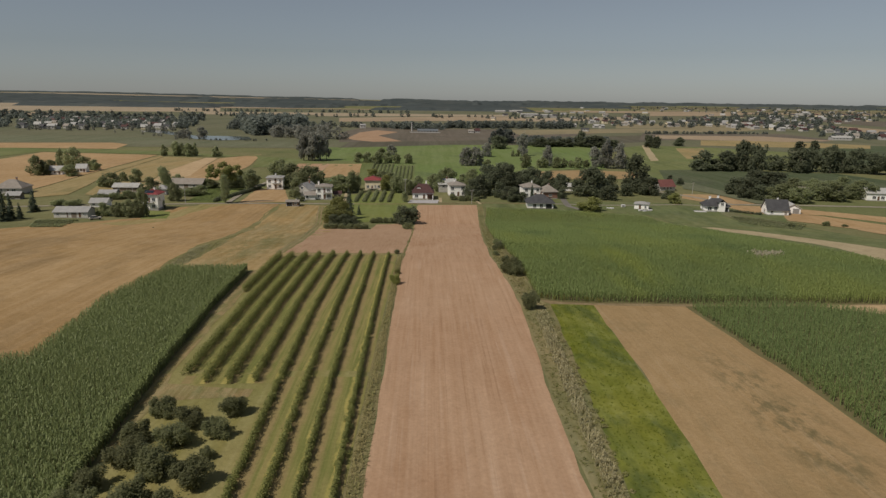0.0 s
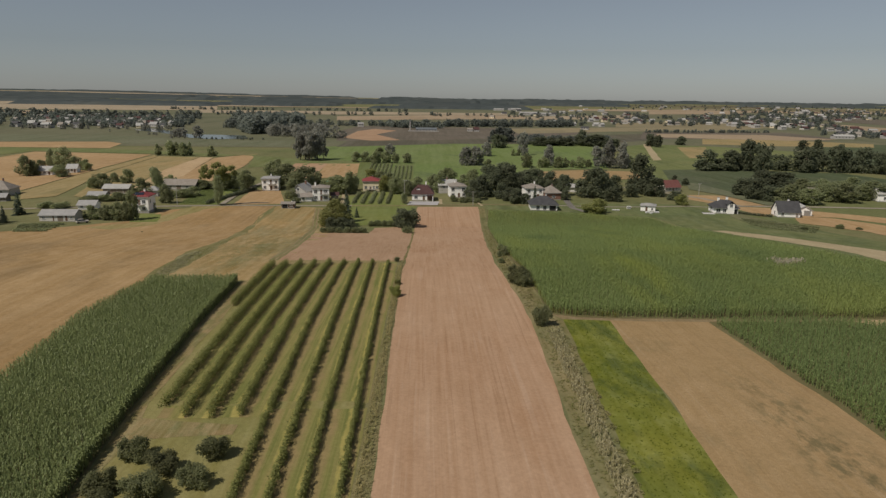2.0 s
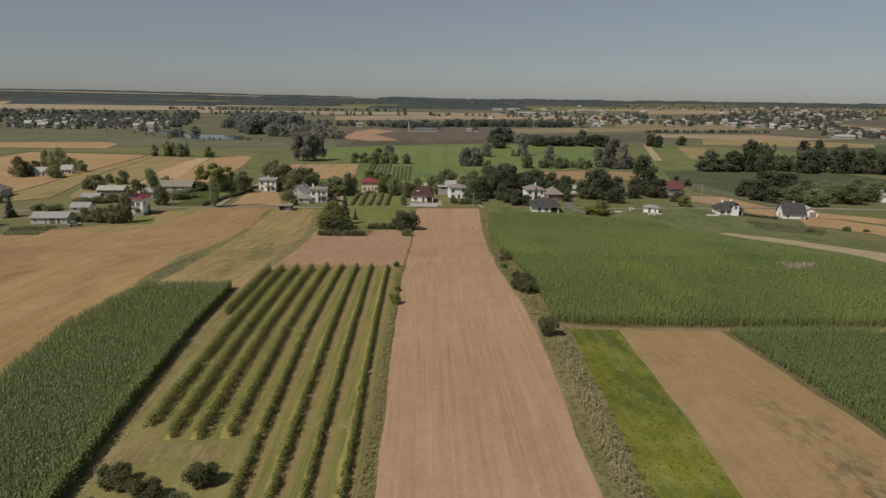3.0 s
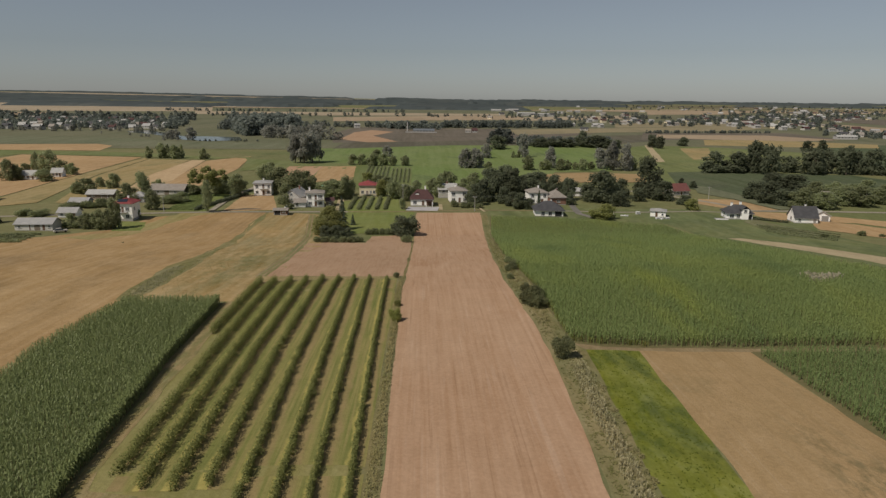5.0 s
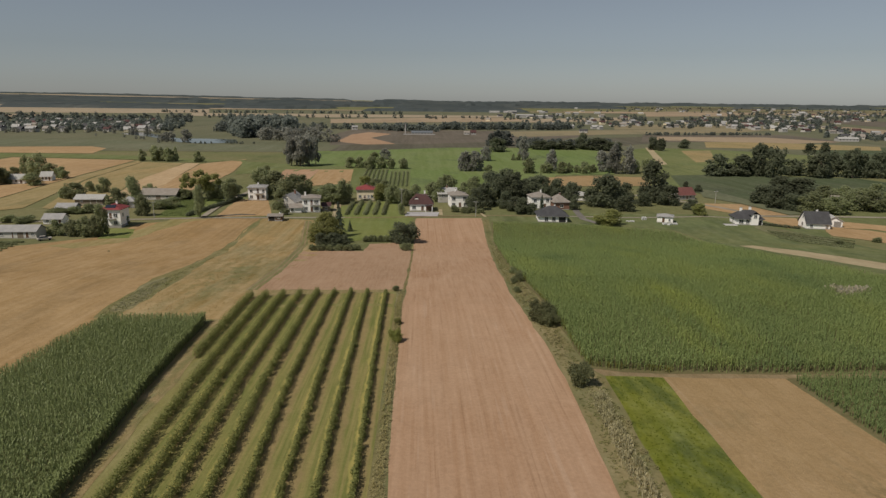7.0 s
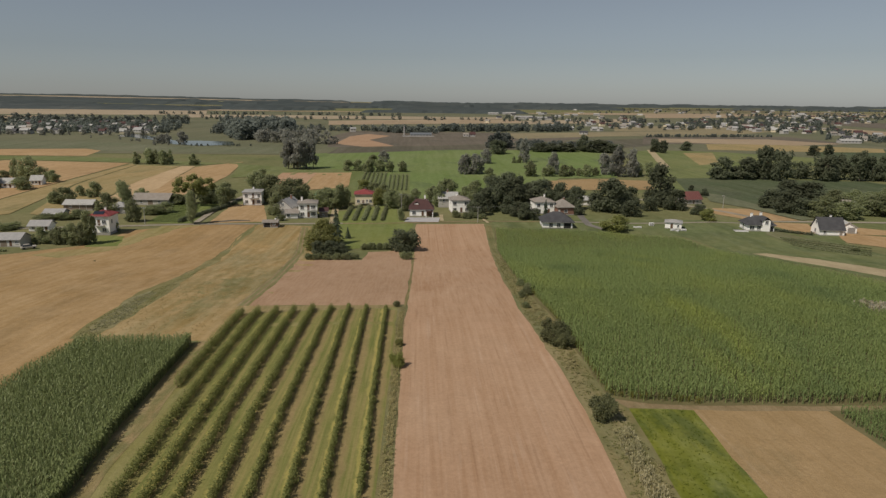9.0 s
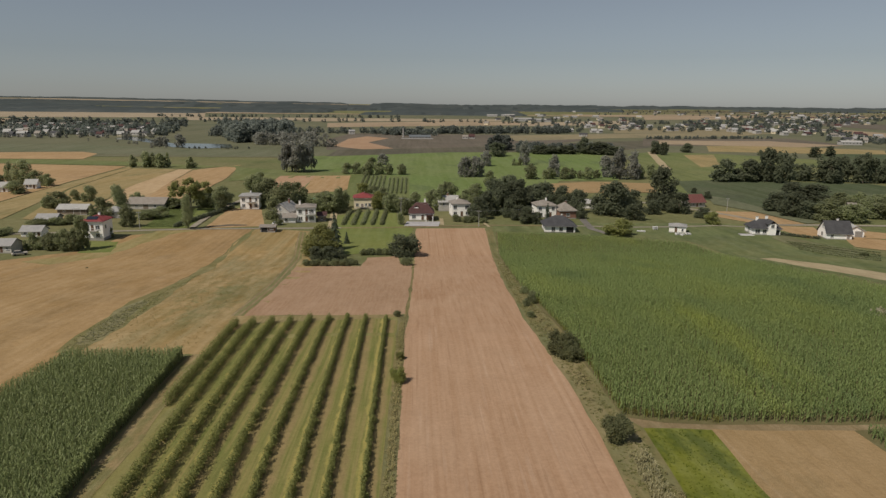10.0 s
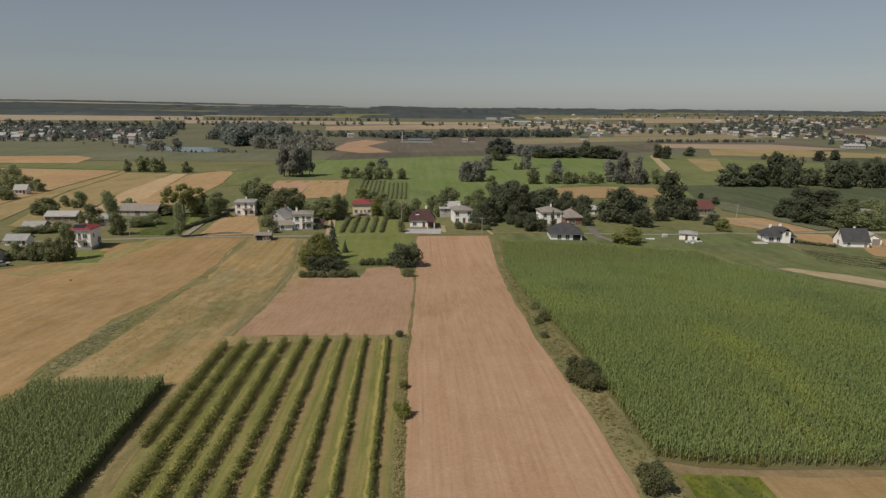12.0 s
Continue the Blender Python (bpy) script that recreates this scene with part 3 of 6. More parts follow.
field("garden_lawn", [(-31, 247), (-37, 296), (-39, 325), (-14, 352), (-11, 309), (-4.5, 298.5), (-9.5, 263), (-12, 258), (-21, 253)], M_LAWN, "green garden lawn between village houses", 0.06)
field("house_yard", [(26, 292), (61, 283), (96, 273), (101, 242), (112, 214), (117, 150), (150, 150), (150, 262), (175, 290), (130, 310), (60, 312), (28, 304)], M_YARD, "mown grass plots round the new houses", 0.04)
field("sand_track", [(106.5, 243), (111.5, 243.5), (121.5, 231), (126.5, 214), (130, 199), (132, 188), (133, 176), (132, 150), (117, 154), (117.5, 166), (119.5, 180), (119.8, 192), (116.8, 205), (113.8, 219), (110.2, 231)], M_PATH, "pale sandy wedge of harvested ground", 0.08)
field("valley_pasture", [(-2600, 640), (2600, 640), (2600, 2160), (-2600, 2160)], M_VALLEY, "grey-green rough grassland of the wide valley")
field("stubble_field", [(-305, 438), (-325, 560), (-221, 541), (-208, 449), (-199.8, 383.5), (-192.5, 320.7), (-243.1, 347.0)], M_STUB, "tan harvested grain field behind the farm grove", 0.05)
field("hay_strip", [(-190.1, 316.7), (-198.4, 380.7), (-205, 440), (-217, 535), (-209, 523), (-190, 400), (-166.1, 302.2), (-175.8, 292.3)], M_STUB2, "narrow straw-coloured grass strip between two stubble fields", 0.05)
field("stubble_field", [(-158.6, 302.7), (-188.1, 397.1), (-208, 523), (-175, 516), (-166, 454), (-160.3, 399.6), (-146.4, 335.0), (-141.7, 294.4)], M_STUB2, "yellowish mown field with faint green tint", 0.05)
field("stubble_field", [(-144.5, 330.6), (-160.0, 399.6), (-174, 516), (-164, 517), (-143, 404), (-131.6, 349.6)], M_STUBL, "pale straw-coloured strip of cut grain", 0.05)
field("stubble_field", [(-131.1, 349.7), (-143, 404), (-162, 512), (-141, 559), (-124, 462), (-119, 411), (-117.3, 366.3)], M_STUB, "tan harvested strip beside green pasture", 0.05)
field("pasture", [(-427, 602), (-382, 609), (-268, 596), (-87, 515), (-51, 515), (-25, 512), (-29.9, 363.0), (-93, 459), (-118, 442), (-140, 553), (-165, 523), (-223, 547), (-329, 566), (-330, 463)], M_GRASS, "green meadow with darker patches", 0.05)
field("hay_meadow", [(-477, 672), (-331, 699), (-305, 674), (-286, 608), (-382, 609), (-423, 595)], M_STUB, "tan mown hay meadow", 0.05)
field("pasture", [(-575, 813), (-344, 797), (-268, 737), (-149, 737), (-132, 649), (-305, 674), (-335, 707), (-483, 681)], M_ROUGH, "grey-green rough pasture near the pond", 0.05)
field("ploughed_field", [(-90, 424), (-94, 480), (-72, 486), (-67.2, 397.4), (-72, 392)], M_SOIL, "reddish-brown ploughed plot among meadows", 0.05)
field("stubble_field", [(-72, 485), (-49, 492), (-43, 410), (-65.6, 393)], M_STUB, "light brown stubble plot among meadows", 0.05)
field("meadow", [(-110, 654), (27, 719), (194, 735), (132, 475), (90, 467), (72, 412), (14.7, 367.9), (-4.6, 366.5), (-33.6, 362.0), (-24, 507), (-51, 510), (-88, 520)], M_GRASSB, "bright green pasture behind the village", 0.05)
field("vine_plot", [(-45, 492), (-9, 496), (-7.6, 387.8), (-38.1, 382.0)], M_GRASS, "green plot planted in rows behind the houses", 0.05)
field("ploughed_field", [(73, 450), (111, 465), (146, 457), (135, 411), (70, 406)], M_TAN, "reddish-brown ploughed plot in the pasture", 0.05)
# Cloud shadow over this ploughland is part of its dark field colour.
field("ploughed_field", [(-125, 928), (-109, 1090), (3, 1078), (318, 1074), (188, 894), (29, 786), (-100, 745)], M_DARK, "dark grey-brown ploughed field with cloud shade in its colour", 0.05)
field("ploughed_field", [(-88, 747), (29, 786), (185, 881), (316, 955), (334, 870), (193, 734), (27, 719), (-89, 658)], M_DARK2, "dark fallow field with green tinge", 0.05)
field("sandy_field", [(-100, 800), (-98, 950), (-78, 1010), (-43, 970), (-66, 880), (-30, 770), (-62, 756)], M_PARCEL, "sandy brown patch of bare field", 0.05)
field("meadow", [(210, 703), (247, 742), (315, 717), (378, 651), (337, 579), (254, 533), (200, 482), (162.3, 378.5), (139.4, 390.5), (157, 477)], M_GRASS, "green meadow by the tree belt", 0.05)
field("hay_meadow", [(268, 703), (301, 707), (253, 587), (230, 573)], M_STUB2, "pale yellow mown patch in the meadow", 0.05)
field("sand_track", [(244, 742), (251, 743), (198, 553), (189, 547)], M_PATH, "sandy farm track across the meadow", 0.05)
field("pasture", [(169, 470), (199, 477), (293, 458), (306.3, 388.9), (251.9, 317.4), (207.3, 334.6), (175.4, 343.3), (145.5, 388.2)], M_GRASSD, "dark green pasture under the tree belt", 0.05)
field("meadow", [(465, 803), (585, 755), (391, 500), (320, 540)], M_GRASSD, "dark green meadow", 0.05)
field("stubble_field", [(362, 863), (468, 835), (538, 785), (498, 726), (410, 731), (316, 752)], M_STUB2, "yellow stubble strip below the town", 0.05)
field("ploughed_field", [(328, 1000), (561, 1025), (560, 903), (522, 845), (391, 854), (274, 844)], M_DARK, "dark brown ploughed band below the town", 0.05)
field("ploughed_plot", [(132.8, 307.0), (159.8, 301.5), (152.3, 281.5), (143.4, 278.1), (142.0, 297.1)], M_STUB, "bare light-brown building plot beside the house", 0.05)
field("stubble_field", [(137.9, 343), (155.3, 341.5), (160.8, 309), (149, 308.5), (138, 313.5), (131.3, 327.1)], M_STUB, "tan strip of stubble beside the grey road", 0.05)
field("fallow_strip", [(158.0, 400), (163.0, 389), (170.5, 312.5), (162.0, 309.5), (156.2, 341), (146.7, 365)], M_ROUGH, "grey-green fallow strip behind the road", 0.05)
field("garden", [(146.0, 278.2), (150.7, 281.5), (175.4, 276.7), (190.5, 259.4), (194.0, 235.9), (206.1, 251.2), (200.4, 273.5), (176.8, 292.2), (161.3, 298.1)], M_STUB, "bare sandy building plot round the barn", 0.05)
field("garden", [(136.9, 287.6), (141.2, 270.5), (150.3, 255.6), (139.1, 240.3), (129.6, 261.5), (129.4, 278.2)], M_GARDEN, "vegetable garden with dark green planted rows", 0.05)
field("stubble_field", [(-1821, 2278), (-1396, 2529), (-704, 2265), (-568, 1824), (-749, 1749), (-1088, 1710), (-1296, 1617)], M_FARPALE, "wide pale harvested field below the wooded hills", 0.25)
field("far_field", [(-306, 1824), (65, 1814), (221, 1822), (205, 1687), (-264, 1573)], M_FARPALE, "pale harvested strip in the distance", 0.25)
field("far_field", [(-199, 1487), (59, 1640), (245, 1661), (214, 1449), (-173, 1291)], M_FARTAN, "tan field strip in the distance", 0.25)
field("far_field", [(233, 1584), (613, 1819), (529, 1567), (205, 1390)], M_FARPALE, "pale yellow grain strip in the distance", 0.25)
field("far_field", [(129, 1053), (313, 1126), (572, 1220), (633, 1193), (507, 1078), (280, 1004), (129, 922)], M_FARGOLD, "long yellow stubble strip before a dark bank", 0.12)
field("far_field", [(334, 958), (494, 959), (549, 871), (468, 835), (306, 878)], M_FARTAN, "light brown field strip", 0.12)
field("far_field", [(388, 1357), (722, 1363), (656, 1237), (329, 1148)], M_FARGOLD, "golden stubble field at the edge of town", 0.12)
field("far_field", [(777, 2313), (1144, 2323), (917, 1964), (629, 1869)], M_FARTAN, "sandy field in front of the woods", 0.25)
field("far_field", [(1145, 1944), (1147, 1461), (943, 1199), (934, 1412), (967, 1689)], M_DARK, "dark ploughed field on the rise", 0.25)
field("far_field", [(847, 1392), (850, 1079), (750, 951), (749, 1160)], M_FARTAN, "tan field on the rise", 0.25)
field("far_field", [(-1239, 1546), (-883, 1645), (-790, 1470), (-1074, 1338)], M_FARTAN, "brownish field behind the far village", 0.25)
field("far_field", [(-608, 1808), (-306, 1824), (-277, 1649), (-538, 1598)], M_FARPALE, "pale strip of field beyond the trees", 0.25)
field("sandy_plot", [(159.3, 281.9), (173.6, 273.7), (186.9, 254.1), (190.7, 243.1), (163.8, 207.7), (164.4, 222.5), (165.3, 245.3), (158.6, 256.7), (151.5, 262.9)], M_STUB, "trampled orange sand round the new barn", 0.05, 0.8)
road("village_lane", [(-190, 262), (-140, 272), (-106, 282), (-86, 288), (-61, 292), (-33, 297)], 2.6, M_LANE, "narrow gravel village lane", lift=0.1)
road("village_lane", [(-33, 297), (-4, 301), (24, 305), (61, 304)], 1.5, M_TRACK, "trodden grassy lane behind the fields", lift=0.1)
road("village_lane", [(61, 304), (85, 301), (102, 302), (121, 305), (131.5, 302.5), (148.3, 306.5)], 2.0, M_LANE, "narrow gravel lane past the cottage", lift=0.1)
road("asphalt_road", [(112, 372), (128, 352), (140, 330), (148.3, 306.5), (166.9, 306.4), (189.8, 305.0), (230, 301), (330, 292)], 3.6, M_LANE, "light grey road past the new houses", lift=0.12)
road("dirt_track", [(-88.5, 290), (-90.3, 314), (-90.5, 340), (-89, 372), (-92, 420)], 2.4, M_LANE, "straight dirt track between plots", lift=0.12)
road("dirt_track", [(-37, 298), (-40, 330), (-44, 360)], 3.0, M_PATH, "dirt track beside the garden", lift=0.12)
road("side_lane", [(71, 338), (68, 315), (66.5, 297), (70, 287)], 3.0, M_ASPHALT, "narrow grey lane between hedges")
road("footpath", [(25.2, 328), (24.4, 313), (25.8, 301)], 1.2, M_PATH, "pale trodden footpath")
road("footpath", [(7.2, 321), (7.0, 305.5)], 1.6, M_PATH, "pale gravel path beside the brown-roofed house")
# Shadow line at the plot's foot, painted as a thin dark sheet.
field("plot_shadow_line", [(-84, 291), (-76, 296), (-70, 297.5), (-70, 299), (-77, 299), (-83, 294)], M_DARK, "flat dark sheet painted as a shadow line along the bare plot")
field("driveway", [(-8.5, 303), (-7.5, 313.5), (6.5, 313.5), (5.5, 302.5)], M_PAVING, "grey paved yard before the brown-roofed house", 0.14)
tagged(sheet("water", [(-404, 930), (-392, 962), (-334, 893), (-292, 832), (-264, 833), (-222, 822), (-205, 770), (-237, 750), (-271, 770), (-307, 824), (-349, 874), (-387, 905)], M_WATER, 0.16), "still grey pond between meadows and trees", "water", kind="structure")

# ---- foliage ----
def leaf_cloud(rng, lobes, count, size, flat=0.0):
    """Leaf clumps as small bent blades scattered near the surface of ellipsoid lobes. lobes: (centre, radii)."""
    lobes_c = np.array([l[0] for l in lobes], float)
    lobes_r = np.array([l[1] for l in lobes], float)
    weight = np.prod(lobes_r, axis=1) ** 0.67
    pick = rng.choice(len(lobes), count, p=weight / weight.sum())
    d = rng.normal(size=(count, 3))
    d /= np.linalg.norm(d, axis=1)[:, None]
    rad = 1.0 - 0.45 * rng.random(count) ** 1.6
    c = lobes_c[pick] + d * lobes_r[pick] * rad[:, None]
    c += rng.normal(size=(count, 3)) * lobes_r[pick] * 0.17
    nrm = d * 0.7 + rng.normal(size=(count, 3)) * 0.42 + np.array([0, 0, 0.6 + flat])
    nrm /= np.linalg.norm(nrm, axis=1)[:, None]
    ref = rng.normal(size=(count, 3))
    u = np.cross(nrm, ref)
    u /= np.linalg.norm(u, axis=1)[:, None]
    w = np.cross(nrm, u)
    s = (size * (0.6 + 0.8 * rng.random(count)))[:, None]
    a = c - u * s * 0.62
    b = c - w * s * 0.42 + nrm * s * 0.12
    e = c + u * s * 0.62
    f = c + w * s * 0.42 + nrm * s * 0.12
    verts = np.stack([a, b, e, f], axis=1).reshape(-1, 3)
    faces = np.arange(count * 4).reshape(-1, 4)
    return verts, faces


def quads_mesh(name, verts, faces, mat):
    me = bpy.data.meshes.new(name)
    me.vertices.add(len(verts))
    me.vertices.foreach_set("co", np.asarray(verts, np.float32).ravel())
    n = len(faces)
    me.loops.add(n * 4)
    me.loops.foreach_set("vertex_index", np.asarray(faces, np.int32).ravel())
    me.polygons.add(n)
    me.polygons.foreach_set("loop_start", np.arange(0, n * 4, 4, dtype=np.int32))
    me.update(calc_edges=True)
    me.materials.append(mat)
    return me


def trunk_mesh(rng, limbs, base_r, top):
    bm = bmesh.new()
    tube(bm, (0, 0, -0.02), (0.01, 0.0, top * 0.55), base_r, base_r * 0.65)
    tube(bm, (0.01, 0, top * 0.54), (0.0, 0.01, top), base_r * 0.65, base_r * 0.2)
    for c, r in limbs:
        z = top * (0.45 + 0.4 * rng.random())
        tube(bm, (0, 0, z), (c[0] * 0.8, c[1] * 0.8, max(c[2], z + 0.02)), base_r * 0.4, base_r * 0.12, 5)
    me = bpy.data.meshes.new("trunk")
    bm.to_mesh(me)
    bm.free()
    me.materials.append(M_BARK)
    return me


def crown_lobes(kind, rng):
    """Unit crowns: height 1, width 1."""
    lobes = []
    if kind in ("broad", "dark", "olive", "grey"):
        low = {"broad": 0.03, "dark": 0.02, "olive": 0.0, "grey": 0.06}[kind]
        lean = rng.normal(size=2) * 0.05
        for i in range(17):
            a, h = rng.random() * 6.283, rng.random() ** 0.9
            z = low + 0.1 + (0.78 - low) * h
            spread = 0.41 * math.sqrt(max(0.05, 1 - (2 * (h - 0.36)) ** 2 * 0.78)) * (0.72 + 0.36 * rng.random())
            r = 0.085 + 0.11 * rng.random()
            lobes.append(((spread * math.cos(a) + lean[0] * h, spread * math.sin(a) + lean[1] * h, z), (r, r, r * 0.85)))
        lobes.append(((0, 0, 0.42), (0.31, 0.31, 0.34)))
        for i in range(4):
            a = rng.random() * 6.283
            lobes.append(((0.29 * math.cos(a), 0.29 * math.sin(a), 0.19), (0.16, 0.16, 0.17)))
        for i in range(3):
            lobes.append(((0.14 * rng.normal(), 0.14 * rng.normal(), 0.72 + 0.14 * rng.random()), (0.12, 0.12, 0.13)))
    elif kind == "poplar":
        for i in range(16):
            z = 0.14 + 0.76 * rng.random()
            a, r = rng.random() * 6.283, 0.13 + 0.08 * rng.random()
            s = 0.33 * math.sin(min(1.0, z * 1.15) * 2.7) ** 0.6
            lobes.append(((s * math.cos(a), s * math.sin(a), z), (r, r, 0.1)))
        lobes.append(((0, 0, 0.55), (0.25, 0.25, 0.36)))
    elif kind == "column":
        for i in range(10):
            z = 0.14 + 0.08 * i
            r = 0.3 + 0.16 * math.sin(i / 9 * 3.0)
            lobes.append(((0.12 * rng.normal(), 0.12 * rng.normal(), z), (r, r, 0.1)))
    elif kind == "umbrella":
        for i in range(24):
            a, s = rng.random() * 6.283, 0.5 * rng.random() ** 0.5
            lobes.append(((s * math.cos(a), s * math.sin(a), 0.4 + 0.54 * rng.random() * (1 - 0.7 * s)), (0.095, 0.095, 0.085)))
    elif kind in ("shrub", "fresh"):
        for i in range(9):
            a, q = rng.random() * 6.283, 0.34 * rng.random() ** 0.5
            r = 0.13 + 0.12 * rng.random()
            lobes.append(((q * math.cos(a), q * math.sin(a), 0.24 + 0.5 * rng.random() * (1 - q)), (r, r, r * 1.1)))
        lobes.append(((0, 0, 0.3), (0.36, 0.36, 0.3)))
    elif kind == "thicket":
        for i in range(16):
            a, q = rng.random() * 6.283, 0.42 * rng.random() ** 0.5
            r = 0.09 + 0.1 * rng.random()
            lobes.append(((q * math.cos(a), q * math.sin(a), 0.16 + 0.66 * rng.random() * (1 - 0.7 * q)), (r, r, r * 1.2)))
        lobes.append(((0, 0, 0.34), (0.34, 0.34, 0.34)))
    return lobes


def spruce_crown(rng):
    vs, fs, k = [], [], 0
    for ring in range(15):
        z = 0.08 + 0.9 * ring / 15
        r = 0.5 * (1 - z) ** 0.85 + 0.02
        for j in range(max(5, int(22 * (1 - z) + 4))):
            a = rng.random() * 6.283
            rr, dz = r * (0.75 + 0.4 * rng.random()), 0.05 + 0.04 * rng.random()
            ca, sa, wd = math.cos(a), math.sin(a), 0.16 * r + 0.02
            vs += [(0.1 * ca * r, 0.1 * sa * r, z + 0.02), (0.7 * rr * ca - wd * sa, 0.7 * rr * sa + wd * ca, z - dz * 0.6), (rr * ca, rr * sa, z - dz), (0.7 * rr * ca + wd * sa, 0.7 * rr * sa - wd * ca, z - dz * 0.6)]
            fs.append((k, k + 1, k + 2, k + 3))
            k += 4
    return np.array(vs), np.array(fs)


LEAF = {"broad": L_BROAD, "dark": L_DARK, "olive": L_OLIVE, "grey": L_GREY, "poplar": L_GREY, "column": L_BROAD, "umbrella": L_OLIVE, "shrub": L_BROAD, "thicket": L_BRAMBLE, "fresh": L_FRESH, "spruce": L_SPRUCE}
TREE_LABEL = {
    "broad": ("broad-leaved tree with a full green crown", "tree"), "dark": ("dense dark green deciduous tree with lobed crown", "tree"),
    "olive": ("bushy light olive-green tree", "tree"), "grey": ("grey-green willow with a ragged crown", "tree"),
    "poplar": ("tall grey-green poplar in a meadow clump", "tree"), "umbrella": ("tall tree with a sparse spreading crown", "tree"), "column": ("slender upright tree with narrow crown", "tree"),
    "fresh": ("small fresh green shrub on the grassy verge", "shrub"),
    "thicket": ("ragged dark green bramble thicket on the verge", "shrub"),
    "shrub": ("rounded leafy green shrub on rough grass", "shrub"), "spruce": ("conical dark green spruce in a garden", "tree")}
TREE_MESH = {}


def crown_arrays(kind, variant, leaves):
    """A coarse crown for far woods, as plain arrays."""
    key = (kind, variant, leaves, "far")
    if key not in TREE_MESH:
        rng = np.random.default_rng(900 + variant * 13 + ord(kind[0]))
        TREE_MESH[key] = leaf_cloud(rng, crown_lobes(kind, rng), leaves, 0.14 if leaves > 200 else 0.2)
    return TREE_MESH[key]


def woodland(name, kind, rows, label, leaves):
    """Far trees that nobody could count, joined: rows of x, y, width, height."""
    vs, fs, k = [], [], 0
    for x, y, w, h in rows:
        v, f = crown_arrays(kind, tree_rng.randrange(5), leaves)
        a = tree_rng.random() * 6.283
        ca, sa = math.cos(a), math.sin(a)
        p = np.stack([(v[:, 0] * ca - v[:, 1] * sa) * w + x, (v[:, 0] * sa + v[:, 1] * ca) * w + y, v[:, 2] * h + land(x, y)], 1)
        vs.append(p)
        fs.append(f + k)
        k += len(v)
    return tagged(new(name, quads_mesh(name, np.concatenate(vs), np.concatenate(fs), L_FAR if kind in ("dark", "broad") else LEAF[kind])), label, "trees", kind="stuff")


def tree_meshes(kind, variant, fine):
    key = (kind, variant, fine)
    if key not in TREE_MESH:
        rng = np.random.default_rng(100 + variant * 7 + len(kind) * 31 + ord(kind[0]))
        if kind == "spruce":
            v, f = spruce_crown(rng)
            TREE_MESH[key] = (trunk_mesh(rng, [], 0.035, 0.9), quads_mesh("crown", v, f, L_SPRUCE))
        else:
            lobes = crown_lobes(kind, rng)
            n, size = (3400, 0.046) if kind == "umbrella" else {2: (5600, 0.046), 1: (3000, 0.06), 0: (1300, 0.092)}[fine]
            v, f = leaf_cloud(rng, lobes, n, size)
            top = 0.35 if kind in ("shrub", "thicket", "fresh") else 0.62
            TREE_MESH[key] = (trunk_mesh(rng, lobes[:5], 0.03 if kind != "poplar" else 0.04, top), quads_mesh("crown", v, f, LEAF[kind]))
    return TREE_MESH[key]


tree_rng = random.Random(5)


def one_tree(kind, x, y, w, h, label="", fine=None, group=""):
    fine = (1 if y < 460 else 0) if fine is None else fine
    tr, cr = tree_meshes(kind, tree_rng.randrange(6), fine)
    base = new("fruit_tree" if "fruit tree" in label else "shrub" if kind in ("shrub", "thicket", "fresh") else "tree")
    base.matrix_world = Matrix.Translation((x, y, land(x, y))) @ Matrix.Rotation(tree_rng.random() * 6.283, 4, "Z") @ Matrix.Diagonal((w, w, h, 1))
    for nm, me in (("trunk", tr), ("crown", cr)):
        o = new(nm, me)
        o.parent = base
    text, cat = TREE_LABEL[kind]
    return tagged(base, label or text, cat, group)


def plant(kind, rows, group=""):
    for x, y, w, h in rows:
        one_tree(kind, x, y, w * 0.98, h * 1.0, group=group)


plant("broad", [(-124.0, 249.0, 5.8, 5.5), (-117.8, 248.6, 5.8, 6.2), (-113.9, 248.1, 6.4, 6.8), (-110.7, 248.4, 5.4, 7.5), (-109.4, 250.4, 5.2, 11.0), (-159.1, 330.3, 10.5, 7.6), (-164.1, 331.7, 6.2, 5.3), (-156.0, 351.3, 7.7, 7.5), (-163.7, 354.6, 5.7, 5.2), (-130.4, 308.3, 9.7, 8.4), (-112.3, 289.3, 6.6, 8.2), (-111.3, 305.8, 8.8, 4.2), (-108.7, 311.3, 8.0, 4.5), (-109.6, 269.5, 2.6, 3.8), (-114.7, 269.0, 2.2, 4.9), (-130.4, 343.0, 6.5, 6.0), (-112.1, 334.8, 9.7, 4.9), (-98.7, 341.5, 11.5, 6.5)])
plant("broad", [(-93.7, 348.9, 9.7, 8.8), (-89.6, 331.0, 7.0, 11.5)])
plant("shrub", [(-144.5, 289.2, 10.2, 3.3), (-138.3, 290.5, 8.2, 3.3), (-133.8, 293.4, 8.3, 4.6), (-113.5, 308.1, 6.6, 4.0), (-110.9, 336.5, 9.8, 4.4), (-92.8, 219.2, 0.7, 0.4), (-152.6, 270.4, 7.1, 3.3), (-146.9, 270.7, 9.4, 3.3), (-184.6, 288.3, 10.0, 3.0)])
plant("umbrella", [(-102.7, 331.7, 17.0, 15.0)])
plant("column", [(-126.7, 316.8, 5.9, 13.0), (-89.0, 287.8, 4.0, 13.5)])
plant("spruce", [(-149.7, 230.0, 6.0, 11.7), (-151.1, 236.1, 5.0, 10.4), (-148.0, 236.3, 4.1, 6.6), (-154.2, 255.3, 5.8, 9.4), (-154.6, 229.7, 6.8, 11.7)])
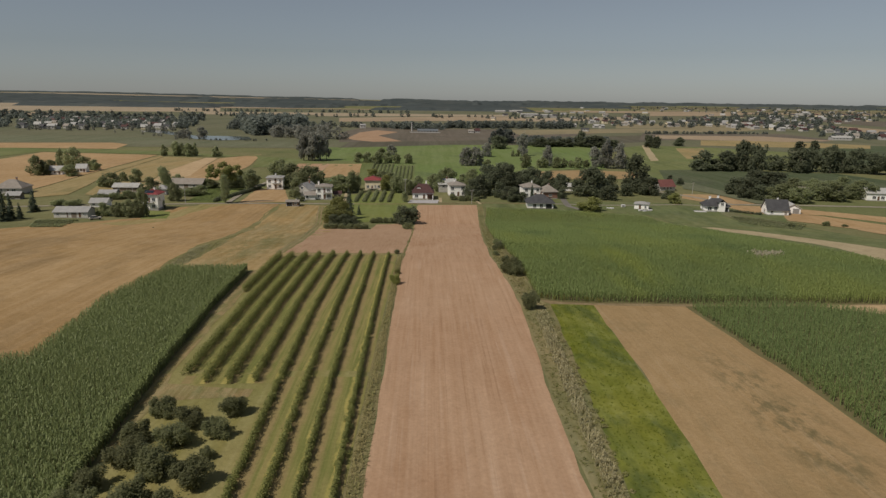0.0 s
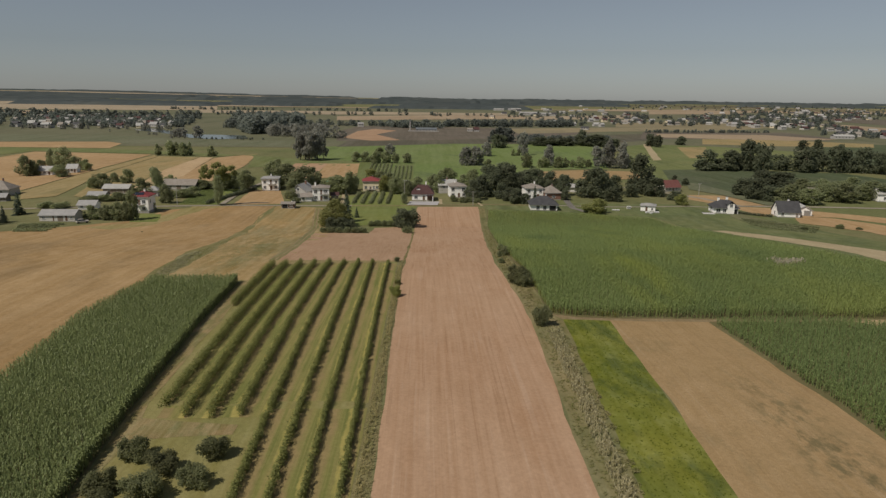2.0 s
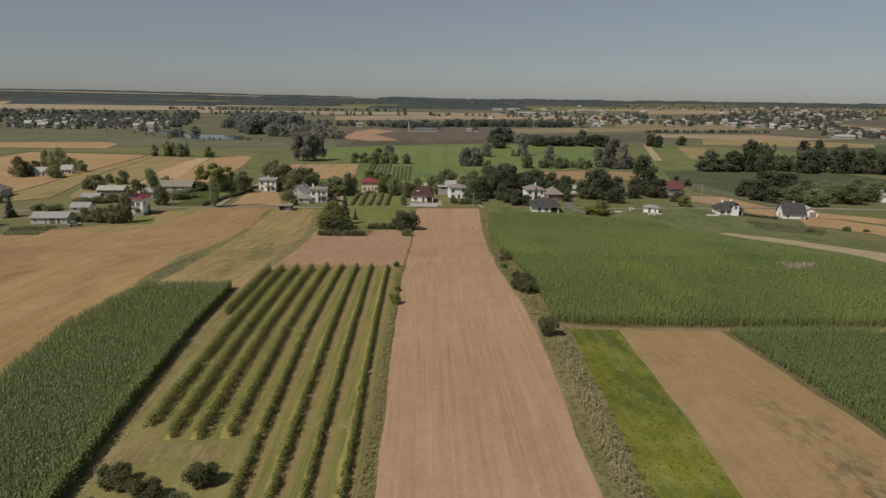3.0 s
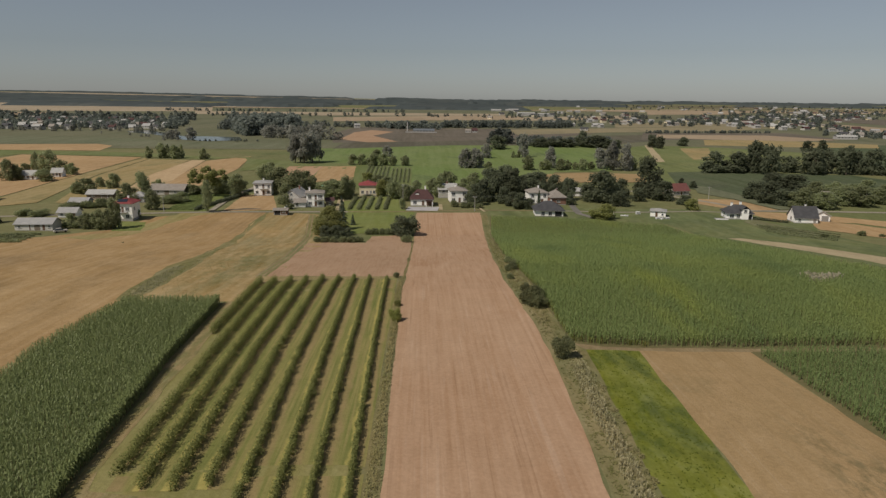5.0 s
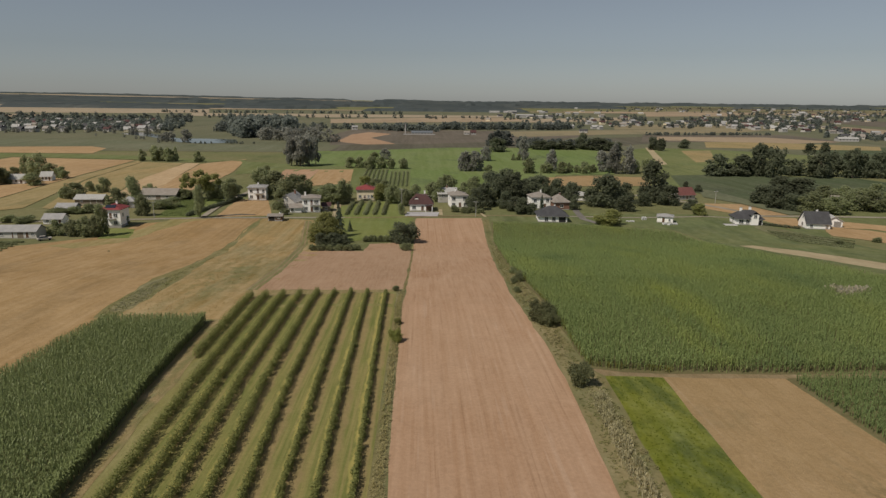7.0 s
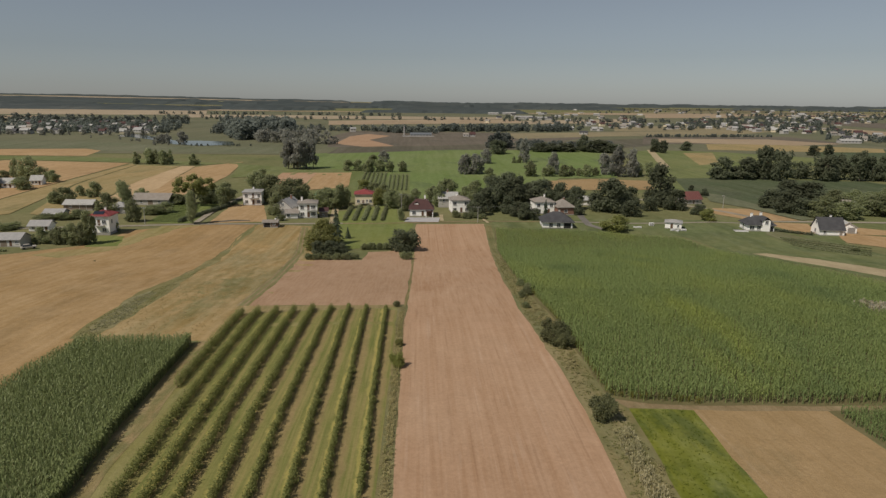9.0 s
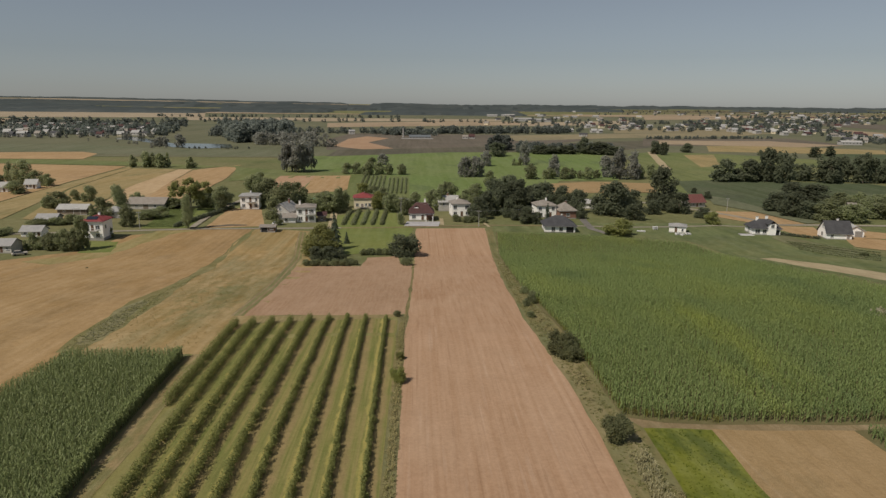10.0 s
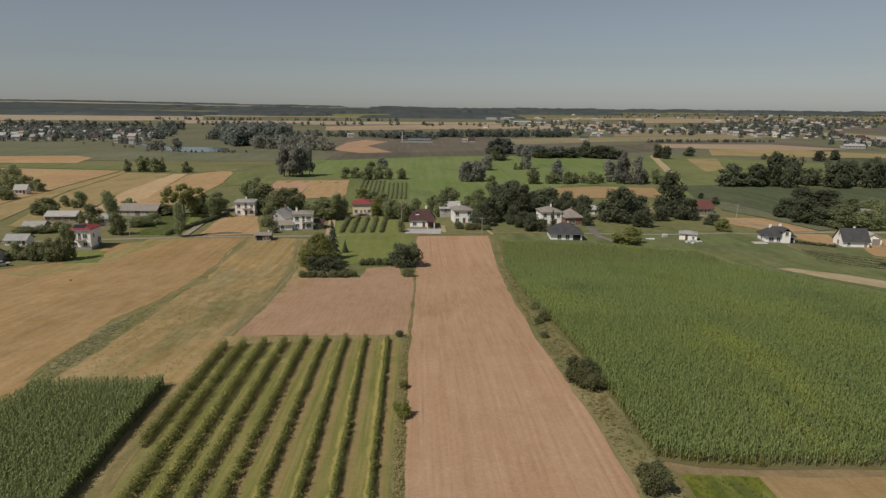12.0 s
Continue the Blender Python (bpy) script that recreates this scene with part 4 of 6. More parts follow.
plant("broad", [(-89.3, 391.6, 11.7, 10.6), (-72.8, 350.5, 15.0, 13.0), (-60.9, 331.9, 14.6, 13.2), (-60.2, 354.2, 12.1, 11.1), (-63.1, 312.3, 8.1, 9.5), (-43.7, 334.4, 11.8, 8.9), (-38.2, 335.2, 8.9, 11.4), (-48.1, 339.8, 10.0, 7.5), (-92.9, 419.2, 8.2, 8.3), (-15.2, 340.9, 10.6, 9.1), (-9.0, 332.0, 6.4, 8.9), (-26.0, 382.2, 8.6, 6.9), (11.7, 375.9, 11.9, 10.8), (7.1, 344.3, 6.7, 10.8), (-38.6, 347.6, 7.7, 7.8)])
one_tree("olive", -34.6, 247.6, 11.5, 10.2, "large light green walnut tree with a broad crown", 2)
plant("olive", [(-33.0, 397.8, 7.8, 6.6), (-21.6, 346.9, 7.2, 8.8)])
plant("spruce", [(-30.6, 258.0, 6.6, 13.6), (-27.8, 268.1, 2.7, 4.6)])
plant("dark", [(-7.9, 248.2, 10.0, 8.2), (-33.8, 239.4, 5.6, 4.3), (-30.1, 238.8, 6.3, 4.6), (-26.8, 239.1, 5.0, 4.0)])
plant("shrub", [(-6.2, 230.2, 4.1, 3.2), (-58.4, 300.5, 4.3, 3.0), (-9.9, 306.6, 3.6, 5.8), (-20.4, 250.5, 3.0, 2.7), (-18.1, 250.6, 3.1, 2.9), (-15.8, 250.5, 2.9, 2.6), (-13.5, 250.6, 3.1, 2.8), (-11.2, 250.6, 2.9, 2.6), (13.5, 314.5, 5.0, 3.4), (17.6, 312.0, 4.6, 3.2), (21.0, 313.5, 5.0, 3.0), (24.6, 311.5, 4.2, 2.6), (-35.1, 228.2, 3.4, 2.5), (-32.4, 228.4, 3.4, 2.7), (-29.6, 228.6, 3.4, 2.5), (-27.0, 228.9, 3.4, 2.7), (-24.4, 229.1, 3.4, 2.5), (-22.1, 231.1, 3.2, 2.4)])
plant("dark", [(22.9, 321.0, 9.5, 10.0), (34.4, 344.6, 16.0, 16.0), (43.8, 341.6, 14.3, 15.4), (45.0, 384.5, 14.6, 12.9), (43.0, 310.6, 9.2, 7.4), (28.1, 329.5, 9.3, 11.8), (56.8, 351.4, 15.8, 12.7), (63.9, 338.7, 7.6, 8.1), (40.6, 318.5, 8.5, 6.6), (84.5, 332.9, 18.9, 15.5), (70.4, 338.8, 8.6, 11.2), (92.5, 339.0, 10.7, 12.3), (90.8, 318.8, 10.0, 7.6), (114.4, 348.8, 16.4, 21.2), (118.5, 339.3, 13.3, 9.8), (153.1, 386.5, 5.3, 4.2), (154.9, 408.6, 3.8, 3.5), (123.3, 324.6, 8.8, 4.9)])
plant("broad", [(5.0, 358.0, 9.0, 8.5), (19.5, 352.0, 8.5, 9.0), (24.5, 347.0, 9.0, 8.0), (30.5, 334.0, 8.5, 8.2), (26.5, 366.0, 10.5, 10.0), (-20.5, 366.0, 9.5, 8.0), (-4.5, 352.0, 8.0, 7.5), (-47.5, 352.0, 9.0, 8.0)])
plant("dark", [(37.0, 326.0, 7.5, 8.0), (49.0, 352.0, 10.5, 11.0), (54.0, 364.0, 11.0, 10.0), (66.5, 352.0, 10.0, 11.5), (75.0, 358.0, 9.5, 9.0), (63.0, 372.0, 11.0, 10.0), (36.5, 364.0, 11.0, 12.0), (100.5, 350.0, 9.5, 9.5), (104.5, 334.0, 8.0, 7.0), (68.5, 322.0, 5.5, 5.0), (46.5, 309.5, 6.0, 5.0)])
plant("spruce", [(52.0, 314.5, 3.8, 8.6)])
plant("olive", [(73.8, 285.4, 12.1, 6.3), (120.7, 308.5, 7.4, 5.5)])
plant("dark", [(200.5, 470.2, 18.5, 14.9), (216.6, 470.7, 19.3, 14.9), (231.3, 471.2, 17.1, 23.2), (235.8, 461.9, 14.6, 22.0), (258.6, 478.7, 17.4, 12.2), (268.6, 462.9, 18.3, 19.1), (282.8, 472.9, 15.0, 17.3), (291.7, 463.6, 15.4, 20.7), (300.2, 463.9, 11.0, 16.3), (225.5, 477.5, 15.1, 12.1), (310.3, 464.2, 17.0, 18.5), (321.0, 458.4, 18.2, 16.8), (333.9, 455.8, 16.7, 18.2), (167.6, 344.6, 13.6, 10.5), (167.3, 330.7, 15.0, 10.6), (171.5, 325.0, 14.7, 8.9), (196.8, 381.1, 17.6, 10.0), (202.7, 371.4, 20.0, 9.8)])
plant("broad", [(175.6, 316.7, 14.3, 9.1), (184.5, 315.4, 14.3, 8.6), (199.4, 325.2, 10.9, 8.9), (199.3, 346.6, 15.9, 9.0), (216.5, 353.5, 16.3, 8.2), (207.0, 322.4, 14.7, 9.8), (230.6, 353.6, 16.3, 9.3), (225.5, 329.7, 15.1, 10.1)])
plant("broad", [(-213.8, 535.2, 7.4, 9.1), (-204.0, 535.7, 9.9, 11.6), (-192.3, 531.5, 9.8, 10.7), (-188.9, 536.6, 6.6, 10.8), (-198.5, 536.0, 8.2, 11.2), (-169.0, 528.0, 8.1, 8.6), (-53.5, 504.6, 8.6, 7.8), (-45.8, 506.1, 8.6, 7.9), (-37.3, 496.5, 9.2, 9.3), (-30.2, 505.3, 7.8, 8.7), (-23.0, 502.9, 5.8, 8.6), (-13.7, 503.8, 7.8, 8.3), (-40.4, 567.5, 8.9, 7.1), (73.6, 479.0, 9.7, 11.2), (84.9, 479.3, 9.7, 8.3), (96.3, 479.7, 9.7, 8.3), (102.9, 486.8, 6.1, 6.9), (111.6, 480.3, 8.3, 8.3)])
plant("broad", [(120.0, 487.4, 6.1, 5.8), (41.9, 447.1, 8.3, 9.0), (76.3, 580.0, 4.1, 6.0), (80.9, 580.3, 4.1, 6.0), (151.8, 492.0, 6.2, 8.6), (155.9, 481.8, 7.6, 10.3), (107.5, 483.5, 4.5, 6.1)])
plant("poplar", [(-95.5, 508.0, 11.0, 24.4), (-88.4, 505.4, 12.5, 25.8), (-83.1, 510.6, 11.0, 25.3), (-79.8, 519.6, 8.0, 21.8), (-93.6, 516.8, 10.4, 24.1)])
plant("grey", [(29.6, 491.0, 10.7, 14.6), (37.3, 491.3, 12.2, 14.6), (52.6, 574.2, 10.0, 12.8), (-31.6, 578.2, 10.0, 9.1), (85.4, 585.2, 10.2, 19.6), (91.6, 493.3, 10.0, 15.5), (129.1, 494.7, 12.4, 14.8), (133.5, 481.0, 12.1, 20.4), (142.7, 481.4, 12.1, 18.2)])
plant("broad", [(-224.3, 378.4, 9.8, 11.8), (-221.0, 381.7, 7.9, 8.6), (-233.2, 420.3, 5.8, 12.3), (-222.1, 414.2, 12.8, 13.6), (-204.3, 377.2, 11.1, 6.5), (-214.1, 411.4, 10.6, 8.5), (-206.4, 408.7, 7.7, 7.1), (-241.7, 423.4, 7.3, 5.1)])
plant("dark", [(242.7, 712.2, 12.7, 15.1), (245.0, 698.2, 9.0, 14.8), (285.6, 737.6, 13.2, 10.3), (391.7, 680.8, 14.4, 10.6), (416.2, 695.7, 12.5, 10.9), (345.3, 697.9, 5.7, 6.3), (72.9, 673.4, 21.5, 14.1), (180.3, 707.8, 34.3, 12.6), (167.5, 714.1, 13.8, 17.4), (146.8, 712.7, 34.4, 9.2), (122.0, 703.8, 22.6, 10.2), (193.6, 694.7, 22.4, 10.1)])
for x, y, w, h in ((19.6, 139.6, 5.0, 4.9), (20.6, 137.2, 3.4, 3.2), (19.6, 111.0, 3.5, 4.0)):
    one_tree("thicket", x, y, w, h, fine=2)
plant("shrub", [(20.9, 173.7, 2.5, 2.2), (22.0, 177.5, 3.2, 2.6), (21.1, 184.9, 2.3, 2.0), (19.3, 171.0, 1.9, 2.2), (18.6, 161.6, 1.8, 1.6), (-6.9, 162.8, 1.8, 1.4)])
plant("fresh", [(-5.5, 129.2, 2.7, 2.8)])
plant("olive", [(-5.6, 138.2, 1.7, 1.2)])
plant("shrub", [(160.8, 251.8, 3.6, 2.3), (144.3, 247.8, 3.6, 1.8), (166.8, 249.3, 3.1, 1.4)])
for x, y, s in [(-29.1, 68.1, 2.9), (-25.2, 65.5, 3.0), (-21.2, 68.2, 2.9), (-21.4, 63.4, 2.7), (-25.3, 61.6, 3.3), (-29.6, 62.2, 3.1), (-28.5, 57.6, 3.6), (-25.0, 56.0, 3.8), (-20.8, 54.0, 3.4), (-30.0, 53.6, 2.6), (-25.2, 50.6, 3.6), (-29.3, 49.5, 3.2), (-21.0, 48.8, 3.4), (-21.2, 59.0, 1.6)]:
    one_tree("thicket", x, y, s * 1.12, s * 0.98, "small dark green fruit tree on mown grass", 2, "young fruit trees")["category"] = "fruit tree"


# ---- orchard rows ----
def row_x(row, y):
    """The rows bend a little: x at four places along them."""
    x = ROWS[row]
    return float(np.interp(y, ROW_Y, x)) if y > 60 else x[0] + (x[1] - x[0]) * (y - 60) / 26


ROW_Y = [60, 86, 113, 160]
ROWS = [(-32.5, -33.5, -34.6, -35.5), (-29.6, -30.65, -31.8, -32.7), (-26.6, -27.6, -28.75, -29.4), (-23.6, -24.6, -25.75, -26.1), (-20.4, -21.35, -22.5, -22.8),
        (-17.2, -18.1, -19.2, -19.4), (-13.9, -14.65, -15.4, -16.0), (-10.9, -11.4, -11.95, -12.6), (-7.5, -7.9, -8.4, -8.75)]
ROW_ENDS = [(121.5, 157), (79, 158), (76.5, 159), (76.3, 159.5), (76.7, 161), (30, 161), (30, 161.5), (30, 161), (30, 160.5)]
ROW_SIZE = [(1.55, 1.45), (1.45, 1.4), (1.4, 1.4), (1.3, 1.35), (1.2, 1.3), (1.1, 1.25), (1.05, 1.25), (0.9, 1.15), (0.8, 1.1)]
rng = np.random.default_rng(11)
for i, ((y0, y1), (w, h)) in enumerate(zip(ROW_ENDS, ROW_SIZE)):
    w, h = w * (0.76 if i < 5 else 0.7), h * (1.08 if i < 5 else 0.96)
    n = int((y1 - y0) / 0.5)
    lobes = []
    for k in range(n):
        y = y0 + 0.4 + k * 0.5 + rng.normal() * 0.1
        x = row_x(i, y) + rng.normal() * 0.07
        if rng.random() < (0.005 if i < 4 else 0.03):
            continue
        s = 0.78 + 0.25 * abs(math.sin(y * 2.4 + i)) + 0.2 * rng.random()
        g = land(x, y)
        lobes.append(((x, y, g + h * 0.58 * s), (w * 0.46 * s, 0.5, h * 0.42 * s)))
        lobes.append(((x + rng.normal() * 0.15, y + rng.normal() * 0.2, g + h * 0.3), (w * 0.4, 0.45, h * 0.3)))
    v, f = leaf_cloud(rng, lobes, n * 145, 0.135)
    ob = new("hedge", quads_mesh("hedge", v, f, L_ROW))
    tagged(ob, "narrow clipped olive-green currant hedge in a mown orchard" if i > 3 else "thick dark green fruit hedge in a mown orchard", "hedge", "orchard rows")


def alley(i, x_right, y0, y1, full=1.0, low=0.0):
    """Strip of grass from one bush row to the next, with its cross position kept for the wear pattern."""
    ys = list(np.linspace(y0, y1, int((y1 - y0) / 4) + 2))
    vs = [(x, y, land(x, y) + 0.026) for y in ys for x in (row_x(i, y), x_right(y))]
    fs = [(2 * k, 2 * k + 1, 2 * k + 3, 2 * k + 2) for k in range(len(ys) - 1)]
    ob = link_mesh("grass_alley", vs, fs, M_ROWALLEY)
    layer = ob.data.uv_layers.new(name="across")
    for loop in ob.data.loops:
        layer.data[loop.index].uv = (low + (full - low) * (loop.vertex_index % 2), vs[loop.vertex_index][1])
    tagged(ob, "mown grass alley with a bare brown edge and tall yellow grass", "grass", kind="structure")


for i in range(8):
    alley(i, lambda y, i=i: row_x(i + 1, y), max(ROW_ENDS[i][0], ROW_ENDS[i + 1][0]), ROW_ENDS[i][1], low=(0.42, 0.38, 0.34, 0.2, 0.08, 0.0, 0.0, 0.0)[i])
alley(8, lambda y: -6.6, 30, 160, 0.55)
alley(1, lambda y: row_x(2, y), 76.5, 79)
field("worn_ground", [(-37.2, 115), (-38.2, 140), (-36.6, 143), (-34.9, 121), (-32.6, 80), (-31.9, 76.6), (-26, 75.6), (-20.6, 75.0), (-20.6, 72.8), (-26, 72.4), (-30.8, 71.6), (-31.4, 66), (-30.6, 56), (-31.5, 56), (-33.0, 70), (-34.4, 84)], M_WORN, "dry trampled grass at the end of the bush rows", 0.068, 0.7)
field("headland", [(-38, 157), (-38, 164), (-6, 164.4), (-6, 162.6)], M_DRY, "dry grass headland behind the bush rows", 0.07)


# ---- corn and crops ----
def inside(poly, x, y):
    r = np.zeros(len(x), bool)
    for (x0, y0), (x1, y1) in zip(poly, poly[1:] + poly[:1]):
        if y0 != y1:
            r ^= ((y0 > y) != (y1 > y)) & (x < (x1 - x0) * (y - y0) / (y1 - y0) + x0)
    return r


def crop(name, poly, row_gap, step, height, mat, label, leaves, rot=0.0, seed=1, wide=0.5, thick=0.11, loose=0.3, droop=0.0, bent=False):
    """Plants in rows: for each a stalk blade and arching leaves. One joined mesh."""
    rng = np.random.default_rng(seed)
    xs, ys = np.array([p[0] for p in poly]), np.array([p[1] for p in poly])
    cx, cy = xs.mean(), ys.mean()
    ext = max(np.ptp(xs), np.ptp(ys))
    u, v = np.meshgrid(np.arange(-ext, ext, row_gap), np.arange(-ext, ext, step))
    u, v = u.ravel(), v.ravel()
    u = u + rng.normal(size=len(u)) * row_gap * 0.4 * loose
    v = v + rng.normal(size=len(v)) * step * loose
    c, s = math.cos(radians(rot)), math.sin(radians(rot))
    x, y = cx + c * u - s * v, cy + s * u + c * v
    ok = inside(poly, x, y)
    x, y = x[ok], y[ok]
    z = np.array([land(a, b) for a, b in zip(x, y)])
    wave = np.array([noise.noise(Vector((a * 0.06, b * 0.06, seed))) for a, b in zip(x, y)])
    h = height * np.interp(y, [195, 265], [1, 0.5]) * (1 + 0.18 * wave + rng.normal(size=len(x)) * 0.06)
    n = len(x)
    base = np.stack([x, y, z], 1)
    up = np.zeros((n, 3))
    vs = []
    for k in range(leaves):
        a = rng.random(n) * 6.283
        d = np.stack([np.cos(a), np.sin(a), np.zeros(n)], 1)
        t = np.stack([-np.sin(a), np.cos(a), np.zeros(n)], 1)
        z0 = h * (0.25 + 0.62 * (k + 0.5) / leaves)
        ln = wide * (0.7 + 0.6 * rng.random(n))
        up[:, 2] = 1
        p0 = base + up * z0[:, None]
        mid = p0 + d * (ln * 0.45)[:, None] + up * (h * (0.22 - droop * 0.5))[:, None]
        tip = p0 + d * ln[:, None] + up * (h * (0.2 - droop + 0.16 * (rng.random(n) - 0.5)))[:, None]
        wd = thick * height / 2.3
        if bent:
            vs.append(np.stack([p0 - t * wd * 0.6, p0 + t * wd * 0.6, mid + t * wd, mid - t * wd], 1))
            vs.append(np.stack([mid - t * wd, mid + t * wd, tip + t * wd * 0.15, tip - t * wd * 0.15], 1))
        else:
            vs.append(np.stack([p0, mid - t * wd, tip, mid + t * wd], 1))
    a = rng.random(n) * 3.14
    t = np.stack([np.cos(a), np.sin(a), np.zeros(n)], 1) * 0.05
    vs.append(np.stack([base - t, base + t, base + t * 0.4 + up * (h * 1.02)[:, None], base - t * 0.4 + up * (h * 1.02)[:, None]], 1))
    verts = np.concatenate(vs).reshape(-1, 3)
    ob = new(name, quads_mesh(name, verts, np.arange(len(verts)).reshape(-1, 4), mat))
    return tagged(ob, label, "crop", kind="stuff")


CORN_L = [(-30.4, 40), (-31.6, 52.2), (-33.4, 70), (-34.8, 84), (-37.8, 115), (-38.8, 139.5), (-55.8, 139.5), (-57.6, 112), (-53, 83), (-62, 81), (-70, 80), (-60, 40)]
crop("corn", CORN_L, 0.72, 0.24, 2.0, L_CORN, "tall green corn standing in dense rows", 7, 3.0, 21, 0.46, 0.05, 0.3, 0.16, True)
L_CORN2 = corn_leaves("corn_leaves_patchy")
CORN_R = [(22.4, 118.2), (27, 116.2), (48, 115.0), (92, 115.8), (126, 116.4), (110, 145), (106, 172), (21.9, 172), (22.5, 160)]
crop("corn", CORN_R, 0.75, 0.4, 2.2, L_CORN2, "large field of green corn with yellowish patches", 6, 2.0, 22, 0.42, 0.06, 0.4, 0.15, True)
CORN_F = [(21.9, 172), (106, 172), (105, 178), (102, 215), (97.5, 238), (93, 268), (62, 281), (27.5, 287), (23.6, 250), (21.6, 190)]
crop("corn", CORN_F, 0.75, 0.55, 2.2, L_CORN2, "far half of the large green corn field", 5, 2.0, 23, 0.55, 0.1, 0.5, 0.16)
EDGE = [(-30.2, 40), (-31.4, 52.2), (-33.2, 70), (-34.6, 84), (-37.6, 115), (-38.6, 139.5), (-39.7, 139.5), (-38.7, 115), (-35.7, 84), (-34.3, 70), (-32.5, 52.2), (-31.3, 40)]
crop("corn", EDGE, 0.35, 0.22, 1.95, L_CORN, "dense outer row of the tall corn", 6, 3.0, 20, 0.4, 0.08, 0.4, 0.14)
crop("low_crop", [(-106.4, 289), (-112.6, 333), (-101, 336.5), (-92.6, 292)], 0.9, 0.7, 0.6, leafy("plot_leaves", (0.175, 0.222, 0.08), (0.225, 0.268, 0.1), (0.195, 0.242, 0.086), 0.6, 0.0, 0.1, 0.2), "dense plot of tall green clover by the lane", 7, 4.0, 47, 0.6, 0.9, 0.5, 0.2)
crop("dry_corn", [(81, 152.4), (83.5, 152), (86.5, 153.8), (90.5, 156), (90, 158.2), (86.5, 157.2), (85, 159), (82.5, 158.6), (84, 156)], 0.75, 0.4, 2.5, leafy("bleached_corn", (0.6, 0.54, 0.42), (0.75, 0.69, 0.56), (0.52, 0.48, 0.34), 0.7, 0.0, 0.3), "bleached dry patch of corn", 5, 2.0, 30, 0.55, 0.16)
crop("field_edge_grass", [(22.6, 118), (22.7, 160), (22.0, 190), (22.6, 190), (23.3, 160), (23.4, 118.6), (34, 116.0), (34, 115.4)], 0.4, 0.4, 0.9, leafy("yellow_edge_grass", (0.3, 0.29, 0.09), (0.42, 0.39, 0.13), (0.26, 0.28, 0.08), 0.8, 0.0, 0.2), "yellowing grass along the edge of the corn", 4, 2.0, 39, 0.35, 0.12, 2.0)
CROP = [(51.3, 50), (51.2, 61.8), (50.8, 73.5), (49.4, 112.6), (73, 113.2), (81.5, 108.8), (84, 104), (70, 75), (57, 50)]
crop("low_crop", CROP, 0.6, 0.34, 1.35, L_BEET, "dense dark green crop in rows", 6, 2.0, 24, 0.36, 0.085, 0.6, 0.1)
LUSH = [(20.4, 40), (20.6, 52), (22, 80), (24.2, 114), (31.6, 113.5), (29.1, 62), (28.3, 52), (28, 40)]
crop("clover", LUSH, 0.6, 0.6, 0.1, leafy("clover_leaves", (0.13, 0.172, 0.022), (0.205, 0.235, 0.036), (0.105, 0.145, 0.022), 0.7, 0.0, 0.12, 0.45), "low lush yellow-green clover", 3, 4.0, 25, 0.18, 0.45, 3.0)
WEED_R = [(16.9, 40), (16.8, 73), (17.8, 92), (18.9, 113), (18.7, 128), (17.6, 157), (19.0, 200), (21.4, 243), (24.4, 296), (26.2, 293), (23.2, 250), (21.2, 190), (22.0, 160), (22.0, 118), (23.4, 113), (21.2, 80), (19.8, 52), (19.6, 40)]
L_VERGE = leafy("verge_tufts", (0.195, 0.198, 0.078), (0.28, 0.255, 0.11), (0.17, 0.187, 0.066), 0.8, 0.0, 0.16, 0.25)
crop("grass_tufts", WEED_R, 0.55, 0.55, 0.16, L_VERGE, "green and straw-coloured grass tufts on the verge", 4, 2.0, 41, 0.34, 0.5, 2.5, 0.2)
rngw = np.random.default_rng(43)


def weed_bank(line, n, width, height, mat, label, leaf=0.1):
    """Tall weeds in soft uneven clumps along a line of the plan."""
    lobes, ys = [], [p[1] for p in line]
    for k in range(n):
        y = rngw.uniform(ys[0], ys[-1])
        x = np.interp(y, ys, [p[0] for p in line]) + rngw.normal() * width
        r, h = rngw.uniform(0.18, 0.45), height * rngw.uniform(0.5, 1.2)
        lobes.append(((x, y, land(x, y) + h * 0.42), (r, r * 1.2, h * 0.5)))
    v, f = leaf_cloud(rngw, lobes, n * 70, leaf, 0.9)
    return tagged(new("weed_bank", quads_mesh("weed_bank", v, f, mat)), label, "weeds", kind="stuff")


crop("grey_weeds", [(17.7, 40), (18.0, 60), (18.4, 76), (19.1, 92), (20.0, 108), (22.2, 108), (21.0, 90), (20.3, 76), (19.7, 60), (19.5, 40)], 0.34, 0.34, 0.75, L_WEEDG, "soft pale seeding weeds along the clover", 5, 2.0, 49, 0.26, 0.12, 2.5, -0.12)
weed_bank([(20.2, 40), (20.4, 60), (21.4, 80), (22.6, 104)], 60, 0.2, 0.4, L_WEED, "low straw-coloured weeds at the clover's edge")
weed_bank([(19.8, 119), (20.2, 140), (19.9, 160), (20.4, 185), (22.4, 240)], 150, 0.75, 0.55, L_WEED, "rank weeds on the verge beside the corn")
SCRUB = [(-54, 142), (-57.5, 172), (-60, 203), (-62, 250), (-61, 286), (-48, 284), (-43, 247), (-39.5, 196), (-39.5, 164), (-38.8, 142)]
crop("grass_tufts", SCRUB, 1.3, 1.3, 0.13, leafy("straw_grass", (0.3, 0.225, 0.095), (0.39, 0.28, 0.12), (0.24, 0.215, 0.09), 0.85, 0.0, 0.07, 0.15), "dry straw-coloured grass on the fallow field", 3, 20.0, 29, 0.3, 0.9, 3.0)
